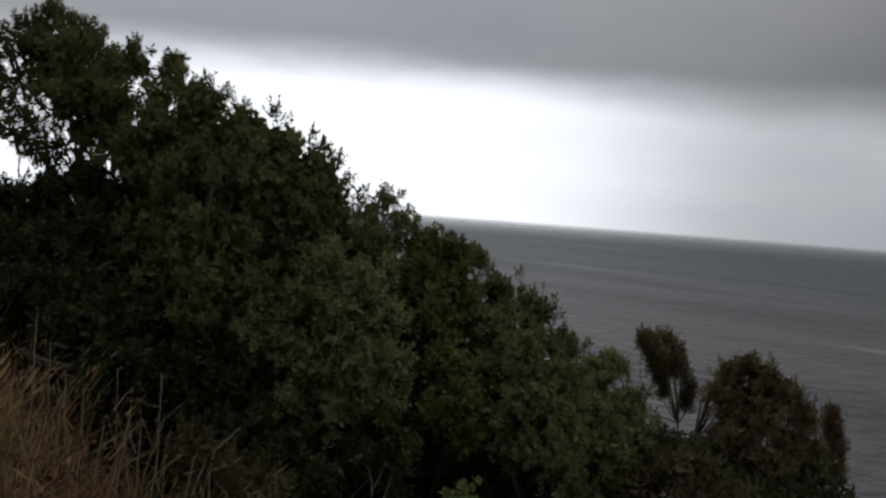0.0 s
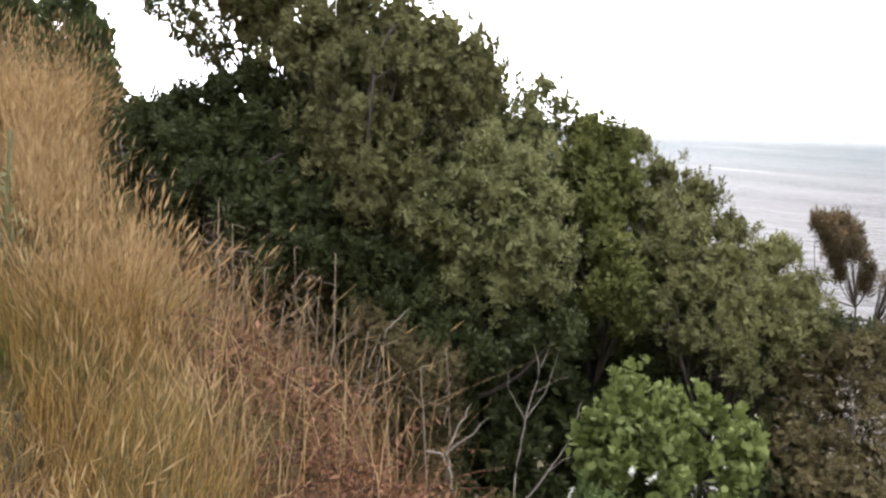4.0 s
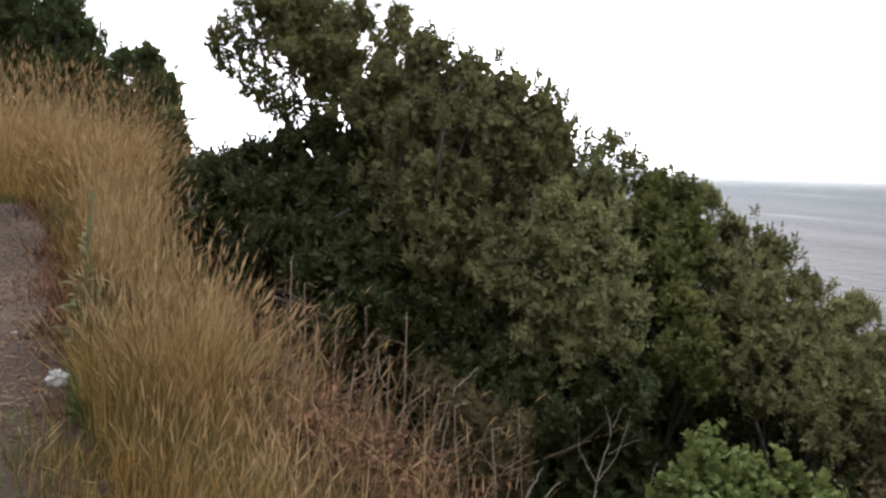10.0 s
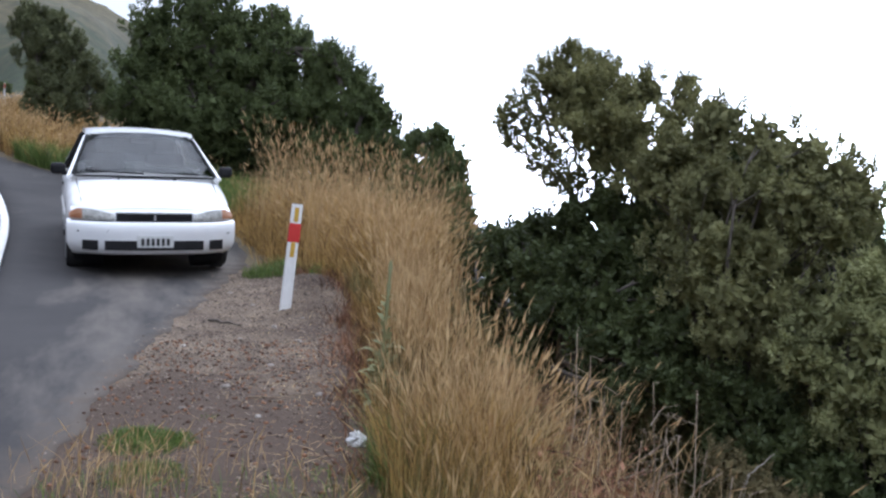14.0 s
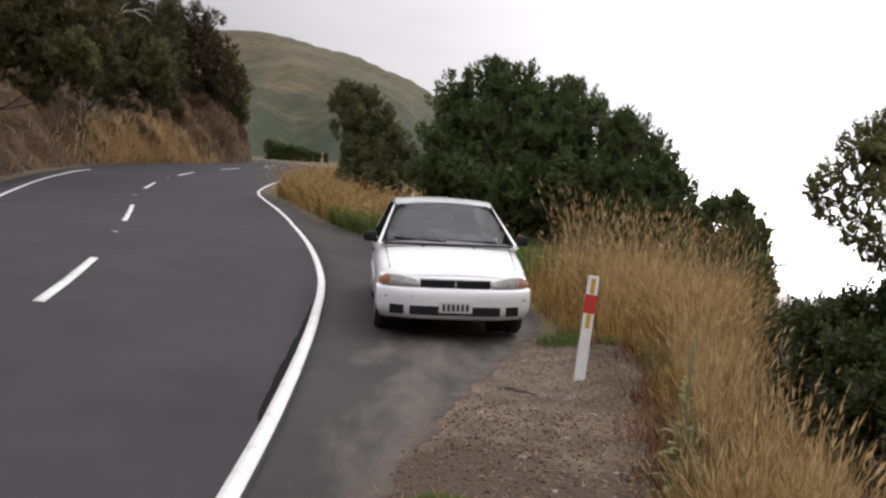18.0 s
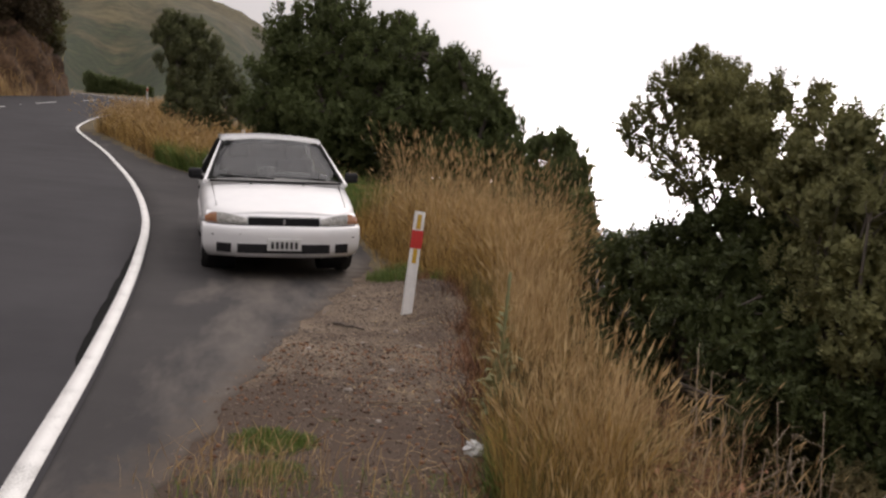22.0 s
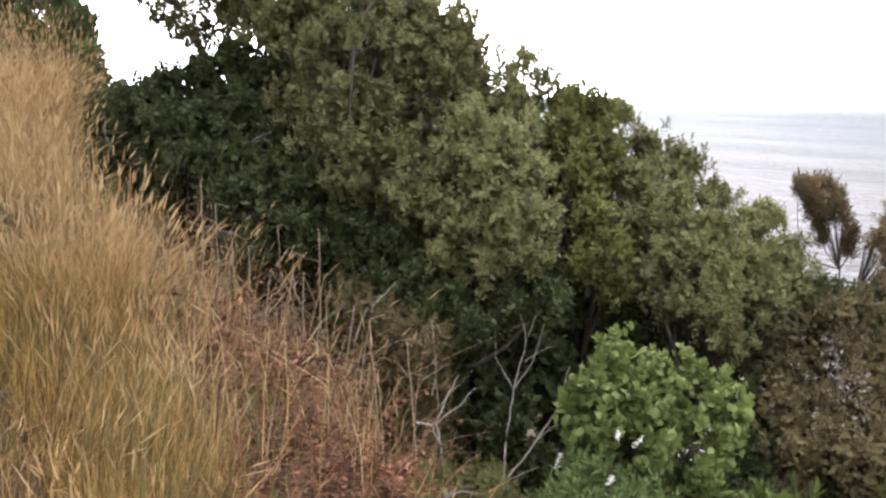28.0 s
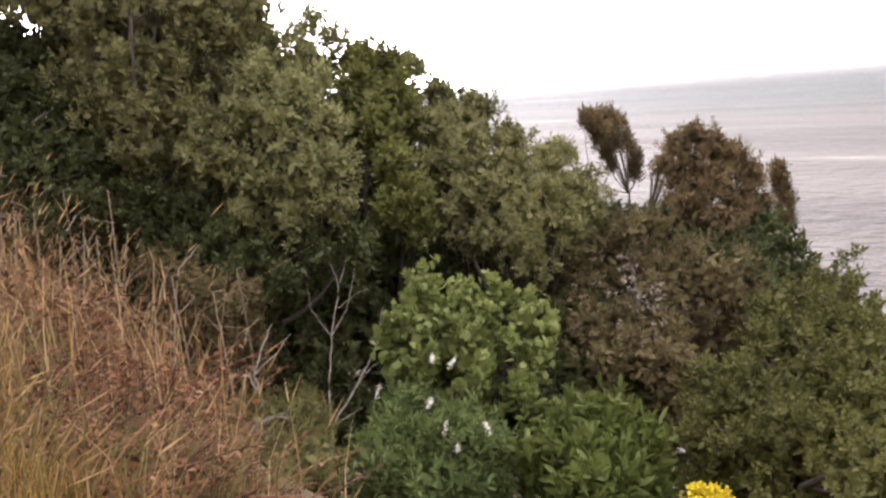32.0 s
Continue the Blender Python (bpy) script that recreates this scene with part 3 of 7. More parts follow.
def sea():
    a = np.linspace(0, 2 * math.pi, 97)[:-1]
    r = np.array([20, 60, 150, 400, 1000, 2200, 4800])
    v = np.stack([r[:, None] * np.cos(a), r[:, None] * np.sin(a), np.zeros((len(r), len(a)))], -1).reshape(-1, 3) + (0, 0, SEA_LEVEL)
    f = []
    for i in range(len(r) - 1):
        for j in range(96):
            f.append((i * 96 + j, (i + 1) * 96 + j, (i + 1) * 96 + (j + 1) % 96, i * 96 + (j + 1) % 96))
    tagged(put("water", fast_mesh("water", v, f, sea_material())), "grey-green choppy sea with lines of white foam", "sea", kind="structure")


sea()

# ---------------------------------------------------------------- road


def polyline(points, step=0.5):
    """A smooth curve through a few plan points (Catmull-Rom), at even steps."""
    p = np.array(points, float)
    p = np.concatenate([[2 * p[0] - p[1]], p, [2 * p[-1] - p[-2]]])
    out = []
    for i in range(1, len(p) - 2):
        for u in np.linspace(0, 1, 24, endpoint=False):
            a, b, c, d = p[i - 1 : i + 3]
            out.append(0.5 * (2 * b + (c - a) * u + (2 * a - 5 * b + 4 * c - d) * u**2 + (3 * b - a - 3 * c + d) * u**3))
    out = np.array(out + [p[-2]])
    s = np.r_[0, np.cumsum(np.linalg.norm(np.diff(out, axis=0), axis=1))]
    t = np.arange(0, s[-1], step)
    return np.stack([np.interp(t, s, out[:, 0]), np.interp(t, s, out[:, 1])], -1)


def normals2(c):
    d = unit(np.gradient(c, axis=0))
    return np.stack([-d[:, 1], d[:, 0]], -1)


def strip(name, left, right, material, lift, thick=0.0, across=2, hump=None):
    """A ribbon between two curves of equal length, laid on the road's surface."""
    k = np.linspace(0, 1, across)
    p = left[:, None] * (1 - k)[None, :, None] + right[:, None] * k[None, :, None]
    z = road_z(p[..., 0], p[..., 1]) + lift
    if hump:
        z = z + hump(p[..., 0], p[..., 1])
    v = np.concatenate([p, z[..., None]], -1).reshape(-1, 3)
    n, m = len(left), across
    i = (np.arange(n - 1)[:, None] * m + np.arange(m - 1)).ravel()
    f = np.stack([i, i + 1, i + m + 1, i + m], -1)
    if thick:
        low = v.copy()
        low[:, 2] -= thick
        rim = np.concatenate([np.arange(n) * m, np.arange(n)[::-1] * m + m - 1])
        g = np.array([(rim[q], rim[(q + 1) % len(rim)], rim[(q + 1) % len(rim)] + n * m, rim[q] + n * m) for q in range(len(rim))])
        v, f = np.concatenate([v, low]), np.concatenate([f, g])
    return fast_mesh(name, v, f, material, smooth=not thick)


EDGE_LINE = polyline([(-0.95, -30), (-0.84, -10), (-0.90, 0), (-1.12, 5.0), (-1.29, 7.6), (-1.5, 10.06), (-1.68, 11.82), (-1.85, 13.39), (-2.12, 15.32), (-2.66, 18.33), (-3.41, 21.88), (-4.56, 26.64), (-5.74, 30.59), (-6.64, 33.49), (-7.41, 36.16), (-7.88, 38.52), (-8.3, 42.34), (-8.5, 46), (-8.6, 52), (-8.6, 58), (-8.9, 64), (-10.0, 70), (-13.0, 77), (-17.5, 83), (-27, 90)])
CENTRE = polyline([(-4.5, -30), (-4.3, -10), (-4.1, 0), (-4.15, 5), (-4.3, 9.97), (-5.35, 14.27), (-6.73, 18.98), (-7.7, 22.33), (-9.49, 28.14), (-10.68, 31.85), (-11.52, 35.39), (-12.31, 39.14), (-13.34, 45.94), (-13.63, 49.67), (-13.55, 55.12), (-13.3, 58.75), (-12.75, 63.26), (-12.6, 66.76), (-13.6, 72), (-16.2, 77), (-20, 82), (-28.5, 88)])
LEFT_LINE = polyline([(-7.6, -30), (-7.4, -10), (-7.4, 0), (-7.8, 8), (-9.5, 16), (-12.76, 26.1), (-14.36, 31.23), (-16.0, 37.15), (-17.27, 43.04), (-17.7, 46.5), (-18.0, 51.13), (-17.6, 57.16), (-15.7, 63.74), (-14.5, 68.5), (-15.2, 73), (-17.8, 77.5), (-23, 82), (-31, 85.5)])


def resample(c, n):
    s = np.linspace(0, len(c) - 1, n)
    return np.stack([np.interp(s, np.arange(len(c)), c[:, k]) for k in (0, 1)], -1)


def road():
    n = 260
    left, right = resample(LEFT_LINE, n), resample(EDGE_LINE, n)
    nl, nr = normals2(left), normals2(right)
    tagged(put("road", strip("road", left + nl * 0.9, right - nr * 0.08, M_ROAD, 0.02, thick=0.06, across=14)), "dark grey chipseal two-lane road climbing round a bend", "road", kind="structure")
    shoulder_y = np.concatenate([np.linspace(-20, 3.8, 40), np.linspace(4, 12, 200), np.linspace(12.2, 36, 80)])
    lx = np.interp(shoulder_y, EDGE_LINE[:, 1], EDGE_LINE[:, 0]) + 0.04
    rx = np.interp(shoulder_y, (-20, 4.3, 5.5, 7.6, 10.1, 12, 16, 20, 24, 28, 32, 36), (-0.5, -0.50, -0.33, 0.04, 0.66, 1.1, 1.15, 0.45, -1.5, -3.5, -4.95, -6.3)) + 0.025 * np.sin(shoulder_y * 5.1) + 0.02 * np.sin(shoulder_y * 9.7 + 1) + 0.015 * np.sin(shoulder_y * 17.3)
    tagged(put("shoulder", strip("shoulder", np.stack([lx, shoulder_y], -1), np.stack([rx, shoulder_y], -1), M_PATCH, 0.012, thick=0.05, across=10)), "worn grey sealed shoulder beside the edge line", "road shoulder", kind="structure")
    gy = np.concatenate([np.linspace(-20, -1.2, 30), np.linspace(-1.0, 11.6, 150)])
    g_left = np.interp(gy, (-20, -1.0, 4.1, 5.5, 7.6, 10.1, 11.6), (-0.7, -0.9, -0.75, -0.45, -0.02, 0.55, 0.9))
    g_right = np.interp(gy, EDGE_Y, EDGE_X) + 0.12 + 0.08 * np.sin(gy * 6.3)
    tagged(put("gravel_verge", strip("gravel_verge", np.stack([g_left, gy], -1), np.stack([g_right, gy], -1), M_GRAVEL, 0.006, across=24, hump=berm)), "brown loose gravel and soil beside the road", "gravel", kind="structure")


road()


def painted(name, centre, width, label):
    n = normals2(centre)
    tagged(put(name, strip(name, centre + n * width / 2, centre - n * width / 2, M_LINE, 0.027, thick=0.005)), label, "road marking", kind="structure")


painted("edge_line", EDGE_LINE, 0.108, "worn white painted edge line")


def tar_seam():
    """A black strip of tar bled out beside the edge line, thin at both ends."""
    k = np.linspace(0, 1, 40)
    y = 6.25 + 6.6 * k
    line = np.array(EDGE_LINE)
    o = np.argsort(line[:, 1])
    near = line[o][line[o][:, 1] < 16]
    x = np.interp(y, near[:, 1], near[:, 0]) - 0.064
    w = 0.062 * np.sin(np.pi * k ** 0.6) ** 0.8 * (1 + 0.1 * np.sin(k * 31) + 0.08 * np.sin(k * 67))
    c = np.stack([x, y], -1)
    tagged(put("road_stain", strip("road_stain", c + [(0.03, 0)], np.stack([x - w, y], -1), M_STAIN, 0.0225)), "black tar seam beside the edge line", "road stain", kind="structure")


painted("far_edge_line", LEFT_LINE[LEFT_LINE[:, 1] < 46.5], 0.10, "white painted line on the far road edge")


def on_centre(y):
    return np.stack([np.interp(y, CENTRE[:, 1], CENTRE[:, 0]), np.asarray(y, float)], -1)


def centre_dashes():
    for y0, y1 in ((-14.6, -10.4), (-2.3, 1.9), (9.97, 14.27), (22.33, 28.14), (35.39, 39.14), (45.94, 49.67), (55.12, 58.75), (63.26, 66.76)):
        a, b = on_centre(y0), on_centre(y1)
        c = a + (b - a) * np.linspace(0, 1, 8)[:, None]
        n = normals2(c)
        me = strip("centre_dash", c + n * 0.06, c - n * 0.06, M_LINE, 0.027, thick=0.005)
        tagged(put("centre_dash", me), "white painted dash on the centre of the road", "road marking", "dashes of the centre line", "structure")


centre_dashes()

# ---------------------------------------------------------------- far hill and cut bank


HILL_AZ = (-60, -30, -14.3, -12.0, -9.35, -8.0, -6.6, -4.9, -3.3, -2.4, -1.3, 1.0, 4, 9, 14, 24)
HILL_EL = (15, 14.2, 13.35, 13.6, 13.25, 13.0, 12.72, 12.28, 11.75, 11.3, 10.7, 9.3, 7.0, 2.2, -3, -6)


def hill_z(deg, r):
    """Height of the far hill at a bearing and a distance: spurs and gullies below an even crest."""
    u = np.clip((r - 95) / (420 - 95), 0, 1)
    top = np.tan(np.radians(np.interp(deg, HILL_AZ, HILL_EL))) * 420 + 1.6
    foot = np.interp(deg, (-2, 6, 14), (8.0, -6.0, -30.0))
    z = np.where(r > 420, top - (r - 420) * 0.35, foot + (top - foot) * u**1.3)
    z = z + (0.35 * np.sin(deg * 1.7) + 0.3 * np.sin(deg * 6.1 + 1) + 0.25 * np.sin(deg * 13.0)) * np.exp(-(((r - 420) / 120) ** 2))
    spur = 8 * np.sin(deg * 0.40 + r * 0.012) + 3.5 * np.sin(deg * 0.9 - r * 0.024) + 0.8 * np.sin(deg * 2.1 + r * 0.05)
    return z + spur * np.sin(np.pi * u) ** 1.5 * 0.8


def far_hill():
    az = np.linspace(-60, 24, 160)
    r = np.concatenate([np.linspace(95, 420, 60), np.linspace(440, 900, 12)])
    deg, gr = np.meshgrid(az, r, indexing="ij")
    ga = np.radians(deg)
    n, m = len(az), len(r)
    i = (np.arange(n - 1)[:, None] * m + np.arange(m - 1)).ravel()
    v = np.stack([gr * np.sin(ga), gr * np.cos(ga), hill_z(deg, gr)], -1).reshape(-1, 3)
    me = fast_mesh("hill", v, np.stack([i, i + m, i + m + 1, i + 1], -1), M_HILL, smooth=True)
    tagged(put("hill", me), "olive grass and scrub hill rising above the road", "hill", kind="structure")


far_hill()


BANK_LINE = LEFT_LINE[(LEFT_LINE[:, 1] > -28) & (LEFT_LINE[:, 1] < 80)]
BANK_SIDE = normals2(BANK_LINE)


def bank_point(s, o):
    """A place on the bank's face: s metres along its foot, o metres out from the edge line."""
    i = np.clip(np.asarray(s, float) / 0.5, 0, len(BANK_LINE) - 1)
    c, n = (np.stack([np.interp(i, np.arange(len(BANK_LINE)), a[:, k]) for k in (0, 1)], -1) for a in (BANK_LINE, BANK_SIDE))
    wob = 0.30 * np.abs(np.sin(s * 1.35 + 0.5 * np.sin(o * 2.1))) + 0.14 * np.abs(np.sin(s * 2.9 + o * 0.8)) + 0.35 * np.sin(s * 0.9) + 0.25 * np.sin(s * 2.3 + o) + 0.18 * np.sin(s * 4.7 - o * 3) + 0.12 * np.sin(s * 9.1 + o * 5)
    p = c + n * (o + wob * np.clip((o - 1.4) / 1.2, 0, 1))[..., None]
    # the far end of the bank stands steeper and closer to the road
    p = p - n * np.asarray(np.interp(s, (84, 92, 98), (0, 0.5, 1.0)) + np.interp(s, (84, 96), (0, 0.45)) * np.clip(o - 1.4, 0, 3.8))[..., None]
    face = np.interp(o, (1.4, 1.9, 3.0, 4.2, 5.2, 34), (-0.3, 0.35, 2.0, 3.4, 4.2, 25))
    z = road_z(c[..., 0], c[..., 1]) + face + 0.15 * np.sin(s * 3.1 + o * 4)
    return np.concatenate([p, z[..., None]], -1)


def cut_bank():
    """The earth bank on the hill side: a steep face behind the far edge line, then a wooded slope."""
    s = np.arange(len(BANK_LINE) * 2 - 1) * 0.25
    out = np.concatenate([np.linspace(1.4, 5.2, 26), np.linspace(6, 34, 12)])
    gs, go = np.meshgrid(s, out, indexing="ij")
    a, m = len(s), len(out)
    i = (np.arange(a - 1)[:, None] * m + np.arange(m - 1)).ravel()
    me = fast_mesh("cut_bank", bank_point(gs, go).reshape(-1, 3), np.stack([i, i + m, i + m + 1, i + 1], -1), M_BANK, smooth=True)
    tagged(put("cut_bank", me), "steep brown earth bank cut beside the road", "bank", kind="structure")


def hillside():
    """The hill above the bank, which shades the road from behind and beside the camera."""
    xs, ys = np.arange(-150, -11.9, 3.0), np.arange(-120, 46, 3.0)
    def rise(x, y):
        foot = np.interp(y, (-120, 0, 20, 40, 46), (-12.5, -12.5, -15, -21, -21))
        u = np.clip(foot - x, 0, None)
        return np.interp(np.clip(y, -30, 100), KY, KZ) - 0.9 + np.where(u > 0, 4.0, 0) * np.clip(u / 3, 0, 1) + 0.62 * u + 1.2 * np.sin(x * 0.21) * np.sin(y * 0.17 + 1) * np.clip(u / 9 - 0.4, 0, 1)
    tagged(put("hillside", grid_land("hillside", xs, ys, M_HILL, rise)), "scrub-covered hillside above the road bank", "hill", kind="structure")


hillside()


cut_bank()

# ---------------------------------------------------------------- shrubs and trees


LEAF_SHAPES = {
    "plain": [(0, 0), (0.45, 1), (1, 0), (0.45, -1)],
    "long": [(0, 0), (0.30, 0.9), (0.65, 0.9), (1, 0), (0.65, -0.9), (0.30, -0.9)],
    "lobed": [(0, 0), (0.22, 0.9), (0.62, 1.0), (0.66, 0.5), (1, 0), (0.66, -0.5), (0.62, -1.0), (0.22, -0.9)],
}


def sprigs(rng, blobs, size, per_area, leaves, width, lump=0.2, upward=0.35, inner=0.12, droop=0.0, tufts=24, density=None, shape="plain"):
    """Leafy shoots over the tufts of every crown mass. Leaves stand in a spiral along each shoot, open at its foot and closing to its tip; each is folded along its middle."""
    density = np.ones(len(blobs)) if density is None else density
    blobs = np.array(blobs, float)
    per_shoot = 11
    pos, out = [], []
    for k, (x, y, z, r) in enumerate(blobs):
        count = max(9, int(tufts * rng.uniform(0.85, 1.15)))
        i = np.arange(count) + 0.5
        polar = np.arccos(1 - 2 * i / count)
        around = math.pi * (1 + 5**0.5) * i + rng.uniform(0, 6.28)
        dk = np.stack([np.cos(around) * np.sin(polar), np.sin(around) * np.sin(polar), np.cos(polar)], -1)
        dk = unit(dk + rng.normal(size=dk.shape) * 0.22)
        rs = r * rng.uniform(0.22, 0.40, count)
        ck = np.array([x, y, z]) + dk * (r * rng.uniform(0.68, 0.70 + lump * 1.15, count))[:, None]
        n = np.maximum((4 * math.pi * rs**2 * per_area * 0.50 * density[k] * leaves / per_shoot).astype(int), 3)
        idx = np.repeat(np.arange(count), n)
        d = unit(rng.normal(size=(len(idx), 3)) * 0.9 + 0.75 * dk[idx] + (0, 0, 0.45))
        p = ck[idx] + d * (rs[idx] * rng.uniform(0.70, 1.0, len(idx)))[:, None]
        ni = int(len(idx) * inner)
        di = unit(rng.normal(size=(ni, 3)))
        pi = np.array([x, y, z]) + di * (r * rng.uniform(0.5, 0.8, ni))[:, None]
        p, d = np.concatenate([p, pi]), np.concatenate([d, di])
        keep = np.ones(len(p), bool)
        for j, c in enumerate(blobs):
            if j != k:
                keep &= np.linalg.norm(p - c[:3], axis=1) > 0.84 * c[3]
        pos.append(p[keep])
        out.append(d[keep])
    p, d = np.concatenate(pos), np.concatenate(out)
    axis = unit(0.85 * d + (0, 0, upward + 0.15) + 0.28 * rng.normal(size=p.shape))
    m = len(p)
    A = np.repeat(axis, per_shoot, 0)
    k = np.tile(np.linspace(0, 1, per_shoot), m)
    side = unit(np.cross(axis, rng.normal(size=axis.shape)))
    side, other = np.repeat(side, per_shoot, 0), np.repeat(np.cross(axis, side), per_shoot, 0)
    turn = np.tile(np.arange(per_shoot) * 2.39996, m) + rng.normal(size=len(k)) * 0.35
    radial = side * np.cos(turn)[:, None] + other * np.sin(turn)[:, None]
    reach = np.repeat(size * rng.uniform(1.6, 2.9, m), per_shoot)
    base = np.repeat(p, per_shoot, 0) - A * (reach * (1 - k))[:, None]
    open_ = np.radians(np.interp(k, (0, 1), (78, 22)) + rng.normal(size=len(k)) * 9)
    dirn = unit(A * np.cos(open_)[:, None] + radial * np.sin(open_)[:, None] - np.array([0, 0, droop + 0.06]))
    L = size * rng.uniform(0.72, 1.22, len(k)) * (1 - 0.30 * k)
    across = unit(np.cross(dirn, A) + 0.22 * rng.normal(size=A.shape)) * (L * width)[:, None]
    lift = unit(np.cross(across, dirn)) * (L * 0.10)[:, None]
    rim = LEAF_SHAPES[shape]
    v = np.stack([base + dirn * (L * u)[:, None] + across * w + lift * abs(w) for u, w in rim], 1).reshape(-1, 3)
    i = np.arange(len(k)) * len(rim)
    f = np.concatenate([np.stack([i, i + q, i + q + 1], -1) for q in range(1, len(rim) - 1)])
    return v, f


def inner_leaves(rng, blobs, count, longest):
    """Large shaded leaves deep inside every mass, which close the crown."""
    if not count:
        return np.zeros((0, 3)), np.zeros((0, 3), int)
    blobs = np.array(blobs, float)
    share = np.clip((blobs[:, 3] / np.median(blobs[:, 3])) ** 2, 0.1, 1.5)
    b = np.repeat(blobs, (count * share).astype(int), 0)
    n = len(b)
    r = b[:, 3:4]
    c = b[:, :3] + unit(rng.normal(size=(n, 3))) * r * rng.uniform(0.2, 0.68, (n, 1))
    d = unit(rng.normal(size=(n, 3)))
    s = unit(np.cross(d, rng.normal(size=(n, 3))))
    L = np.minimum(r * rng.uniform(0.16, 0.30, (n, 1)), longest * rng.uniform(0.7, 1.2, (n, 1)))
    v = np.stack([c - d * L, c + s * L * 0.5, c + d * L, c - s * L * 0.5], 1).reshape(-1, 3)
    i = np.arange(n) * 4
    return v, np.concatenate([np.stack([i, i + 1, i + 2], -1), np.stack([i, i + 2, i + 3], -1)])


def shrub(name, label, category, blobs, material, size=0.06, per_area=110, leaves=6, width=0.24, seed=1, lump=0.2, stem=0.05, bark=None, group="", inner=0.12, upward=0.35, base=None, droop=0.0, skirt=True, core=260, tufts=24, fill=True, twigs=6, fork_z=None, shape="plain", sprays=()):
    """A woody plant: a trunk from the ground, limbs to every mass of the crown, and the crown of leaves."""
    rng = np.random.default_rng(seed)
    b = np.array(blobs, float)
    if fill:
        more = []
        for i in range(len(b)):
            for j in range(i + 1, len(b)):
                gap = np.linalg.norm(b[i, :3] - b[j, :3])
                if 0.6 * (b[i, 3] + b[j, 3]) < gap < 1.35 * (b[i, 3] + b[j, 3]):
                    more.append((*((b[i, :3] + b[j, :3]) / 2), 0.88 * min(b[i, 3], b[j, 3])))
        if more:
            b = np.concatenate([b, np.array(more)])
    mean = np.average(b[:, :3], axis=0, weights=b[:, 3] ** 2)
    bx, by = base if base else (mean[0], mean[1])
    root = np.array([bx, by, float(land_z(bx, by)) - 0.05])
    low = b[:, 2].min()
    fork = np.array([bx * 0.6 + mean[0] * 0.4, by * 0.6 + mean[1] * 0.4, max(root[2] + 0.25, min(low, root[2] + 0.55 * (mean[2] - root[2])))])
    if fork_z is not None:
        fork = np.array([bx, by, fork_z])
    ob = thing(name, root, label, category, group)
    t = np.linspace(0, 1, 6)[:, None]
    bend = np.sin(t * 3.1) * rng.normal(size=3) * 0.12 * np.linalg.norm(fork - root) * (1, 1, 0)
    v, f = tube(root * (1 - t) + fork * t + bend - root, stem * (1.15 - 0.4 * t[:, 0]), 8)
    put("trunk", fast_mesh("trunk", v, f, bark or M_BARK, smooth=True), ob)
    limbs = []
    for x, y, z, r in list(map(tuple, b)) + [tuple(c) for c in sprays]:
        end = np.array([x, y, z]) + (0, 0, 0.3 * r)
        bend = np.sin(t * 3.1) * rng.normal(size=3) * 0.10 * np.linalg.norm(end - fork)
        path = fork * (1 - t) + end * t + bend
        limbs.append(tube(path - root, stem * (0.7 - 0.55 * t[:, 0]), 5))
        for q in range(twigs):
            s = path[3 + q % 3]
            tip = np.array([x, y, z]) + unit(rng.normal(size=3)) * r * 0.9
            u = np.linspace(0, 1, 4)[:, None]
            limbs.append(tube(s * (1 - u) + tip * u + np.sin(u * 3.1) * rng.normal(size=3) * 0.08 * r - root, stem * (0.22 - 0.17 * u[:, 0]), 4))
    v, f = merge(limbs)
    put("branchwork", fast_mesh("branchwork", v, f, bark or M_BARK, smooth=True), ob)
    density = np.ones(len(b))
    if skirt:
        low_masses = []
        for x, y, z, r in b:
            g = float(land_z(x, y))
            while z - 0.75 * r > g and len(low_masses) < 40:
                z -= 1.05 * r
                if min(np.linalg.norm(c[:3] - (x, y, z)) / c[3] for c in b) > 0.75:
                    low_masses.append((x + rng.normal() * 0.1 * r, y + rng.normal() * 0.1 * r, z, r * 0.95))
        if low_masses:
            b = np.concatenate([b, np.array(low_masses)])
            density = np.r_[density, np.full(len(low_masses), 0.45)]
    if len(sprays):
        b = np.concatenate([b, np.array(sprays, float)])
        density = np.r_[density, np.full(len(sprays), 1.0)]
    v, f = sprigs(rng, b, size, per_area, leaves, width, lump, upward, inner, droop, tufts, density, shape)
    cv, cf = inner_leaves(rng, b[:len(b) - len(sprays)], int(core * 1.35), size * 0.95)
    if len(cf):
        v, f = np.concatenate([v, cv]), np.concatenate([f, cf + len(v)])
    put("crown", fast_mesh("crown", v - root, f, material), ob)
    return ob


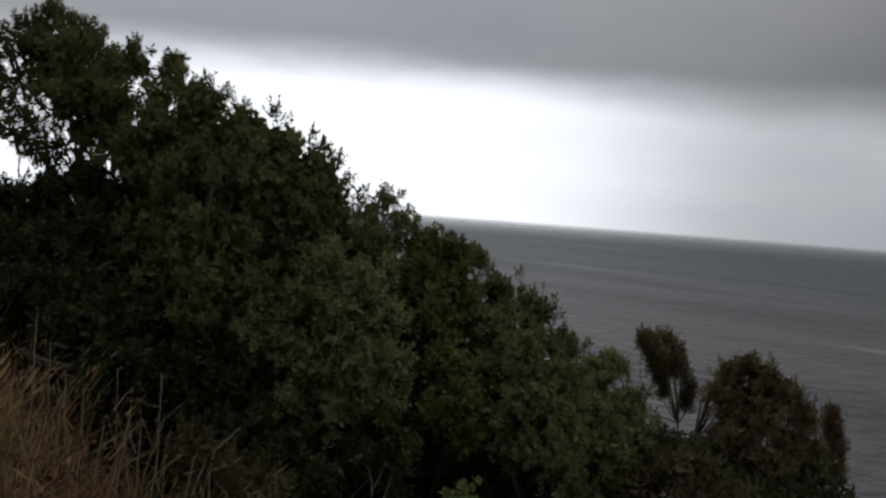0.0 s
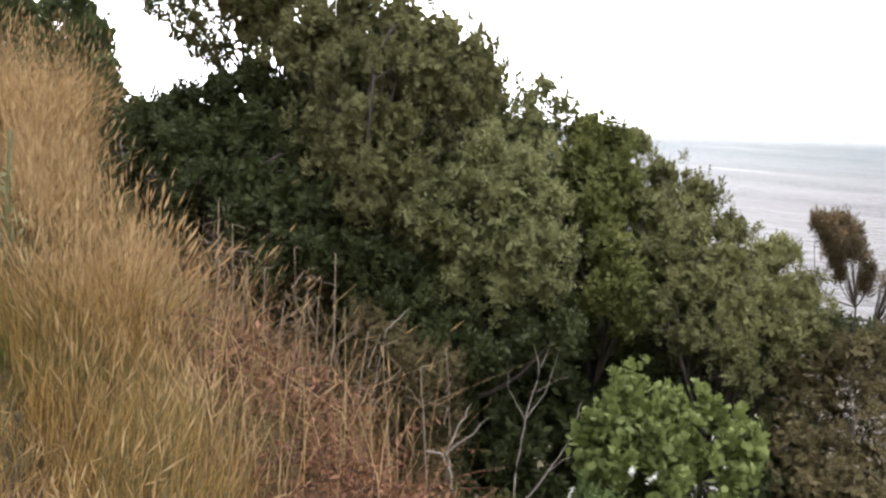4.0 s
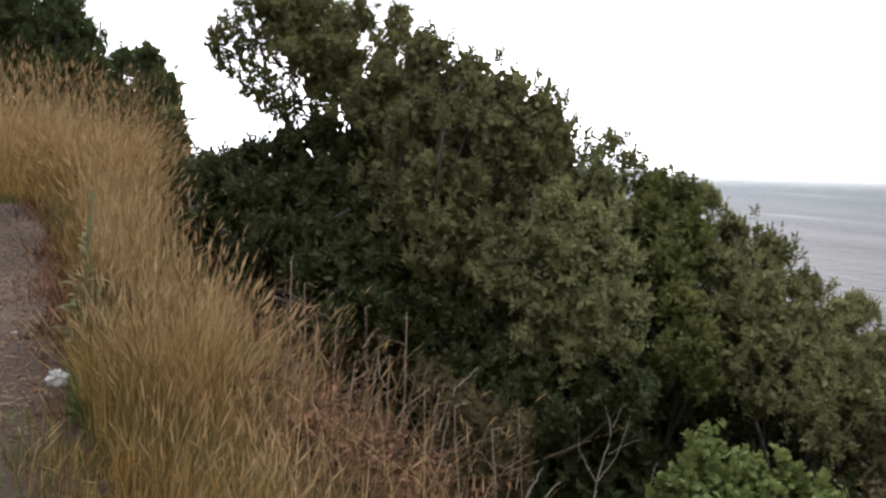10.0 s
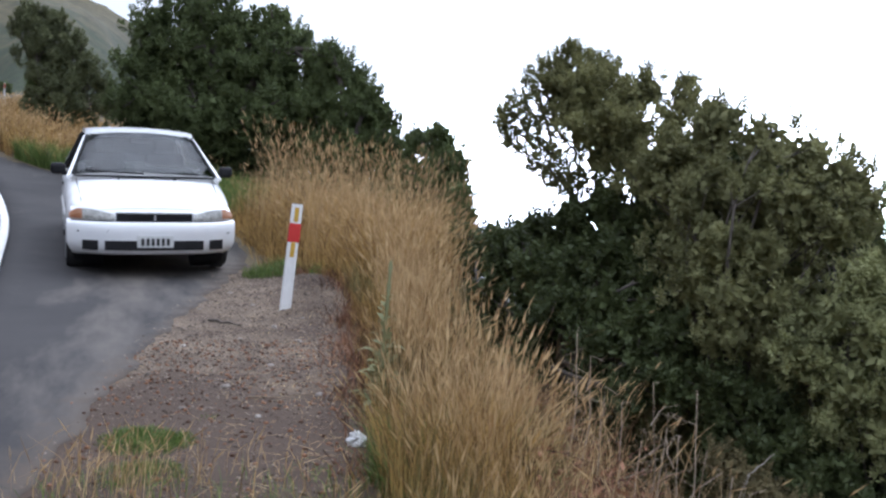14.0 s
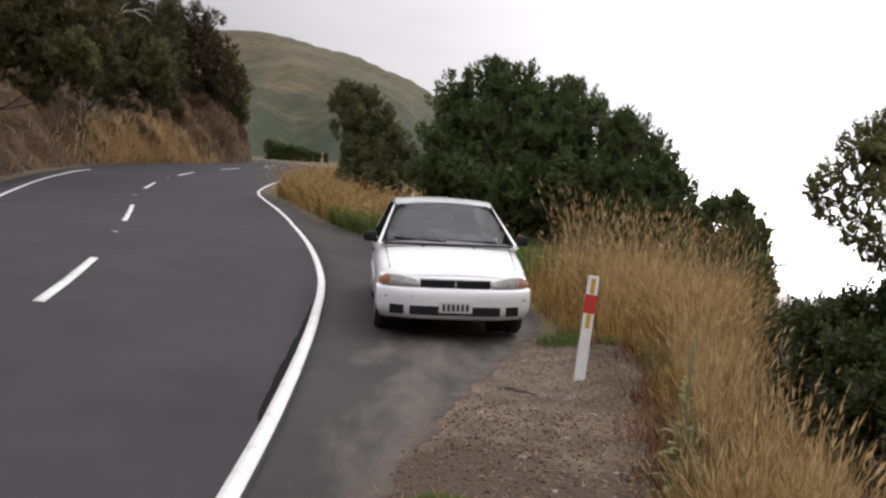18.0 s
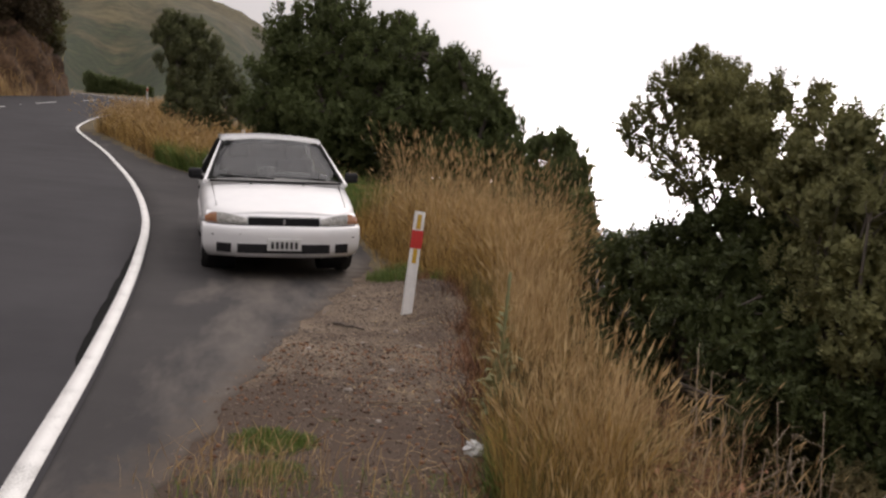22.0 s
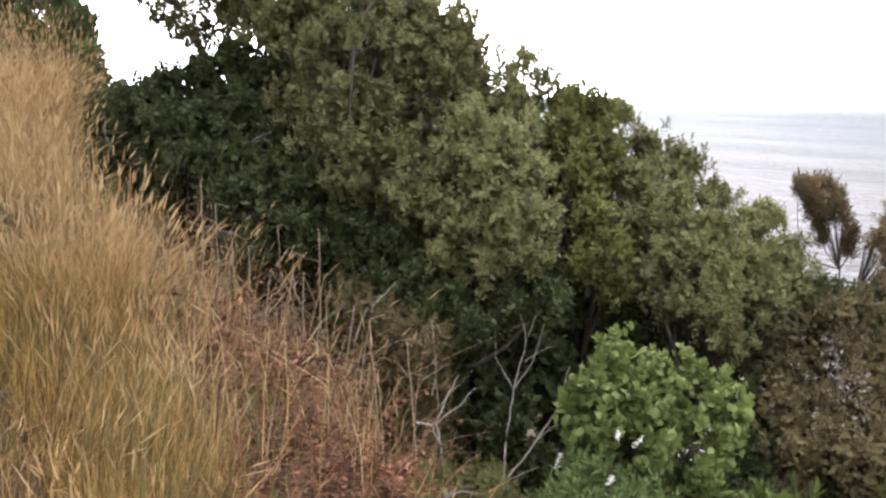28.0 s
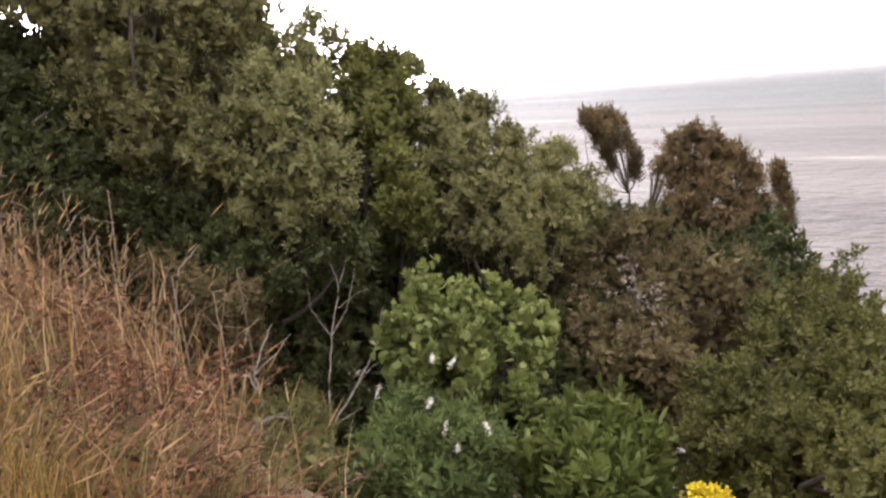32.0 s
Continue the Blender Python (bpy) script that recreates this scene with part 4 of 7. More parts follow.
shrub("tree", "wind-bent dark tree with sparse lacy twigs above the scrub", "tree", [(3.91, 8.70, 3.05, 0.34), (4.24, 8.46, 2.86, 0.39), (3.97, 8.40, 2.57, 0.36), (3.71, 8.79, 3.04, 0.26), (4.46, 8.44, 3.01, 0.23), (3.77, 8.83, 3.28, 0.16), (4.13, 8.69, 3.18, 0.23), (4.20, 8.18, 2.57, 0.27), (3.81, 8.57, 2.76, 0.28), (4.22, 8.29, 2.45, 0.29), (4.02, 8.40, 2.31, 0.21), (4.32, 8.14, 2.24, 0.28), (4.30, 8.67, 2.70, 0.30), (4.09, 8.87, 2.84, 0.30)], M_LACE, size=0.046, per_area=330, width=0.28, seed=11, lump=0.34, stem=0.02, skirt=False, core=420, fill=False, base=(4.5, 8.2), sprays=[(3.54, 8.87, 2.99, 0.18), (3.37, 8.95, 2.87, 0.15), (3.24, 9.02, 2.72, 0.11), (3.35, 8.90, 2.51, 0.14), (3.54, 8.81, 2.60, 0.16), (3.50, 8.74, 2.32, 0.12), (3.66, 8.69, 2.19, 0.13), (3.77, 8.53, 2.11, 0.13), (3.58, 8.93, 3.19, 0.14), (3.72, 8.65, 2.41, 0.16), (3.83, 8.78, 3.42, 0.10), (3.49, 8.92, 2.77, 0.13)])
shrub("bush", "upright dark spire of twigs beside the wind-bent tree", "bush", [(4.60, 7.89, 3.02, 0.11), (4.55, 7.84, 2.83, 0.17), (4.66, 7.66, 2.75, 0.13), (4.72, 7.51, 2.72, 0.12), (4.44, 7.81, 2.64, 0.16)], M_LACE, size=0.045, per_area=190, width=0.26, seed=111, lump=0.3, stem=0.02, skirt=False, core=160, fill=False, base=(4.5, 7.8))
shrub("bush", "dark glossy-leaved bush on the slope below the grass", "bush", [(3.26, 8.89, 1.50, 0.18), (3.54, 8.67, 1.62, 0.23), (3.78, 8.46, 1.74, 0.26), (4.02, 8.23, 1.86, 0.28), (4.17, 7.94, 1.72, 0.25), (3.30, 8.33, 1.27, 0.22), (3.58, 8.11, 1.32, 0.27), (3.90, 7.85, 1.41, 0.29), (4.08, 7.41, 1.18, 0.26), (3.34, 7.76, 1.00, 0.23), (3.64, 7.51, 1.01, 0.28), (3.80, 7.08, 0.87, 0.27), (3.98, 6.86, 0.79, 0.22), (3.47, 7.23, 0.71, 0.22), (3.66, 6.89, 0.56, 0.21), (3.85, 6.66, 0.49, 0.21), (3.49, 6.83, 0.35, 0.16), (3.23, 9.11, 1.50, 0.13), (3.39, 10.51, 1.44, 0.20), (3.37, 9.98, 1.22, 0.22), (3.32, 9.48, 1.52, 0.17), (3.41, 9.23, 1.43, 0.20), (3.34, 10.51, 1.09, 0.20), (3.15, 8.98, 0.99, 0.23), (3.51, 9.09, 1.57, 0.20), (3.32, 11.05, 1.30, 0.15), (2.98, 9.00, 0.72, 0.24), (2.85, 8.60, 0.60, 0.20), (3.06, 9.45, 0.85, 0.22)], M_DARK, size=0.065, per_area=170, width=0.28, seed=12, lump=0.42, tufts=17, stem=0.05, fill=False)
# the shade under the grey-olive bush is carried by the dark leaf colour
shrub("bush", "undergrowth below the grey-olive bush, shade put into its dark green", "bush", [(4.15, 6.36, 0.48, 0.21), (4.31, 6.11, 0.40, 0.22), (4.35, 5.78, 0.19, 0.20), (4.14, 5.92, 0.11, 0.17), (4.46, 5.52, 0.01, 0.18), (4.44, 5.23, -0.13, 0.15), (4.27, 5.51, -0.08, 0.15), (5.04, 5.01, 0.05, 0.15), (4.82, 5.20, 0.01, 0.15)], M_DARK, size=0.07, per_area=110, width=0.28, seed=40, lump=0.22, stem=0.04, fill=False)
# added mass closing see-through gaps; its dark leaves stand in for shaded hollows
shrub("bush", "added dark green leaf mass filling the shaded gaps behind the others", "bush", [(4.93, 8.77, 1.85, 0.50), (5.20, 8.13, 2.00, 0.48), (5.56, 7.65, 1.83, 0.45), (5.83, 7.20, 1.50, 0.41), (6.01, 6.78, 1.20, 0.37), (7.04, 7.17, 0.99, 0.39), (7.33, 6.85, 0.81, 0.41), (7.69, 6.38, 0.40, 0.44), (8.00, 5.90, 0.00, 0.44), (8.26, 5.41, -0.37, 0.41), (4.94, 8.07, 1.21, 0.50), (5.27, 7.36, 1.10, 0.48), (5.68, 6.75, 0.68, 0.47), (6.27, 6.45, 0.44, 0.48), (6.79, 6.14, 0.14, 0.44), (7.12, 5.65, -0.21, 0.44), (5.57, 6.18, 0.00, 0.40), (5.26, 6.74, 0.13, 0.41), (4.88, 7.30, 0.37, 0.42), (5.91, 5.81, -0.15, 0.40), (6.34, 5.53, -0.52, 0.41), (5.41, 5.60, -0.53, 0.38), (4.95, 5.77, -0.47, 0.32), (4.65, 6.06, -0.33, 0.32), (6.77, 5.25, -0.70, 0.42), (7.21, 5.00, -0.69, 0.43), (7.80, 4.84, -0.72, 0.45), (4.45, 8.80, 1.22, 0.41), (4.12, 9.18, 1.37, 0.36), (6.56, 7.09, 1.52, 0.23), (5.51, 5.22, -0.85, 0.37), (6.18, 5.04, -0.95, 0.39), (4.92, 5.37, -0.81, 0.27), (6.64, 4.34, -1.00, 0.29), (6.26, 4.03, -1.24, 0.28), (7.00, 4.24, -0.87, 0.30), (5.76, 3.94, -1.35, 0.26), (5.92, 3.66, -1.43, 0.26), (5.72, 4.34, -1.33, 0.25), (4.87, 4.97, -1.21, 0.20), (4.74, 5.18, -0.94, 0.18), (8.46, 4.42, -0.32, 0.28), (8.09, 4.68, -0.23, 0.25), (7.99, 4.38, -0.46, 0.33), (7.08, 3.51, -1.27, 0.29), (6.71, 3.70, -1.30, 0.28), (5.42, 7.49, 2.20, 0.32), (5.57, 7.14, 1.99, 0.29), (5.26, 7.83, 2.30, 0.32), (5.64, 6.96, 1.78, 0.26), (5.00, 8.24, 2.27, 0.33), (9.09, 3.60, -0.37, 0.28), (9.04, 3.39, -0.57, 0.26), (8.56, 3.47, -0.54, 0.28), (8.75, 3.18, -0.76, 0.28), (8.20, 3.51, -0.59, 0.27), (8.26, 3.24, -0.83, 0.32), (8.36, 3.91, -0.49, 0.28)], M_DARK, size=0.09, per_area=42, width=0.28, seed=41, lump=0.2, stem=0.05, fill=False, core=330)
shrub("bush", "tall olive-green coastal bush with small leaves", "bush", [(4.34, 7.57, 2.34, 0.33), (4.50, 7.22, 2.54, 0.34), (4.71, 6.86, 2.39, 0.31), (4.94, 6.59, 2.26, 0.30), (5.05, 6.26, 2.08, 0.27), (5.11, 6.09, 1.93, 0.21), (4.19, 7.79, 2.16, 0.32), (4.25, 7.08, 1.90, 0.31), (4.51, 6.79, 1.99, 0.33), (4.71, 6.41, 1.88, 0.31), (4.90, 6.15, 1.71, 0.24), (4.23, 6.75, 1.55, 0.32), (4.48, 6.46, 1.52, 0.28), (4.12, 6.81, 1.22, 0.28), (4.28, 6.46, 1.15, 0.28), (4.43, 6.24, 1.12, 0.21), (4.19, 6.62, 0.86, 0.26), (4.10, 7.18, 1.48, 0.22), (4.36, 6.39, 0.84, 0.23)], M_OLIVE, size=0.052, per_area=215, seed=13, lump=0.42, stem=0.03, fill=False, tufts=17, core=300)
shrub("bush", "rounded grey-olive bush with pale leaf tips", "bush", [(4.86, 5.79, 1.30, 0.28), (5.08, 5.59, 1.20, 0.28), (4.62, 5.85, 1.07, 0.27), (4.78, 5.50, 0.94, 0.31), (5.21, 5.46, 0.98, 0.23), (4.44, 5.82, 0.78, 0.24), (4.58, 5.56, 0.63, 0.27), (4.77, 5.26, 0.62, 0.27), (5.02, 5.17, 0.67, 0.21), (4.53, 5.68, 0.36, 0.20), (4.73, 5.37, 0.31, 0.21), (4.98, 5.16, 0.38, 0.19), (4.41, 5.98, 0.90, 0.18)], M_OLIVE2, size=0.050, per_area=230, seed=14, lump=0.36, tufts=20, stem=0.025, skirt=False, fill=False, base=(6.2, 7.0))
shrub("bush", "small open bush with sparse twigs against the sky", "bush", [(6.10, 6.56, 1.89, 0.19), (6.00, 6.65, 1.79, 0.14), (6.22, 6.45, 1.76, 0.16), (5.81, 6.82, 1.76, 0.13), (5.81, 6.71, 1.55, 0.17), (5.90, 6.50, 1.60, 0.16), (5.93, 6.35, 1.42, 0.17)], M_OLIVE2, size=0.045, per_area=210, seed=15, lump=0.3, stem=0.02, skirt=False, core=60, fill=False)
shrub("bush", "thin twiggy tops standing out of the ridge of scrub", "bush", [(7.01, 6.20, 1.52, 0.07), (7.05, 6.16, 1.44, 0.08), (8.13, 5.29, 0.56, 0.09), (8.18, 5.20, 0.49, 0.08)], M_OLIVE2, size=0.045, per_area=170, seed=115, lump=0.35, stem=0.012, skirt=False, core=10, fill=False, base=(7.2, 6.0))
shrub("bush", "yellow-green bush climbing between grey-olive ones", "bush", [(6.41, 6.26, 1.51, 0.24), (6.66, 6.15, 1.45, 0.21), (6.17, 6.07, 1.22, 0.27), (6.47, 5.90, 1.14, 0.26), (6.06, 5.73, 0.90, 0.25), (6.49, 5.70, 0.95, 0.18), (5.82, 5.34, 0.58, 0.21), (5.82, 5.14, 0.34, 0.20), (5.62, 5.19, 0.25, 0.18), (5.74, 5.02, 0.10, 0.15)], M_YGREEN, size=0.065, per_area=150, width=0.3, seed=16, stem=0.04, fill=False)
shrub("bush", "wide olive-brown bush along the ridge of scrub", "bush", [(7.17, 6.00, 1.15, 0.24), (7.30, 5.66, 0.97, 0.28), (7.47, 5.40, 0.68, 0.25), (7.64, 5.10, 0.43, 0.28), (7.86, 4.88, 0.16, 0.28), (6.60, 5.57, 0.85, 0.27), (6.69, 5.27, 0.69, 0.30), (6.87, 4.98, 0.43, 0.30), (7.03, 4.69, 0.22, 0.29), (7.36, 4.47, -0.01, 0.28), (6.31, 5.23, 0.49, 0.28), (6.38, 4.93, 0.30, 0.30), (6.57, 4.62, 0.12, 0.27), (6.05, 4.98, 0.13, 0.22), (6.19, 4.74, -0.06, 0.24), (6.35, 4.50, -0.10, 0.22), (6.92, 4.39, -0.09, 0.25), (6.31, 4.30, -0.27, 0.18)], M_OLIVE3, size=0.049, per_area=205, seed=17, lump=0.36, tufts=20, stem=0.045, fill=False, core=300)
shrub("broadleaf_shrub", "bright green shrub with broad lobed leaves", "shrub", [(5.03, 4.32, -0.23, 0.115), (5.20, 4.11, -0.32, 0.107), (4.82, 4.33, -0.41, 0.115), (4.96, 4.01, -0.49, 0.115), (5.43, 3.99, -0.34, 0.098), (5.53, 3.82, -0.47, 0.098), (5.28, 3.89, -0.63, 0.107), (5.42, 3.67, -0.75, 0.082), (5.24, 3.63, -0.93, 0.090), (4.97, 3.89, -0.75, 0.107), (4.78, 4.13, -0.66, 0.098), (5.57, 3.71, -0.60, 0.066)], M_BRIGHT, size=0.074, per_area=130, leaves=4, width=0.44, seed=18, stem=0.012, fill=False, lump=0.9, tufts=9, core=25, shape="lobed")
shrub("flowering_shrub", "grey-green narrow-leaved shrub with white flower spikes", "shrub", [(4.52, 4.06, -1.03, 0.29), (4.67, 3.68, -1.13, 0.27), (4.29, 4.07, -1.18, 0.24), (4.40, 3.71, -1.34, 0.28)], M_GREYGREEN, size=0.1, per_area=150, width=0.13, seed=19, stem=0.03)
shrub("laurel_shrub", "fresh green shrub with long pointed leaves", "shrub", [(5.33, 3.12, -1.15, 0.28), (5.04, 3.29, -1.26, 0.22), (5.42, 2.89, -1.24, 0.20), (4.96, 2.92, -1.38, 0.31)], M_LAUREL, size=0.15, per_area=80, width=0.17, seed=20, stem=0.03, shape="long")
brown_bush = shrub("bush", "dark brown-tinged scrub bush with dry flower heads", "bush", [(7.31, 4.31, -0.48, 0.43), (7.35, 3.75, -0.79, 0.48), (6.71, 4.08, -0.82, 0.30), (7.75, 3.42, -0.66, 0.43), (6.51, 3.72, -1.11, 0.31), (6.82, 3.35, -1.10, 0.31), (7.33, 4.02, -0.16, 0.22), (7.61, 3.91, -0.16, 0.22)], M_BROWN, size=0.05, per_area=140, seed=21, lump=0.25, stem=0.06, width=0.13, core=300)
shrub("tree", "wind-shorn rusty brown tree above the sea", "tree", [(9.10, 4.30, 0.59, 0.15), (9.02, 4.43, 0.47, 0.19), (9.16, 4.15, 0.45, 0.23), (9.24, 3.96, 0.34, 0.23), (9.30, 3.79, 0.14, 0.20), (8.92, 4.35, 0.17, 0.26), (8.97, 4.03, 0.12, 0.32), (9.05, 3.79, -0.11, 0.26), (9.31, 3.69, -0.14, 0.15), (8.64, 4.16, -0.12, 0.26), (8.67, 3.83, -0.27, 0.28), (8.85, 4.50, 0.30, 0.14)], M_RUST, size=0.055, per_area=150, seed=22, lump=0.28, stem=0.05, fill=False, width=0.13, core=300)
shrub("tree", "lone slender tree with wind-combed brush crown and bare stems", "tree", [(7.75, 4.69, 0.88, 0.08), (7.71, 4.56, 0.86, 0.10), (7.94, 4.55, 0.85, 0.12), (7.90, 4.42, 0.78, 0.10), (7.78, 4.62, 0.77, 0.08), (7.75, 4.48, 0.73, 0.10), (7.80, 4.58, 0.64, 0.08), (8.01, 4.43, 0.65, 0.08), (7.94, 4.34, 0.56, 0.08), (7.96, 4.29, 0.47, 0.07), (7.82, 4.53, 0.55, 0.06), (7.84, 4.49, 0.45, 0.05), (7.95, 4.29, 0.35, 0.05), (7.87, 4.47, 0.63, 0.06), (7.93, 4.32, 0.37, 0.05)], M_RUST, size=0.055, per_area=900, leaves=5, width=0.10, seed=23, lump=0.15, stem=0.010, skirt=False, core=60, tufts=14, upward=1.6, base=(7.89, 4.34), twigs=0, fork_z=0.11, fill=False)
shrub("tree", "small brown tree top standing against the surf", "tree", [(9.78, 3.72, 0.19, 0.08), (9.78, 3.68, 0.02, 0.10), (9.77, 3.63, -0.17, 0.12), (9.64, 3.61, -0.35, 0.13)], M_RUST, size=0.05, per_area=140, width=0.16, seed=24, stem=0.03, skirt=False)
shrub("bush", "mid-green bush with rounded leaves low on the slope", "bush", [(8.10, 2.56, -0.77, 0.37), (7.47, 2.74, -0.88, 0.35), (6.49, 2.70, -1.19, 0.37), (6.77, 2.29, -1.17, 0.43), (7.53, 2.17, -0.97, 0.36), (5.98, 2.63, -1.38, 0.26), (6.12, 2.25, -1.44, 0.38), (6.59, 1.89, -1.41, 0.36), (6.76, 1.74, -0.87, 0.30), (6.09, 1.51, -1.11, 0.30), (5.63, 1.36, -1.24, 0.30)], M_OLIVEGREEN, size=0.052, per_area=140, width=0.32, seed=25, stem=0.06, tufts=28, lump=0.3)
shrub("scrub_bush", "brownish dried scrub bush among dead bracken", "bush", [(3.91, 6.01, 0.01, 0.18), (3.97, 5.61, -0.11, 0.18), (4.19, 5.32, -0.20, 0.16), (3.94, 5.25, -0.26, 0.13)], M_BROWN, size=0.037, per_area=432, width=0.16, seed=27, stem=0.02)
shrub("scrub_bush", "fine-leaved yellowish green scrub bush", "bush", [(2.88, 3.51, -0.52, 0.22), (3.12, 3.45, -0.51, 0.20), (2.61, 3.42, -0.55, 0.19), (2.97, 3.23, -0.64, 0.20), (2.52, 3.22, -0.56, 0.17), (2.38, 3.33, -0.52, 0.14)], M_GORSE, size=0.041, per_area=528, width=0.10, seed=28, stem=0.02)
shrub("tree", "large round dark green tree behind the car", "tree", [(-0.11, 23.24, 5.99, 0.67), (0.70, 23.17, 6.28, 0.75), (1.51, 22.94, 6.15, 0.76), (2.31, 22.63, 5.83, 0.68), (2.90, 22.07, 5.68, 0.59), (-0.39, 22.88, 5.09, 0.61), (0.48, 22.67, 5.11, 0.84), (1.53, 22.33, 5.00, 0.88), (2.52, 21.75, 4.85, 0.81), (3.28, 21.40, 5.10, 0.52), (-0.53, 22.49, 4.21, 0.64), (0.27, 22.02, 3.95, 0.78), (1.28, 21.48, 3.84, 0.79), (2.23, 20.89, 3.84, 0.72), (3.03, 20.57, 3.98, 0.62), (0.81, 23.35, 6.84, 0.34), (2.51, 22.32, 6.25, 0.32)], M_TREE, size=0.11, per_area=48, width=0.3, seed=31, lump=0.22, stem=0.22, tufts=34, core=380, leaves=5, fill=False)
shrub("tree", "dark green tree sloping down towards the sea", "tree", [(3.55, 20.52, 5.11, 0.45), (3.92, 20.12, 4.65, 0.49), (4.20, 19.70, 4.26, 0.43), (3.69, 19.65, 3.87, 0.50), (4.42, 19.29, 3.83, 0.40), (3.18, 19.80, 3.21, 0.43), (3.84, 19.07, 3.15, 0.48), (4.43, 18.52, 3.21, 0.41), (3.42, 20.51, 5.32, 0.25)], M_TREE, size=0.085, per_area=85, width=0.3, seed=32, lump=0.22, stem=0.14, tufts=28, leaves=5, fill=False)
shrub("tree", "low dark tree at the edge of the grass", "tree", [(4.71, 17.62, 3.22, 0.39), (4.97, 16.93, 3.09, 0.38), (4.51, 17.50, 2.68, 0.38), (5.03, 16.30, 2.76, 0.34), (4.71, 16.42, 2.46, 0.40), (4.97, 15.72, 2.18, 0.31), (4.90, 16.92, 3.38, 0.19), (4.27, 17.07, 2.20, 0.31), (4.55, 16.28, 1.92, 0.30), (4.77, 15.58, 1.66, 0.27), (5.03, 15.50, 1.86, 0.19)], M_TREE, size=0.075, per_area=100, width=0.3, seed=33, lump=0.25, stem=0.10, tufts=26, leaves=5, fill=False)
shrub("tree", "grey-green roadside tree leaning over the verge", "tree", [(-4.40, 37.08, 8.42, 0.61), (-3.60, 36.87, 8.37, 0.57), (-4.05, 36.47, 7.45, 0.78), (-2.96, 36.36, 7.51, 0.67), (-3.49, 35.98, 6.33, 0.80), (-2.44, 36.02, 6.62, 0.66), (-3.94, 35.73, 5.52, 0.58), (-2.86, 35.64, 5.37, 0.83), (-1.82, 35.69, 5.55, 0.65), (-4.82, 37.08, 8.17, 0.34), (-3.86, 35.41, 4.75, 0.54), (-1.97, 35.80, 6.20, 0.44)], M_PLUME, size=0.11, per_area=100, width=0.26, seed=34, core=480, lump=0.32, stem=0.12, tufts=24, upward=0.7, leaves=5, fill=False, skirt=False)
shrub("tree", "olive-brown evergreen tree overhanging the cut bank", "tree", [(-17.61, 36.14, 10.55, 1.70), (-16.14, 36.70, 11.02, 1.82), (-15.16, 38.27, 10.83, 1.54), (-16.68, 35.81, 9.30, 1.45), (-15.20, 36.45, 9.40, 1.40), (-17.17, 35.21, 8.95, 1.05), (-14.40, 37.85, 9.45, 1.02), (-15.75, 35.90, 8.65, 0.90), (-14.82, 36.81, 8.75, 0.80)], M_BANKTREE, size=0.21, per_area=14, leaves=5, width=0.3, seed=35, lump=0.35, stem=0.045, group="trees on the bank", skirt=False, tufts=24, fill=False, core=420, base=(-24.0, 44.0), fork_z=11.5)
shrub("tree", "dark green evergreen tree overhanging the cut bank", "tree", [(-19.47, 53.05, 15.46, 2.06), (-17.88, 53.79, 14.72, 1.79), (-18.57, 52.90, 12.84, 1.96), (-17.26, 53.96, 12.43, 1.63), (-19.23, 52.48, 11.50, 1.45), (-17.67, 53.58, 11.30, 1.40), (-19.46, 52.01, 10.90, 1.00)], M_BANKGREEN, size=0.21, per_area=14, leaves=5, width=0.3, seed=36, lump=0.35, stem=0.12, group="trees on the bank", skirt=False, tufts=24, fill=False, core=420, base=(-22.0, 56.0), fork_z=13.5)
shrub("tree", "dark reddish brown tree on the cut bank", "tree", [(-20.69, 66.99, 18.73, 1.96), (-19.00, 67.65, 18.08, 1.71), (-20.01, 66.73, 16.16, 2.31), (-18.28, 68.22, 16.46, 1.88), (-19.42, 67.30, 14.22, 2.02), (-17.77, 68.73, 14.62, 1.79), (-20.36, 66.75, 13.10, 1.42), (-17.30, 68.56, 13.30, 1.19), (-18.62, 67.75, 12.94, 1.26)], M_BANKRUST, size=0.21, per_area=14, leaves=5, width=0.3, seed=37, lump=0.35, stem=0.12, group="trees on the bank", skirt=False, tufts=24, fill=False, core=420, base=(-22.0, 71.0), fork_z=16.0)
shrub("bush", "yellow-green bush at the end of the bank", "bush", [(-17.00, 70.76, 15.94, 0.88), (-16.40, 71.09, 14.98, 0.88), (-16.61, 71.23, 13.93, 0.79), (-17.31, 70.48, 16.93, 0.70)], M_BANKLIGHT, size=0.21, per_area=14, leaves=5, width=0.3, seed=50, lump=0.35, stem=0.06, group="light bushes among the bank trees", skirt=False, tufts=24, fill=False, core=120, base=(-23.0, 75.0))
shrub("bush", "light olive bush among the bank trees", "bush", [(-14.49, 35.13, 9.36, 0.59), (-14.09, 35.36, 9.02, 0.50), (-14.89, 35.03, 9.03, 0.46)], M_BANKLIGHT, size=0.21, per_area=12.5, leaves=4, width=0.3, seed=51, lump=0.35, stem=0.06, group="light bushes among the bank trees", skirt=False, tufts=24, core=120, base=(-22.5, 42.0))
shrub("bush", "light olive bush among the bank trees", "bush", [(-16.23, 50.52, 12.56, 0.77), (-16.61, 50.55, 11.81, 0.70), (-15.94, 50.79, 11.66, 0.58)], M_BANKLIGHT, size=0.21, per_area=12.5, leaves=4, width=0.3, seed=52, lump=0.35, stem=0.06, group="light bushes among the bank trees", skirt=False, tufts=24, core=120, base=(-24.5, 57.0))
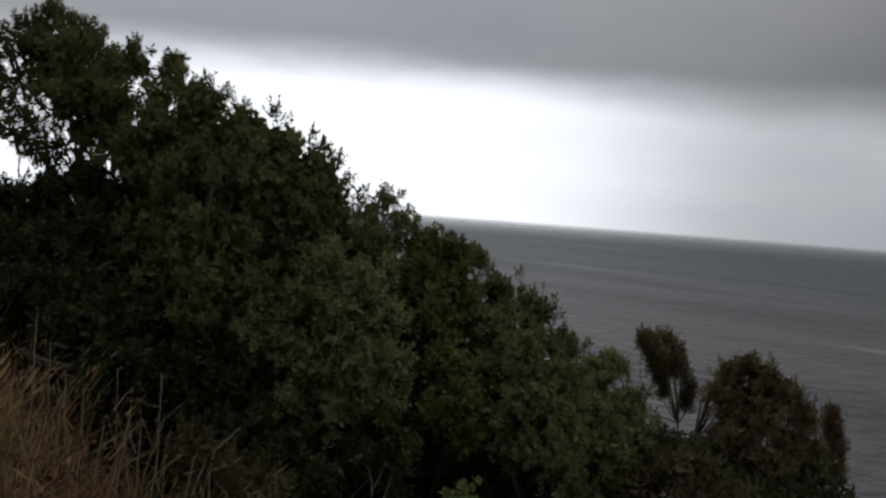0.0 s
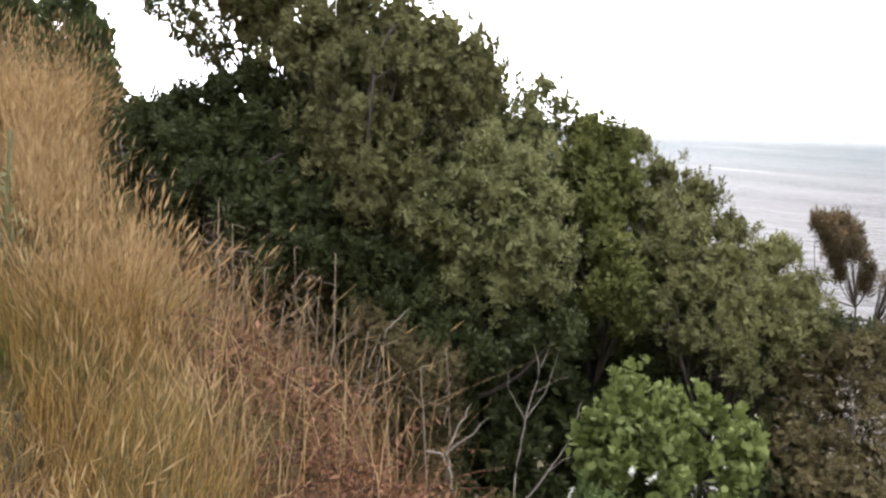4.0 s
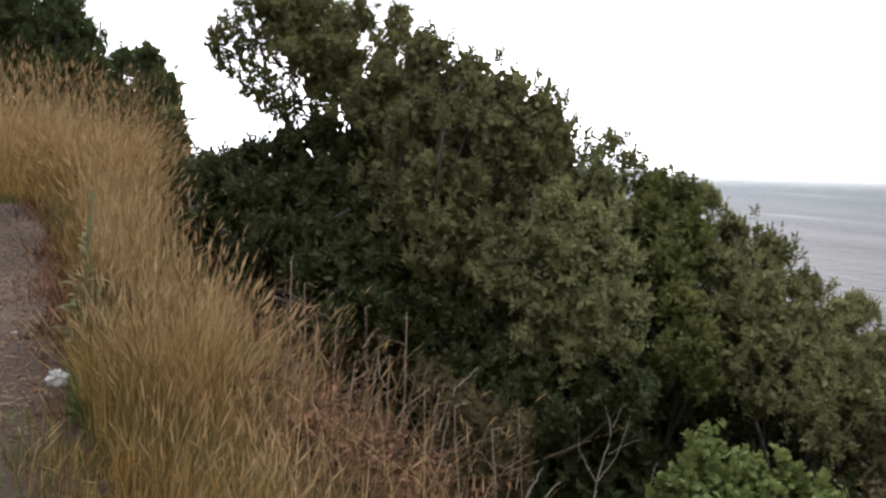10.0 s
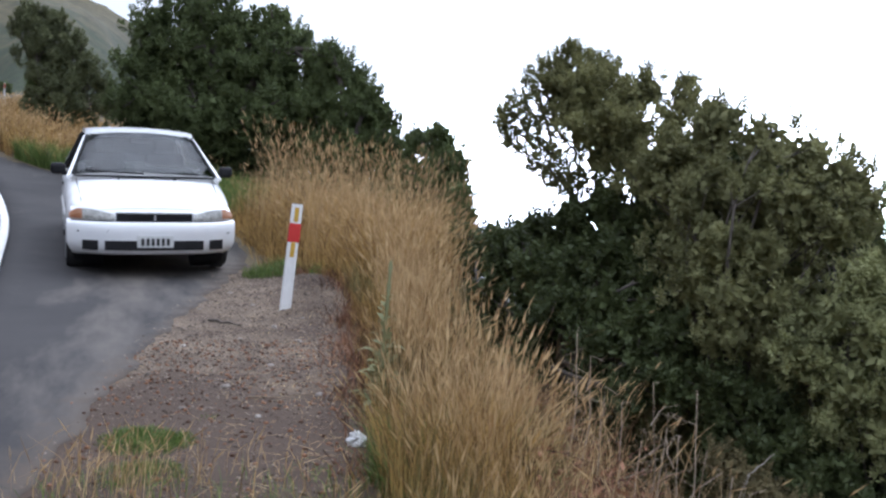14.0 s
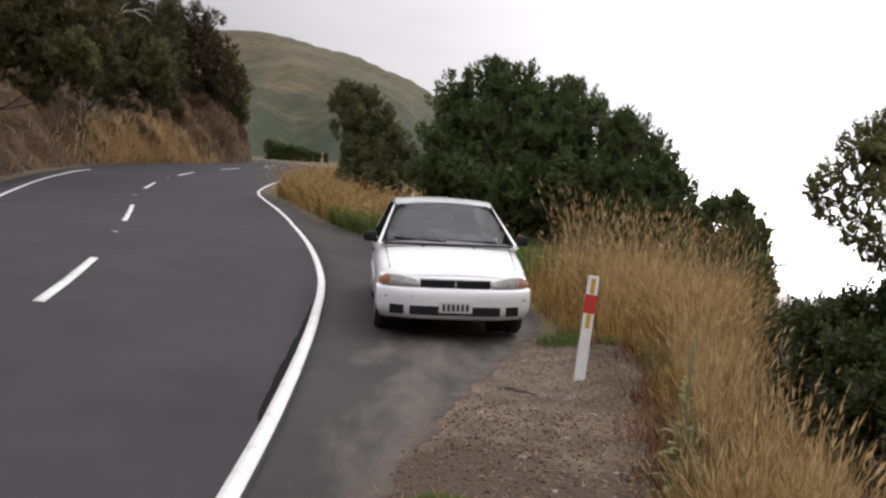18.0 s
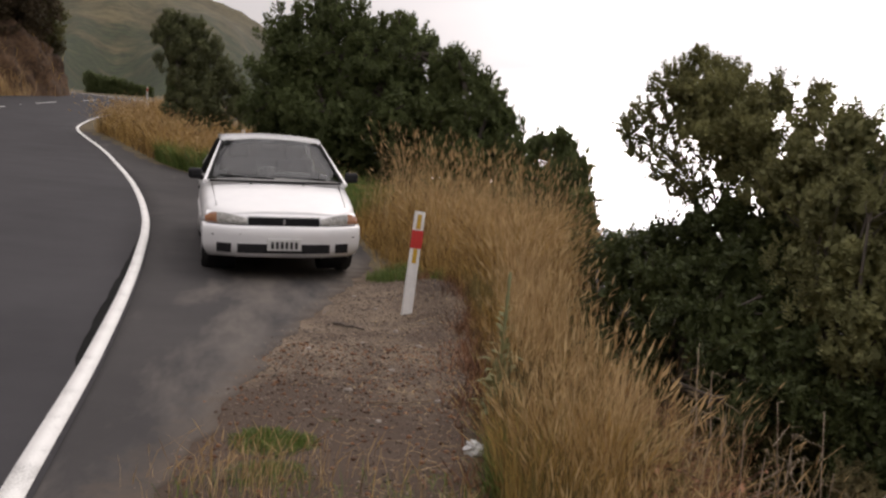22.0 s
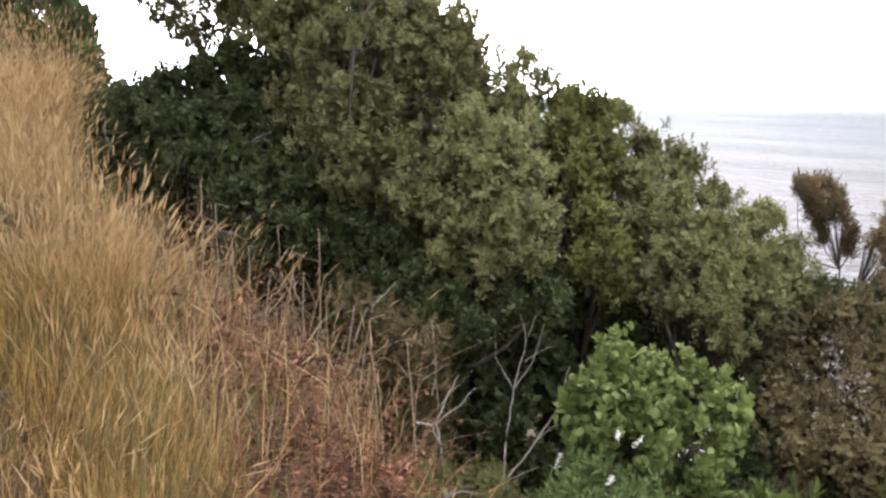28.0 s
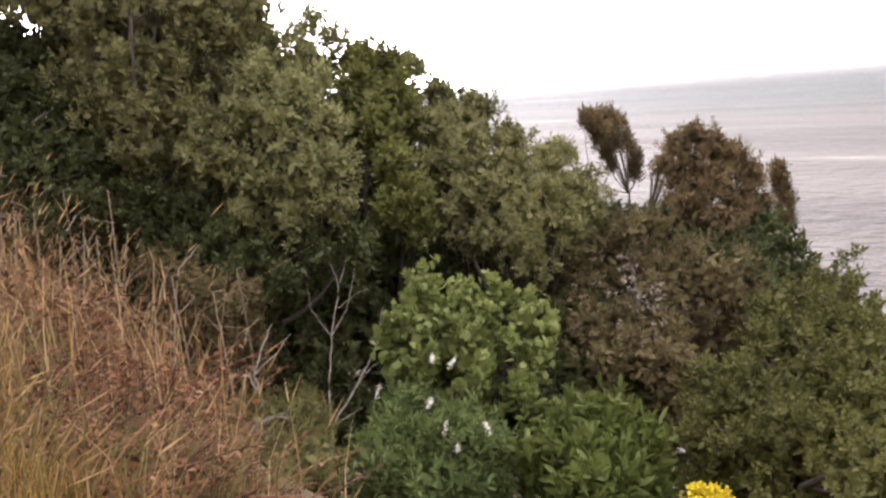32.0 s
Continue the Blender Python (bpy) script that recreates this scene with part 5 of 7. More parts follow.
shrub("roadside_bush", "small dark bush at the foot of the hill", "bush", [(-17.56, 89.75, 13.00, 0.65), (-16.62, 89.96, 12.76, 0.71), (-15.58, 90.12, 12.89, 0.60), (-14.63, 90.31, 12.64, 0.60), (-13.58, 90.49, 12.51, 0.49), (-12.52, 90.65, 12.42, 0.44)], M_TREE, size=0.16, per_area=34, seed=38, stem=0.1)
shrub("roadside_bush", "small dark bush at the foot of the hill", "bush", [(-9.25, 78.95, 11.79, 0.43), (-8.68, 79.04, 11.56, 0.38)], M_TREE, size=0.16, per_area=34, seed=39, stem=0.1)


# ---------------------------------------------------------------- parked car
# in the car's own frame x runs across, y from the front bumper to the boot, z up


def skin(points, material_name="skin", closed=False):
    """A bmesh of quads over a grid of points."""
    bm = bmesh.new()
    rows = [[bm.verts.new(p) for p in row] for row in points]
    m = len(rows[0])
    for a, b in zip(rows, rows[1:]):
        for j in range(m if closed else m - 1):
            k = (j + 1) % m
            bm.faces.new((a[j], b[j], b[k], a[k]))
    return bm, rows


def thick(bm, depth):
    geom = bm.faces[:]
    bmesh.ops.solidify(bm, geom=geom, thickness=depth)
    return bm


def block(size, at=(0, 0, 0), turn=(0, 0, 0), bevel=0.0, segments=2):
    bm = bmesh.new()
    bmesh.ops.create_cube(bm, size=1, matrix=pose(*at, *turn) @ Matrix.Diagonal((*size, 1)))
    if bevel:
        bmesh.ops.bevel(bm, geom=bm.edges[:], offset=bevel, segments=segments, affect="EDGES", profile=0.6)
    return bm


def disc(radius, depth, at, axis="X", segments=28, bevel=0.0):
    bm = bmesh.new()
    turn = (0, 90, 0) if axis == "X" else (90, 0, 0) if axis == "Y" else (0, 0, 0)
    bmesh.ops.create_cone(bm, cap_ends=True, segments=segments, radius1=radius, radius2=radius, depth=depth, matrix=pose(*at, *turn))
    if bevel:
        rim = [e for e in bm.edges if len(e.link_faces) == 2 and any(len(f.verts) > 4 for f in e.link_faces)]
        bmesh.ops.bevel(bm, geom=rim, offset=bevel, segments=3, affect="EDGES")
    return bm


def plan(x):
    """How far the rounded nose lies behind its middle."""
    return 0.015 + 0.24 * (abs(x) / 0.84) ** 3.6


def sweep(profile, x0, x1, steps, back=0.0, tuck=0.0):
    """A profile of (depth, height) carried across the rounded nose; tuck draws its lower corners in."""
    grid = []
    for x in np.linspace(x0, x1, steps):
        grid.append([(x * (1 - tuck * min(1.0, max(0.0, (0.36 - z) / 0.16)) ** 2), plan(x) + d + back, z) for d, z in profile])
    return skin(grid)[0]


ST_Y = (0.20, 0.25, 0.30, 0.36, 0.45, 0.60, 0.90, 1.28, 1.60, 2.40, 3.40, 4.10, 4.45, 4.62)
ST_W = (0.600, 0.680, 0.735, 0.780, 0.818, 0.840, 0.8475, 0.8475, 0.8475, 0.8475, 0.8475, 0.83, 0.79, 0.74)
ST_B = (0.22, 0.215, 0.21, 0.20, 0.195, 0.19, 0.19, 0.19, 0.19, 0.19, 0.19, 0.20, 0.25, 0.32)
ST_T = (0.668, 0.684, 0.702, 0.722, 0.748, 0.790, 0.858, 0.930, 0.950, 0.968, 0.985, 0.985, 0.97, 0.91)
CAR_RZ, CAR_ROLL = 5.4, -2.0
WHEELS_Y = (0.90, 3.53)


def car_body():
    grid = []
    for y in np.arange(0.20, 4.63, 0.035):
        w, b, t = (float(np.interp(y, ST_Y, s)) for s in (ST_W, ST_B, ST_T))
        for c in WHEELS_Y:
            if abs(y - c) < 0.345:
                b = max(b, 0.30 + math.sqrt(0.345**2 - (y - c) ** 2))
        low = min(b + 0.10, t - 0.2)
        half = [(0, t + 0.03), (0.45 * w, t + 0.024), (0.80 * w, t + 0.006), (0.92 * w, t - 0.02), (0.975 * w, t - 0.065), (w, t - 0.15), (w, max(low, t - 0.36)), (0.985 * w, max(low * 0.98, b + 0.02)), (0.95 * w, b), (0, b)]
        ring = [(x, y, z) for x, z in half] + [(-x, y, z) for x, z in half[-2:0:-1]]
        grid.append(ring)
    bm, rows = skin(grid, closed=True)
    for row in (rows[0], rows[-1]):
        bm.faces.new(row)
    return bm


def strut(a, b, wide, deep):
    """A flattened bar between two points."""
    a, b = Vector(a), Vector(b)
    d = b - a
    bm = bmesh.new()
    m = Matrix.Translation((a + b) / 2) @ d.to_track_quat("Z", "Y").to_matrix().to_4x4()
    bmesh.ops.create_cube(bm, size=1, matrix=m @ Matrix.Diagonal((wide, deep, d.length, 1)))
    bmesh.ops.bevel(bm, geom=bm.edges[:], offset=min(wide, deep) * 0.3, segments=2, affect="EDGES")
    return bm


def glass_part(name, bm, parent, label=""):
    """A pane with smooth faces and crisp rims."""
    ob = part(name, bm, M_GLASS, parent, label, smooth=True)
    for p in ob.data.polygons:
        if p.area < 0.0016:
            p.use_smooth = False
    ob.visible_shadow = False
    return ob


def pane(corners, bulge, steps=8):
    """A curved pane between four corners: bottom left, bottom right, top right, top left."""
    a, b, c, d = (np.array(p) for p in corners)
    n = unit(np.cross(b - a, d - a))
    grid = []
    for u in np.linspace(0, 1, steps):
        row = []
        for v in np.linspace(0, 1, 5):
            p = (a * (1 - u) + b * u) * (1 - v) + (d * (1 - u) + c * u) * v
            row.append(tuple(p + n * bulge * (1 - (2 * u - 1) ** 2)))
        grid.append(row)
    return thick(skin(grid)[0], 0.004)


def lamp_shell(side, x0, x1):
    """A lens wrapped round the corner: low beside the grille, taller outside, rounded at its end."""
    grid = []
    for x in np.linspace(x0, x1, 14):
        u = (x - 0.392) / 0.43
        low, high = 0.568 + 0.012 * u, 0.628 + 0.052 * math.sin(min(u * 1.5, 1.0) * math.pi / 2) - 0.045 * max(0.0, u - 0.82) / 0.18
        row = []
        for k in np.linspace(0, 1, 7):
            row.append((side * x, plan(x) + 0.060 + 0.035 * k**2 + 0.03 * max(0.0, 0.25 - k), low + (high - low) * k))
        grid.append(row)
    return skin(grid)[0]


def parked_car(at, rz, pitch):
    car = new("car")
    car.matrix_world = pose(*at, pitch, CAR_ROLL, rz)
    tagged(car, "white saloon car parked on the road shoulder facing the camera", "car")
    part("body", car_body(), M_WHITE, car, smooth=True)
    bumper = part("bumper", sweep([(0.14, 0.560), (0.03, 0.552), (0.008, 0.53), (0.0, 0.49), (-0.002, 0.468), (-0.002, 0.452), (0.0, 0.43), (0.004, 0.36), (0.015, 0.305), (0.035, 0.258), (0.06, 0.233), (0.10, 0.215), (0.35, 0.205)], -0.845, 0.845, 46, tuck=0.10), M_WHITE, car, "white bumper with dark air intakes", smooth=True)
    for x0, x1 in ((-0.49, 0.49), (-0.70, -0.55), (0.55, 0.70)):
        part("air_intake", sweep([(-0.003, 0.272), (-0.006, 0.284), (-0.006, 0.366), (-0.003, 0.378)], x0, x1, 14, 0.008), M_BLACK, bumper, "black air intake")
    part("nose_panel", sweep([(0.13, 0.55), (0.115, 0.58), (0.12, 0.635), (0.150, 0.662), (0.21, 0.684)], -0.805, 0.805, 40), M_WHITE, car, smooth=True)
    grille = part("grille", sweep([(0.095, 0.556), (0.083, 0.566), (0.083, 0.632), (0.095, 0.642)], -0.378, 0.378, 16), M_BLACK, car, "black slatted grille")
    for z in (0.580, 0.599, 0.618):
        part("slat", sweep([(0.078, z - 0.003), (0.074, z), (0.078, z + 0.003)], -0.37, 0.37, 12), M_BLACK, grille)
    part("badge", block((0.024, 0.014, 0.056), (0, 0.088, 0.599), bevel=0.004), M_STEEL, grille, "silver badge")
    part("grille_trim", sweep([(0.085, 0.643), (0.070, 0.650), (0.085, 0.658)], -0.385, 0.385, 16), M_STEEL, grille, "grey rim above the grille")
    part("grille_trim", sweep([(0.085, 0.545), (0.070, 0.550), (0.085, 0.556)], -0.385, 0.385, 16), M_STEEL, grille, "grey rim below the grille")
    for s in (-1, 1):
        lamp = part("headlight", lamp_shell(s, 0.392, 0.70), M_LAMP, car, "clear glass headlight", smooth=True)
        part("indicator", lamp_shell(s, 0.70, 0.822), M_AMBER, lamp, "amber indicator lens", smooth=True)
        part("lamp_rim", sweep([(0.10, 0.560), (0.066, 0.563), (0.085, 0.568)], s * 0.385, s * 0.80, 16), M_BLACK, lamp)
    # bonnet shut lines
    for s in (-1, 1):
        part("bonnet_seam", strut((s * 0.70, 0.42, 0.738), (s * 0.735, 1.19, 0.922), 0.006, 0.012), M_BLACK, car)
    # cabin
    base_l, base_r, top_l, top_r = (-0.775, 1.17, 0.962), (0.775, 1.17, 0.962), (-0.595, 1.965, 1.385), (0.595, 1.965, 1.385)
    screen = glass_part("windscreen", pane((base_l, base_r, top_r, top_l), 0.05), car, "tinted windscreen reflecting the sky")
    glass_part("rear_window", pane(((0.70, 4.02, 1.0), (-0.70, 4.02, 1.0), (-0.55, 3.30, 1.40), (0.55, 3.30, 1.40)), 0.03), car)
    part("screen_seal", strut((-0.56, 1.955, 1.388), (0.56, 1.955, 1.388), 0.03, 0.012), M_BLACK, car)
    part("cowl", strut((-0.76, 1.15, 0.952), (0.76, 1.15, 0.952), 0.07, 0.02), M_BLACK, car, "black cowl below the windscreen")
    roof_rows = []
    for drop, y in ((0.070, 1.935), (0.045, 1.945)):
        roof_rows.append([(x, y - 0.04 * (1 - (x / 0.6) ** 2), 1.447 - 0.035 * (x / 0.6) ** 2 - drop) for x in np.linspace(-0.59, 0.59, 13)])
    for y in np.linspace(1.97, 3.36, 14):
        k = (y - 1.97) / 1.39
        roof_rows.append([(x, y, 1.480 - 0.035 * (x / 0.6) ** 2 - 0.018 * (2 * k - 0.9) ** 2 - (0.02 if k in (0, 1) else 0) - (0.006 if k == 0 else 0)) for x in np.linspace(-0.612, 0.612, 13)])
    part("roof", thick(skin(roof_rows)[0], 0.03), M_WHITE, car, smooth=True)
    for s in (-1, 1):
        part("front_pillar", strut((s * 0.81, 1.13, 0.93), (s * 0.600, 2.02, 1.375), 0.055, 0.05), M_WHITE, car)
        part("screen_seal", strut((s * 0.782, 1.165, 0.965), (s * 0.597, 1.965, 1.388), 0.022, 0.012), M_BLACK, car)
        part("middle_pillar", strut((s * 0.815, 2.50, 0.95), (s * 0.61, 2.52, 1.385), 0.04, 0.09), M_BLACK, car, "black door pillar")
        part("rear_pillar", strut((s * 0.77, 4.05, 0.96), (s * 0.585, 3.30, 1.365), 0.05, 0.10), M_WHITE, car)
        for y0, y1, u0, u1 in ((1.34, 2.46, 2.05, 2.48), (2.56, 3.85, 2.56, 3.24)):
            glass_part("side_window", pane(((s * 0.805, y0, 0.975), (s * 0.805, y1, 0.975), (s * 0.612, u1, 1.395), (s * 0.612, u0, 1.395)), 0.01 * s), car)
        door = part("door", block((0.004, 1.02, 0.60), (s * 0.8475, 1.92, 0.62), bevel=0.0018, segments=1), M_WHITE, car)
        part("door_handle", block((0.025, 0.16, 0.035), (s * 0.858, 2.28, 0.79), bevel=0.01), M_BLACK, door, "black door handle")
        part("door", block((0.004, 0.84, 0.60), (s * 0.8475, 2.90, 0.62), bevel=0.0018, segments=1), M_WHITE, car)
        part("side_moulding", block((0.02, 2.1, 0.05), (s * 0.852, 2.35, 0.52), bevel=0.006), M_WHITE, car)
        mirror = part("wing_mirror", block((0.16, 0.10, 0.125), (s * 0.915, 1.36, 1.015), bevel=0.045, segments=3), M_BLACK, car, "black wing mirror housing", smooth=True)
        part("mirror_arm", block((0.10, 0.06, 0.05), (s * 0.825, 1.38, 0.965), bevel=0.012), M_BLACK, mirror)
        part("wiper", strut((s * 0.30 - 0.34, 1.195, 1.012), (s * 0.30 + 0.28, 1.165, 0.988), 0.014, 0.02), M_BLACK, car, "black wiper blade")
        part("washer_jet", block((0.03, 0.02, 0.012), (s * 0.30, 1.05, 0.935), bevel=0.004), M_BLACK, car)
        for y in WHEELS_Y:
            tyre = part("wheel", disc(0.30, 0.185, (s * 0.745, y, 0.265), segments=36, bevel=0.03), M_TYRE, car, "black tyre with silver cover", smooth=True)
            part("wheel_cover", disc(0.19, 0.02, (s * 0.835, y, 0.265), segments=28, bevel=0.006), M_STEEL, tyre)
            part("arch_lining", disc(0.335, 0.30, (s * 0.62, y, 0.315), segments=28), M_BLACK, car)
    part("underbody", block((1.45, 4.0, 0.10), (0, 2.4, 0.235), bevel=0.02), M_BLACK, car)
    for x, z, w in ((-0.74, 0.455, 0.022), (0.76, 0.44, 0.03), (-0.46, 0.47, 0.008)):
        part("scuff", sweep([(-0.002, z - 0.006), (-0.003, z), (-0.002, z + 0.006)], x - w / 2, x + w / 2, 4), M_BLACK, bumper, "dark scuff on the bumper")
    # number plate: characters shown as plain bars
    plate = part("number_plate", block((0.36, 0.012, 0.125), (0, 0.005, 0.365), bevel=0.004), M_PLATE, car, "white number plate with dark bars")
    for k in range(6):
        part("plate_bar", block((0.030, 0.006, 0.075), (-0.125 + 0.05 * k, -0.003, 0.36), bevel=0.001, segments=1), M_INK, plate)
    part("label_sticker", block((0.085, 0.003, 0.05), (0.56, 1.262, 1.018), (-30, 0, 0)), M_PAPER, screen, "white paper label on the screen")
    # inside
    part("dashboard", block((1.36, 0.50, 0.14), (0, 1.62, 0.87), bevel=0.05, segments=3), M_BLACK, car)
    part("steering_wheel", disc(0.185, 0.03, (-0.36, 1.93, 0.98), "Y", 28, 0.012), M_BLACK, car)
    for x in (-0.36, 0.36):
        seat = part("seat", block((0.50, 0.50, 0.16), (x, 2.35, 0.55), bevel=0.05, segments=3), M_SEAT, car)
        part("backrest", block((0.48, 0.15, 0.60), (x, 2.64, 0.86), (-14, 0, 0), bevel=0.05, segments=3), M_SEAT, seat)
        part("headrest", block((0.26, 0.10, 0.17), (x, 2.74, 1.24), (-14, 0, 0), bevel=0.04, segments=3), M_SEAT, seat)
    bench = part("rear_bench", block((1.30, 0.50, 0.16), (0, 3.25, 0.55), bevel=0.05, segments=3), M_SEAT, car)
    part("backrest", block((1.28, 0.16, 0.55), (0, 3.56, 0.84), (-18, 0, 0), bevel=0.05, segments=3), M_SEAT, bench)
    part("inner_mirror", block((0.22, 0.03, 0.06), (0, 1.98, 1.33), bevel=0.012), M_BLACK, screen)
    return car


car_front = (0.005, 10.36)
axle = [(car_front[0] - math.sin(radians(CAR_RZ)) * d, car_front[1] + math.cos(radians(CAR_RZ)) * d) for d in WHEELS_Y]
axle_z = [float(road_z(np.array(x), np.array(y))) + 0.047 for x, y in axle]
car_pitch = math.degrees(math.atan2(axle_z[1] - axle_z[0], WHEELS_Y[1] - WHEELS_Y[0]))
parked_car((*car_front, axle_z[0] - WHEELS_Y[0] * math.tan(radians(car_pitch))), CAR_RZ, car_pitch)

# ---------------------------------------------------------------- marker posts


def marker_post(at, lean_x, rz, label, banded=True):
    ob = new("marker_post")
    ob.matrix_world = pose(*at, 0, lean_x, rz)
    tagged(ob, label, "marker post", "roadside marker posts")
    bm = bmesh.new()
    ring = [(-0.050, 0.012), (-0.042, 0.000), (0.042, 0.000), (0.050, 0.012), (0.046, 0.014), (0.040, 0.006), (-0.040, 0.006), (-0.046, 0.014)]
    rows = [[bm.verts.new((x * w, y, z)) for x, y in ring] for z, w in ((-0.15, 1), (0.0, 1), (0.5, 1.0), (0.98, 1.0), (1.0, 0.97))]
    for a, b in zip(rows, rows[1:]):
        for j in range(8):
            bm.faces.new((a[j], a[(j + 1) % 8], b[(j + 1) % 8], b[j]))
    bm.faces.new(rows[-1])
    bm.faces.new(rows[0][::-1])
    body = part("post_body", bm, M_POSTWHITE, ob)
    if banded:
        part("red_band", block((0.106, 0.022, 0.165), (0, 0.006, 0.745), bevel=0.003), M_RED, ob, "red plastic band")
    for z, h in ((0.905, 0.13), (0.595, 0.13)):
        part("reflector", block((0.038, 0.008, h), (0, -0.004, z), bevel=0.002), M_YELLOW, ob, "yellow reflector strip")
    return ob


marker_post((1.10, 8.58, float(land_z(1.10, 8.58)) - 0.055), 4.6, 4, "white plastic marker post with red band, leaning on the gravel")
marker_post((-1.43, 31.96, float(land_z(-1.43, 31.96)) + 0.02), 0.0, 5, "plain white marker post in the grass behind the car", banded=False)
marker_post((-11.2, 80.0, float(land_z(-11.2, 80.0))), 0.0, 8, "distant white marker post beside the bend")

# ---------------------------------------------------------------- grass


def blades(rng, x, y, height, width, lean=0.25, curl=0.25, ground_z=None, wind=(0.012, 0.0), fan=None):
    """Ribbon blades with two bends each: five vertices, three triangles."""
    n = len(x)
    z = land_z(x, y) if ground_z is None else ground_z
    base = np.stack([x, y, z - 0.02], -1)
    a = rng.uniform(0, 2 * math.pi, n)
    d = np.stack([np.cos(a), np.sin(a)], -1) * (lean * rng.uniform(0.0, 1, n) ** 1.3)[:, None] + np.array(wind)
    d = d + 0.07 * np.stack([np.sin(2.7 * x + 1.9 * y) + np.sin(7.1 * y), np.sin(3.3 * y - 2.1 * x + 1)], -1) * min(lean, 0.5) / 0.3
    if fan is not None:
        d = d + fan
    b = rng.uniform(0, 2 * math.pi, n)
    s = np.stack([np.cos(b), np.sin(b), np.zeros(n)], -1) * (width / 2)[:, None]
    h = height[:, None]
    up = np.array([0, 0, 1.0])
    d3 = np.concatenate([d, np.zeros((n, 1))], -1)
    mid = base + up * h * 0.55 + d3 * h * 0.4
    tip = base + up * h * (1 - curl * rng.uniform(0, 1, n)[:, None] * 0.3) + d3 * h * (1 + curl)
    v = np.stack([base - s, base + s, mid - s * 0.8, mid + s * 0.8, tip], 1).reshape(-1, 3)
    i = np.arange(n) * 5
    f = np.concatenate([np.stack([i, i + 1, i + 3], -1), np.stack([i, i + 3, i + 2], -1), np.stack([i + 2, i + 3, i + 4], -1)])
    return v, f, tip, unit(tip - mid)


def seed_heads(rng, tip, d, length, width):
    n = len(tip)
    side = unit(np.cross(d, rng.normal(size=(n, 3)))) * (width / 2)[:, None]
    L = length[:, None]
    other = np.cross(d, side)
    v = np.concatenate([np.stack([tip - d * L * 0.8, tip - d * L * 0.4 + s, tip + d * L * 0.35, tip - d * L * 0.4 - s], 1).reshape(-1, 3) for s in (side, other)])
    i = np.arange(2 * n) * 4
    return v, np.concatenate([np.stack([i, i + 1, i + 2], -1), np.stack([i, i + 2, i + 3], -1)])


GRASS_Y = (1.5, 3.0, 3.5, 4.3, 5.0, 5.5, 6.0, 7.0, 9.0, 10.0, 12, 14, 20, 30, 60)
GRASS_X = (1.3, 1.38, 1.48, 1.58, 1.70, 1.80, 1.95, 2.08, 2.42, 2.85, 3.5, 3.8, 5.0, 3.0, -2.0)


def verge_points(rng, n, y0, y1, inside, outside):
    y = rng.uniform(y0, y1, n)
    e, c = np.interp(y, EDGE_Y, EDGE_X), np.interp(y, GRASS_Y, GRASS_X)
    return e + inside + (c + outside - e - inside) * rng.uniform(0, 1, n), y


def patchy(x, y, k=1.0):
    return np.sin(2.3 * k * x + 1.7 * k * y) * np.sin(3.1 * k * y - 1.1 * k * x) + 0.5 * np.sin(6.1 * k * x + 0.7) * np.sin(5.3 * k * y)


def grass_mesh(name, label, rng, x, y, h, w, heads, mats, lean=0.30, curl=0.3, head_w=1.5, fan=None):
    n = len(x)
    v, f, tip, d = blades(rng, x, y, h, w * rng.uniform(0.6, 1.3, n), lean, curl, fan=fan)
    k = rng.uniform(0, 1, n) < heads * np.clip((h / np.max(h) - 0.35) * 2.2, 0, 1)
    hv, hf = seed_heads(rng, tip[k], d[k], rng.uniform(0.06, 0.13, k.sum()), w * rng.uniform(0.6, 1.4, k.sum()) * head_w)
    me = fast_mesh(name, np.concatenate([v, hv]), np.concatenate([f, hf + len(v)]), mats, mats=np.r_[np.zeros(len(f)), np.ones(len(hf))])
    return tagged(put(name, me), label, "grass", kind="stuff")


def tussocks(label, seed, count, y0, y1, inside, outside, tall, w, heads=0.5, each=24, mats=None, girth=0.045):
    """Clumps of dry grass: the blades of each fan out from one foot, and clumps differ in height and lean."""
    rng = np.random.default_rng(seed)
    cx, cy = verge_points(rng, count, y0, y1, inside, outside)
    keep = patchy(cx, cy, 1.1) > rng.uniform(-1.5, -0.1, count)
    cx, cy = cx[keep], cy[keep]
    count = len(cx)
    lean = rng.normal(size=(count, 2)) * 0.10 + (0.05, -0.02)
    top = tall * rng.uniform(0.55, 1.0, count) * (0.85 + 0.15 * patchy(cx, cy)) * np.clip((cx - np.interp(cy, EDGE_Y, EDGE_X)) / 0.75 + 0.28, 0.2, 1)
    k = np.repeat(np.arange(count), rng.integers(each // 2, each * 3 // 2, count))
    off = rng.normal(size=(len(k), 2)) * girth
    x, y = cx[k] + off[:, 0], cy[k] + off[:, 1]
    h = np.maximum(top[k] * rng.uniform(0.35, 1.05, len(k)), 0.08)
    return grass_mesh("dry_grass", label, rng, x, y, h, w, heads, mats or [M_STRAW, M_STRAW_PALE], lean=0.24, curl=0.55, head_w=1.8, fan=lean[k] + off * 4.2)


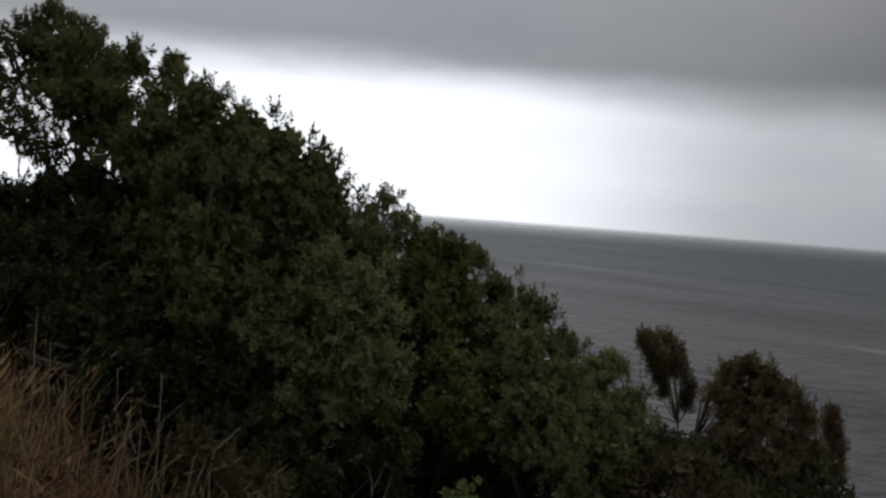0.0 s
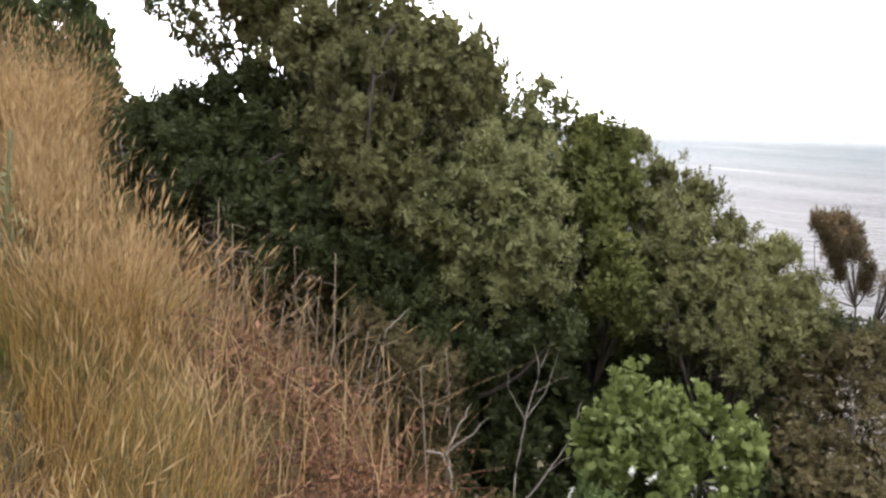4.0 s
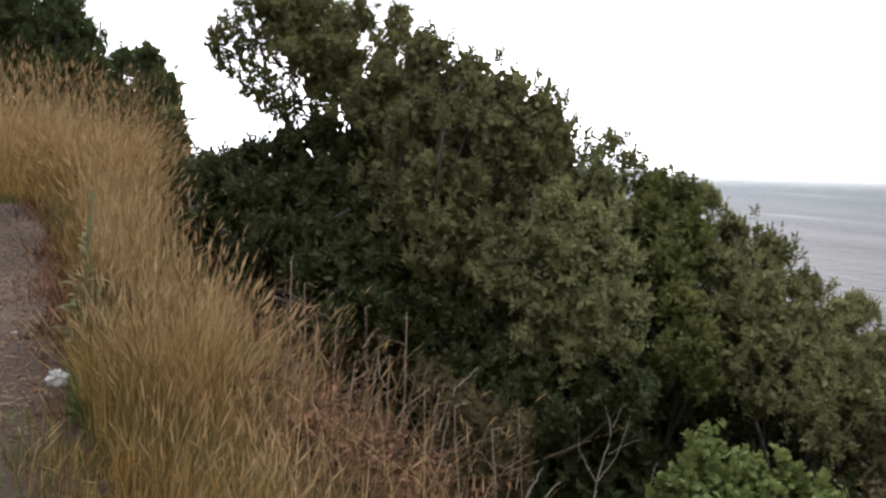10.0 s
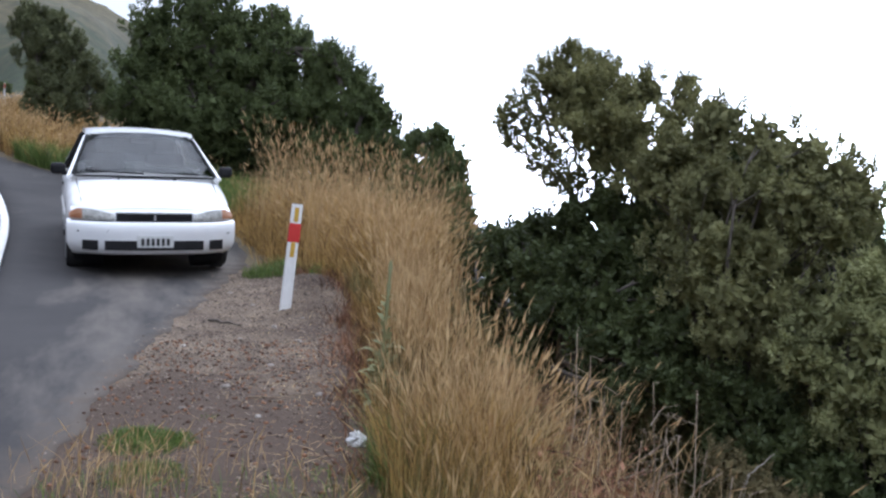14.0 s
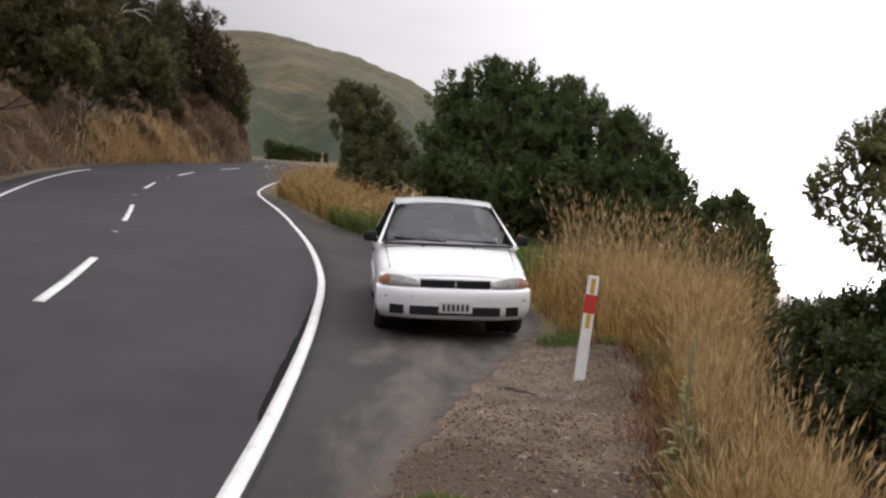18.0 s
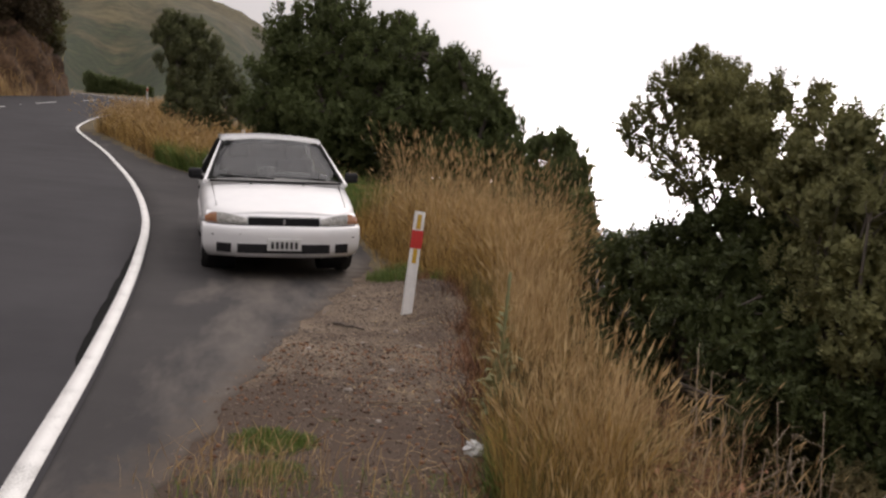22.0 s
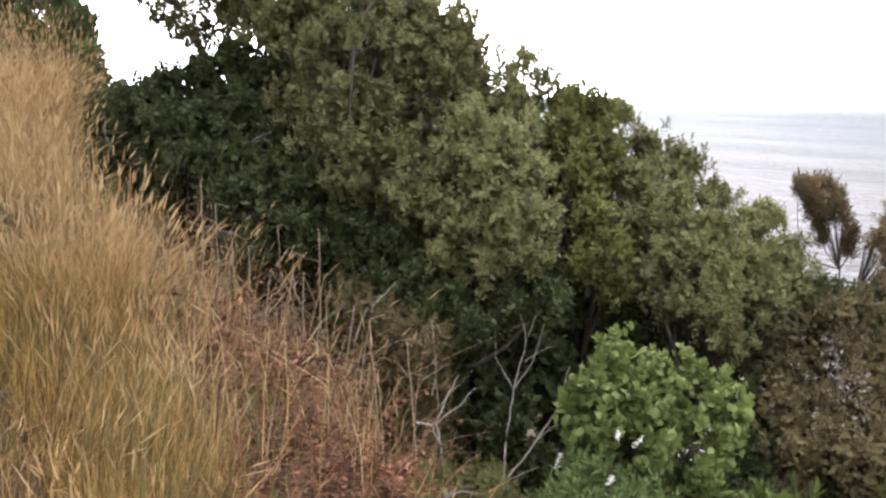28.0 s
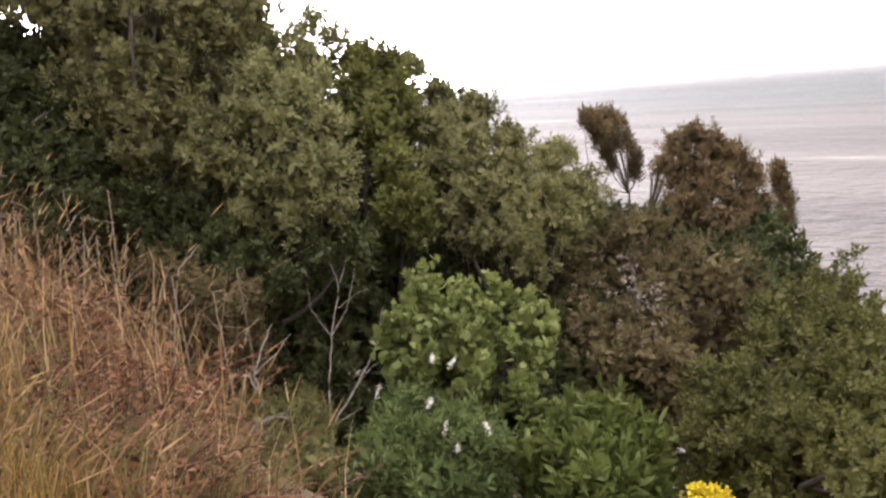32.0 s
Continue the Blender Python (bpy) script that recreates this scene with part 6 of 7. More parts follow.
def dry_grass(label, seed, n, y0, y1, inside, outside, tall, w, heads=0.5, low=0.3, mats=None):
    rng = np.random.default_rng(seed)
    x, y = verge_points(rng, n, y0, y1, inside, outside)
    h = tall * (0.78 + 0.22 * patchy(x, y)) * rng.uniform(low, 1.0, n) ** 0.8
    rise = np.clip((x - np.interp(y, EDGE_Y, EDGE_X)) / 0.7 + 0.3, 0.2, 1)
    return grass_mesh("dry_grass", label, rng, x, y, np.maximum(h * rise, 0.1), w, heads, mats or [M_STRAW, M_STRAW_PALE])


dry_grass("low dry golden grass on the near verge", 41, 3000, 4.6, 9.0, -0.05, 0.05, 0.62, 0.0050, heads=0.3)
dry_grass("weathered brown grass at the foot of the golden stalks", 241, 2600, 4.4, 9.0, 0.0, 0.12, 0.50, 0.0060, heads=0.0, mats=[M_DARKSTRAW, M_DARKSTRAW])
tussocks("clumps of tall golden grass on the near verge", 141, 430, 4.5, 9.0, 0.08, 0.05, 0.92, 0.0052)
tussocks("weathered brown grass clumps between the golden ones", 244, 120, 4.5, 9.0, 0.0, 0.1, 0.80, 0.0052, heads=0.2, mats=[M_DARKSTRAW, M_STRAW])
tussocks("clumps of fading olive grass among the golden stalks", 243, 130, 4.5, 9.0, 0.0, 0.1, 0.62, 0.0052, heads=0.0, mats=[M_OLIVEGRASS, M_OLIVEGRASS])
dry_grass("low dry golden grass on the bank beside the car", 42, 9000, 9.0, 16.5, 0.0, 0.1, 0.85, 0.0066, heads=0.3)
tussocks("clumps of tall golden grass on the bank beside the car", 142, 900, 9.0, 16.5, 0.0, 0.12, 1.28, 0.0072, each=24, girth=0.06)


def tall_stalks(label, seed, n, y0, y1):
    rng = np.random.default_rng(seed)
    x, y = verge_points(rng, n, y0, y1, 0.25, 0.30)
    keep = patchy(x, y, 1.3) > -0.35
    x, y = x[keep], y[keep]
    grass_mesh("dry_grass", label, rng, x, y, rng.uniform(0.8, 1.3, len(x)) * np.interp(y, (4, 7, 10, 12.5), (0.65, 0.86, 0.92, 1.40)), 0.006, 0.9, [M_STRAW_PALE, M_STRAW_PALE], lean=0.26, curl=0.5, head_w=2.1)


tall_stalks("pale tall seed stalks above the dry grass", 46, 1500, 4.6, 9.0)
tall_stalks("pale tall seed stalks beside the car", 47, 2100, 9.0, 16.0)
dry_grass("dry grass on the verge beyond the car", 43, 13000, 21.0, 48.0, 0.30, -0.3, 1.0, 0.012, heads=0.9)


def mound_grass():
    rng = np.random.default_rng(48)
    n = 15000
    y = rng.uniform(25, 47, n)
    x = np.interp(y, EDGE_Y, EDGE_X) + 0.02 + rng.uniform(0, 1, n) ** 1.25 * 3.2
    grass_mesh("dry_grass", "deep dry grass on the mound inside the bend", rng, x, y, rng.uniform(0.5, 1.35, n) * (0.85 + 0.2 * patchy(x, y, 0.5)), 0.012, 0.9, [M_STRAW, M_STRAW_PALE], lean=0.75, curl=0.6, head_w=2.6)


mound_grass()


def near_grass():
    """Sparser mixed grass at the foot of the verge, before the bracken."""
    rng = np.random.default_rng(44)
    n = 9500
    y = rng.uniform(1.6, 5.0, n)
    x = np.interp(y, EDGE_Y, EDGE_X) - 0.05 + rng.uniform(0, 1, n) * (np.interp(y, GRASS_Y, GRASS_X) - np.interp(y, EDGE_Y, EDGE_X) + 0.1)
    h = (0.42 + 0.14 * patchy(x, y)) * rng.uniform(0.35, 1.15, n) * np.interp(y, (1.6, 3.5, 5), (0.6, 0.9, 1.5))
    grass_mesh("dry_grass", "shorter mixed dry grass in front of the bracken", rng, x, y, np.maximum(h, 0.08), 0.0032, 0.5, [M_STRAW, M_STRAW_PALE], lean=0.4)
    n = 14000
    y = rng.uniform(1.6, 9.0, n)
    x = np.interp(y, EDGE_Y, EDGE_X) + rng.uniform(0, 1, n) * 1.3
    k = patchy(x, y, 0.8) > -0.1
    x, y = x[k], y[k]
    grass_mesh("green_grass", "fading olive grass growing low among the dry stalks", rng, x, y, rng.uniform(0.14, 0.55, len(x)), 0.0038, 0.0, [M_OLIVEGRASS, M_OLIVEGRASS], lean=0.6)

    n = 3000
    y = rng.uniform(1.7, 4.02, n)
    x = 0.60 + rng.uniform(0, 1, n) ** 0.8 * 0.60
    grass_mesh("dry_grass", "low mixed dry grass at the near end of the gravel", rng, x, y, rng.uniform(0.04, 0.20, n) * np.interp(y, (2.0, 3.4), (1.9, 1.0)), 0.0042, 0.3, [M_STRAW, M_STRAW_PALE], lean=0.7, curl=0.7)
    n = 1000
    x, y = 0.60 + rng.uniform(0, 1, n) * 0.65, rng.uniform(3.0, 4.05, n)
    grass_mesh("green_grass", "olive grass at the near end of the gravel", rng, x, y, rng.uniform(0.04, 0.22, n), 0.0045, 0.0, [M_OLIVEGRASS, M_OLIVEGRASS], lean=0.9, curl=0.7)
    n = 1000
    y = rng.uniform(3.2, 6.4, n)
    x = np.interp(y, EDGE_Y, EDGE_X) + 0.05 + rng.uniform(0, 1, n) * (np.interp(y, GRASS_Y, GRASS_X) - np.interp(y, EDGE_Y, EDGE_X) + 0.1)
    grass_mesh("dry_grass", "seeding grass with pale plumes among the mixed stalks", rng, x, y, rng.uniform(0.40, 0.70, n) * np.interp(y, (3.2, 5), (0.8, 1.1)), 0.0034, 0.9, [M_DARKSTRAW, M_STRAW_PALE], lean=0.35, curl=0.5, head_w=2.0)


near_grass()


def foot_grass():
    """Thin stalks at the near end of the gravel, thickest round the green patch."""
    rng = np.random.default_rng(45)
    n = 240
    x0 = rng.uniform(-0.55, 0.95, n)
    x, y = x0, 4.0 + rng.normal(size=n) * 0.25 + 0.2 * np.sin(x0 * 5)
    grass_mesh("dry_grass", "thin dry stalks at the end of the gravel", rng, x, y, rng.uniform(0.03, 1.0, n) ** 2 * 0.26 + 0.03, 0.003, 0.5, [M_STRAW, M_STRAW_PALE], lean=0.4)
    n = 190
    x, y = -0.16 + rng.normal(size=n) * 0.22, 4.38 + rng.normal(size=n) * 0.13
    grass_mesh("dry_grass", "straw-coloured seeding grass round the green patch", rng, x, y, rng.uniform(0.08, 0.30, n), 0.0034, 0.8, [M_STRAW_PALE, M_STRAW_PALE], lean=0.5, curl=0.6, head_w=1.5)
    x, y = rng.uniform(-0.5, 1.1, 700), rng.uniform(3.5, 4.5, 700)
    grass_mesh("green_grass", "sparse green blades at the end of the gravel", rng, x, y, rng.uniform(0.03, 0.16, 700), 0.0045, 0.0, [M_GREENGRASS, M_GREENGRASS], lean=0.9, curl=0.7)


foot_grass()


def edge_litter():
    """Short dead grass and roots that fray the edge of the gravel."""
    rng = np.random.default_rng(145)
    n = 5200
    y = rng.uniform(4.2, 11.5, n)
    x = np.interp(y, EDGE_Y, EDGE_X) + 0.10 + rng.normal(size=n) * 0.10 - np.abs(patchy(x=np.zeros(n), y=y, k=1.5)) * 0.16
    grass_mesh("dead_grass", "short dead brown grass fraying the gravel edge", rng, x, y, rng.uniform(0.03, 0.20, n), 0.006, 0.0, [M_FERN, M_FERN], lean=1.2, curl=0.8)


edge_litter()


def straw_litter():
    """Loose bits of straw lying on the gravel."""
    rng = np.random.default_rng(146)
    n = 900
    y = rng.uniform(4.2, 9.5, n) ** 1.0
    x = np.interp(y, EDGE_Y, EDGE_X) - np.abs(rng.normal(size=n)) * 0.55
    k = x > np.interp(y, (4.1, 5.5, 7.6, 10.1), (-0.6, -0.3, 0.1, 0.7))
    x, y = x[k], y[k]
    n = len(x)
    a, L, w = rng.uniform(0, 6.283, n), rng.uniform(0.02, 0.10, n), 0.0022
    c, s = np.cos(a), np.sin(a)
    z = road_z(x, y) + berm(x, y) + 0.014
    v = np.stack([np.stack([x - c * L - s * w, y - s * L + c * w, z], -1), np.stack([x - c * L + s * w, y - s * L - c * w, z], -1), np.stack([x + c * L, y + s * L, z + 0.01], -1)], 1).reshape(-1, 3)
    tagged(put("straw_litter", fast_mesh("straw_litter", v, np.arange(n * 3).reshape(-1, 3), M_STRAW_PALE)), "loose dry straw scattered on the gravel", "straw", kind="stuff")


straw_litter()


def tuft(at, rx, ry, n, h, label, seed, mat=None):
    rng = np.random.default_rng(seed)
    a, r = rng.uniform(0, 6.283, n), np.sqrt(rng.uniform(0, 1, n))
    x, y = at[0] + rx * r * np.cos(a), at[1] + ry * r * np.sin(a)
    mat = mat or M_GREENGRASS
    v, f, tip, d = blades(rng, x, y, h * (1.1 - 0.6 * r) * rng.uniform(0.5, 1.1, n), 0.006 * rng.uniform(0.7, 1.3, n), 0.7, 0.5)
    c = np.array([at[0], at[1], float(land_z(*at))])
    ob = put("grass_tuft", fast_mesh("grass_tuft", v - c, f, mat), at=c)
    return tagged(ob, label, "grass tuft", "green tufts")


tuft((-0.06, 5.0), 0.20, 0.24, 1300, 0.11, "bright green grass tuft on the gravel edge", 51)
tuft((0.10, 5.02), 0.12, 0.15, 500, 0.09, "bright green grass tuft on the gravel edge", 151)
tuft((-0.05, 4.55), 0.22, 0.20, 600, 0.10, "green grass tuft with dry seed stalks", 52)
tuft((0.30, 5.42), 0.12, 0.08, 220, 0.05, "small flat green weed on the gravel", 53)
tuft((0.34, 6.43), 0.10, 0.07, 120, 0.04, "tiny green weed on the gravel", 54)
tuft((1.35, 10.7), 0.45, 0.30, 1700, 0.26, "green grass beside the front wheel of the car", 55)
tuft((1.18, 4.30), 0.24, 0.3, 1100, 0.36, "green grass clump among dry stalks", 56)
tuft((1.17, 4.62), 0.16, 0.22, 900, 0.38, "dark green grass clump beside the gravel", 70)
tuft((1.22, 3.85), 0.30, 0.25, 800, 0.34, "green grass clump among dry stalks", 71)
tuft((1.7, 4.9), 0.3, 0.35, 700, 0.38, "green grass clump among dry stalks", 72)
tuft((1.9, 9.9), 0.4, 0.35, 700, 0.3, "green weeds in the dry grass behind the post", 57)
tuft((2.12, 5.55), 0.24, 0.24, 1000, 0.55, "yellow-green weed clump at the edge of the grass", 58)


def verge_green():
    rng = np.random.default_rng(59)
    n = 11000
    y = rng.uniform(16, 27.5, n)
    x = np.interp(y, EDGE_Y, EDGE_X) - 0.05 + rng.uniform(0, 1, n) ** 1.4 * np.interp(y, (16, 23, 27.5), (1.6, 1.2, 0.5))
    grass_mesh("green_grass", "green grass strip along the verge behind the car", rng, x, y, rng.uniform(0.25, 0.75, n), 0.014, 0.0, [M_GREENGRASS, M_GREENGRASS], lean=0.5)


verge_green()


def bank_growth():
    """Dry grass and low scrub rooted on the face of the cut bank."""
    rng = np.random.default_rng(60)
    n = 800
    s, o = rng.uniform(58, 110, n), rng.uniform(1.5, 5.0, n)
    keep = (np.sin(s * 0.33 + 1.0) + 0.6 * np.sin(s * 0.9 + o) > 0.1) | (o < 1.9)
    p = bank_point(s[keep], o[keep])
    k = len(p)
    v, f, tip, d = blades(rng, p[:, 0], p[:, 1], rng.uniform(0.3, 0.9, k), 0.03 * rng.uniform(0.6, 1.3, k), 0.8, 0.8, ground_z=p[:, 2])
    n = 5600
    s, o = 87.0 + rng.normal(size=n) * 2.9, 1.45 + np.abs(rng.normal(size=n)) * 0.85
    p = bank_point(s, o)
    bv, bf, tip, d = blades(rng, p[:, 0], p[:, 1], rng.uniform(0.4, 1.1, n), 0.035 * rng.uniform(0.6, 1.3, n), 0.9, 0.9, ground_z=p[:, 2])
    tagged(put("dry_grass", fast_mesh("dry_grass", bv, bf, M_STRAW_PALE)), "patch of yellow grass at the foot of the bank", "grass", kind="stuff")
    tagged(put("dry_grass", fast_mesh("dry_grass", v, f, M_STRAW)), "dry yellow grass hanging on the cut bank", "grass", kind="stuff")
    for q, (a, b, r, mat) in enumerate([(64, 2.6, 0.8, M_BROWN), (68, 3.1, 0.7, M_BROWN), (67, 4.4, 0.9, M_BANKTREE), (79, 4.6, 0.9, M_BANKTREE), (91, 4.6, 1.0, M_BANKTREE), (102, 4.2, 0.9, M_BANKTREE)]):
        x, y, z = bank_point(np.array(float(a)), np.array(float(b)))
        shrub("bank_bush", "scrubby bush rooted on the earth bank", "bush", [(x, y, z + 0.3 * r, r), (x + 0.6 * r, y + 0.8 * r, z + 0.1, 0.7 * r), (x - 0.5 * r, y - 0.7 * r, z + 0.2, 0.75 * r)], mat, size=0.16, per_area=26, seed=300 + q, stem=0.05, skirt=False, base=(x, y), group="bushes on the bank")


bank_growth()

# ---------------------------------------------------------------- dead bracken and sticks


def frond(rng, root, h, bend):
    """One dead fern frond: an arched stalk with drooping side leaflets."""
    a = rng.uniform(0, 6.283)
    d = np.array([math.cos(a), math.sin(a), 0])
    t = np.linspace(0, 1, 7)[:, None]
    path = root + np.array([0, 0, h]) * (t - 0.45 * bend * t**2) + d * (bend * h * 0.8) * t**2
    v, f = tube(path, 0.005 * (1.1 - 0.8 * t[:, 0]), 3)
    vs, fs = [v], [f]
    n = 22
    u = np.linspace(0.22, 1, n)
    P = np.stack([np.interp(u, t[:, 0], path[:, k]) for k in range(3)], -1)
    T = unit(np.gradient(P, axis=0))
    side = unit(np.cross(T, (0.01, 0.02, 1)))
    sgn = np.where(np.arange(n) % 2, 1, -1)[:, None]
    L = (h * 0.22 * (1.15 - u) * rng.uniform(0.5, 1.2, n))[:, None]
    dr = unit(side * sgn + 0.35 * T + rng.normal(size=(n, 3)) * 0.35 - np.array([0, 0, 0.45]))
    w = unit(np.cross(dr, rng.normal(size=(n, 3)))) * L * 0.17
    q = np.stack([P, P + dr * L * 0.5 + w, P + dr * L, P + dr * L * 0.5 - w], 1).reshape(-1, 3)
    i = np.arange(n) * 4
    vs.append(q)
    fs.append(np.concatenate([np.stack([i, i + 1, i + 2], -1), np.stack([i, i + 2, i + 3], -1)]))
    return merge(list(zip(vs, fs)))


def bracken():
    rng = np.random.default_rng(61)
    pieces = []
    while len(pieces) < 1750:
        y = rng.uniform(1.7, 7.2)
        x0, x1 = np.interp(y, (1.7, 2.6, 3.5, 4.3, 5, 6, 7.2), (1.1, 1.3, 1.5, 1.65, 1.85, 2.1, 2.4)), np.interp(y, (1.7, 2.3, 2.6, 3.1, 3.5, 4.1, 5, 6, 7.2), (1.9, 2.1, 2.2, 2.4, 2.8, 3.5, 3.5, 3.1, 2.9))
        x = rng.uniform(x0, x1)
        if ((x - 2.85) / 0.6) ** 2 + ((y - 3.4) / 0.5) ** 2 < 1:
            continue
        # one clump: fronds arching out from a common foot
        tall = rng.uniform(0.40, 0.85) * (0.75 + 0.25 * math.sin(3 * x + 2 * y)) * float(np.interp(y, (1.7, 2.6, 4, 5, 6.5), (0.6, 0.8, 1.05, 1.0, 0.75)))
        for q in range(rng.integers(5, 12)):
            fx, fy = x + rng.normal() * 0.06, y + rng.normal() * 0.06
            pieces.append(frond(rng, np.array([fx, fy, float(land_z(fx, fy))]), tall * rng.uniform(0.65, 1.05), rng.uniform(0.5, 1.3)))
    v, f = merge(pieces)
    tagged(put("dead_bracken", fast_mesh("dead_bracken", v, f, M_FERN)), "tangle of reddish brown dead bracken on the slope", "bracken", kind="stuff")
    # dry stalks standing above it
    n = 1000
    y = rng.uniform(2.8, 7.0, n)
    x = np.interp(y, (2.8, 3.5, 5, 7), (1.3, 1.6, 2.1, 2.9)) + rng.uniform(0, 1, n) * np.interp(y, (2.8, 5, 7), (1.3, 1.3, 0.5))
    k = ((x - 2.85) / 0.6) ** 2 + ((y - 3.3) / 0.6) ** 2 > 1
    x, y, n = x[k], y[k], int(k.sum())
    q = n // 4
    grass_mesh("dead_stalks", "reddish dead stalks standing among the bracken", rng, x[q:], y[q:], rng.uniform(0.3, 0.75, n - q), 0.0048, 0.0, [M_FERN, M_FERN], lean=0.6, curl=0.4)
    x, y, n = x[:q], y[:q], q
    grass_mesh("dry_grass", "pale dry stalks standing among the bracken", rng, x, y, rng.uniform(0.4, 1.0, n) * np.interp(y, (2.8, 5.5), (0.75, 1.0)), 0.004, 0.4, [M_STRAW, M_STRAW_PALE], lean=0.55, curl=0.4)
    n = 300
    y = rng.uniform(3.2, 6.6, n)
    x = np.interp(y, (3.2, 5, 6.6), (1.6, 2.0, 2.4)) + rng.uniform(0, 1, n) * np.interp(y, (3.2, 5, 6.6), (1.2, 1.2, 0.6))
    grass_mesh("dry_grass", "bleached upright stalks above the bracken", rng, x, y, rng.uniform(0.45, 1.05, n), 0.0048, 0.5, [M_STRAW_PALE, M_STRAW_PALE], lean=0.55, curl=0.6, head_w=1.2)

    # straw-coloured grass thinning out over the bracken
    n = 420
    y = rng.uniform(1.7, 5.2, n)
    x = np.interp(y, GRASS_Y, GRASS_X) - 0.05 + np.abs(rng.normal(size=n)) * np.interp(y, (1.7, 3, 5.2), (0.35, 0.55, 0.7))
    k = (patchy(x, y, 1.4) > -0.3) & (((x - 2.85) / 0.6) ** 2 + ((y - 3.3) / 0.6) ** 2 > 1)
    x, y = x[k], y[k]
    grass_mesh("dry_grass", "straw-coloured grass thinning out over the bracken", rng, x, y, rng.uniform(0.3, 0.85, len(x)) * np.interp(y, (1.7, 4), (0.7, 1.0)), 0.0042, 0.7, [M_STRAW_PALE, M_STRAW_PALE], lean=0.45, curl=0.5, head_w=1.2)


bracken()


def stick(rng, points, radius):
    p = np.array(points, float)
    t = np.linspace(0, len(p) - 1, 4 * len(p))
    path = np.stack([np.interp(t, np.arange(len(p)), p[:, k]) for k in range(3)], -1)
    path += rng.normal(size=path.shape) * radius * 0.5
    return tube(path, radius * np.linspace(1.1, 0.35, len(path)), 5)


def bare_branch(name, label, arms, mat, seed):
    """A dead woody stem with its arms, each a part."""
    rng = np.random.default_rng(seed)
    root = np.array(arms[0][0][0])
    ob = thing(name, root, label, "branch", "dead branches")
    for k, (pts, r) in enumerate(arms):
        v, f = stick(rng, pts, r)
        put("stem" if k == 0 else "twig", fast_mesh("stem" if k == 0 else "twig", v - root, f, mat, smooth=True), ob)
    return ob


def grounded(x, y):
    return (x, y, float(land_z(x, y)) - 0.03)


bare_branch("bare_branch", "leafless grey forked branch beside the green shrub", [
    ([grounded(4.42, 4.82), (4.48, 4.86, -1.42), (4.60, 4.97, -0.98), (4.71, 5.02, -0.61), (4.84, 5.02, -0.22), (4.79, 5.15, 0.09)], 0.0091),
    ([(4.71, 5.02, -0.61), (4.85, 4.96, -0.40), (4.99, 4.95, 0.03)], 0.0049), ([(4.71, 5.02, -0.61), (4.64, 5.15, -0.39), (4.66, 5.19, -0.19)], 0.0049),
    ([(4.84, 5.02, -0.22), (4.92, 5.0, -0.02), (4.90, 5.02, 0.1)], 0.0035), ([(4.78, 4.99, -0.4), (4.9, 4.9, -0.3), (4.98, 4.86, -0.28)], 0.0028)], M_DEADWOOD, 71)
bare_branch("bare_branch", "leaning leafless grey branch", [
    ([grounded(4.30, 4.70), (4.43, 4.75, -1.17), (4.65, 4.68, -0.89), (4.79, 4.63, -0.67), (4.90, 4.63, -0.37)], 0.0084),
    ([(4.65, 4.68, -0.89), (4.72, 4.6, -0.78), (4.86, 4.5, -0.72)], 0.0042), ([(4.43, 4.75, -1.17), (4.6, 4.6, -1.05)], 0.0042)], M_DEADWOOD, 72)
bare_branch("broken_stick", "bleached broken stick above the bracken", [
    ([grounded(3.86, 4.70), (3.83, 4.74, -0.78), (3.82, 4.80, -0.64), (3.92, 4.79, -0.45), (3.99, 4.78, -0.32)], 0.010),
    ([(3.82, 4.80, -0.64), (3.96, 4.73, -0.53), (4.07, 4.68, -0.40)], 0.006), ([(3.66, 4.80, -0.60), (3.74, 4.73, -0.62), (3.77, 4.66, -0.75)], 0.008)], M_DEADWOOD, 73)
bare_branch("broken_stick", "pale dead stick rising from the scrub", [([grounded(3.75, 5.74), (3.88, 5.69, -0.01), (4.04, 5.62, 0.17)], 0.010)], M_DEADWOOD, 74)
bare_branch("bare_branch", "pale dead branch sticking out of the bank trees", [([(-15.34, 40.2, 11.63), (-14.76, 40.34, 11.95), (-14.23, 40.47, 12.14), (-13.81, 40.67, 11.95), (-13.55, 40.79, 11.81)], 0.06), ([(-14.76, 40.34, 11.95), (-14.58, 40.32, 12.27), (-14.32, 40.36, 12.47)], 0.035), ([(-14.23, 40.47, 12.14), (-13.88, 40.56, 12.26), (-13.61, 40.68, 12.17)], 0.035)], M_DEADWOOD, 75)
for k, (bx, by, dx, h) in enumerate([(3.45, 5.95, 0.15, 0.95), (3.28, 6.0, 0.1, 0.9), (3.0, 6.1, -0.05, 0.85), (3.75, 5.2, 0.22, 0.7), (2.85, 4.4, 0.1, 0.6)]):
    g = grounded(bx, by)
    bare_branch("dry_stalk", "pale dry weed stalk with a bent tip", [([g, (bx + dx * 0.4, by, g[2] + h * 0.6), (bx + dx, by - 0.05, g[2] + h), (bx + dx * 1.9, by - 0.08, g[2] + h * 1.12)], 0.0042),
        ([(bx + dx * 0.7, by, g[2] + h * 0.8), (bx + dx * 0.1, by + 0.05, g[2] + h * 1.05)], 0.003)], M_STRAW_PALE, 80 + k)


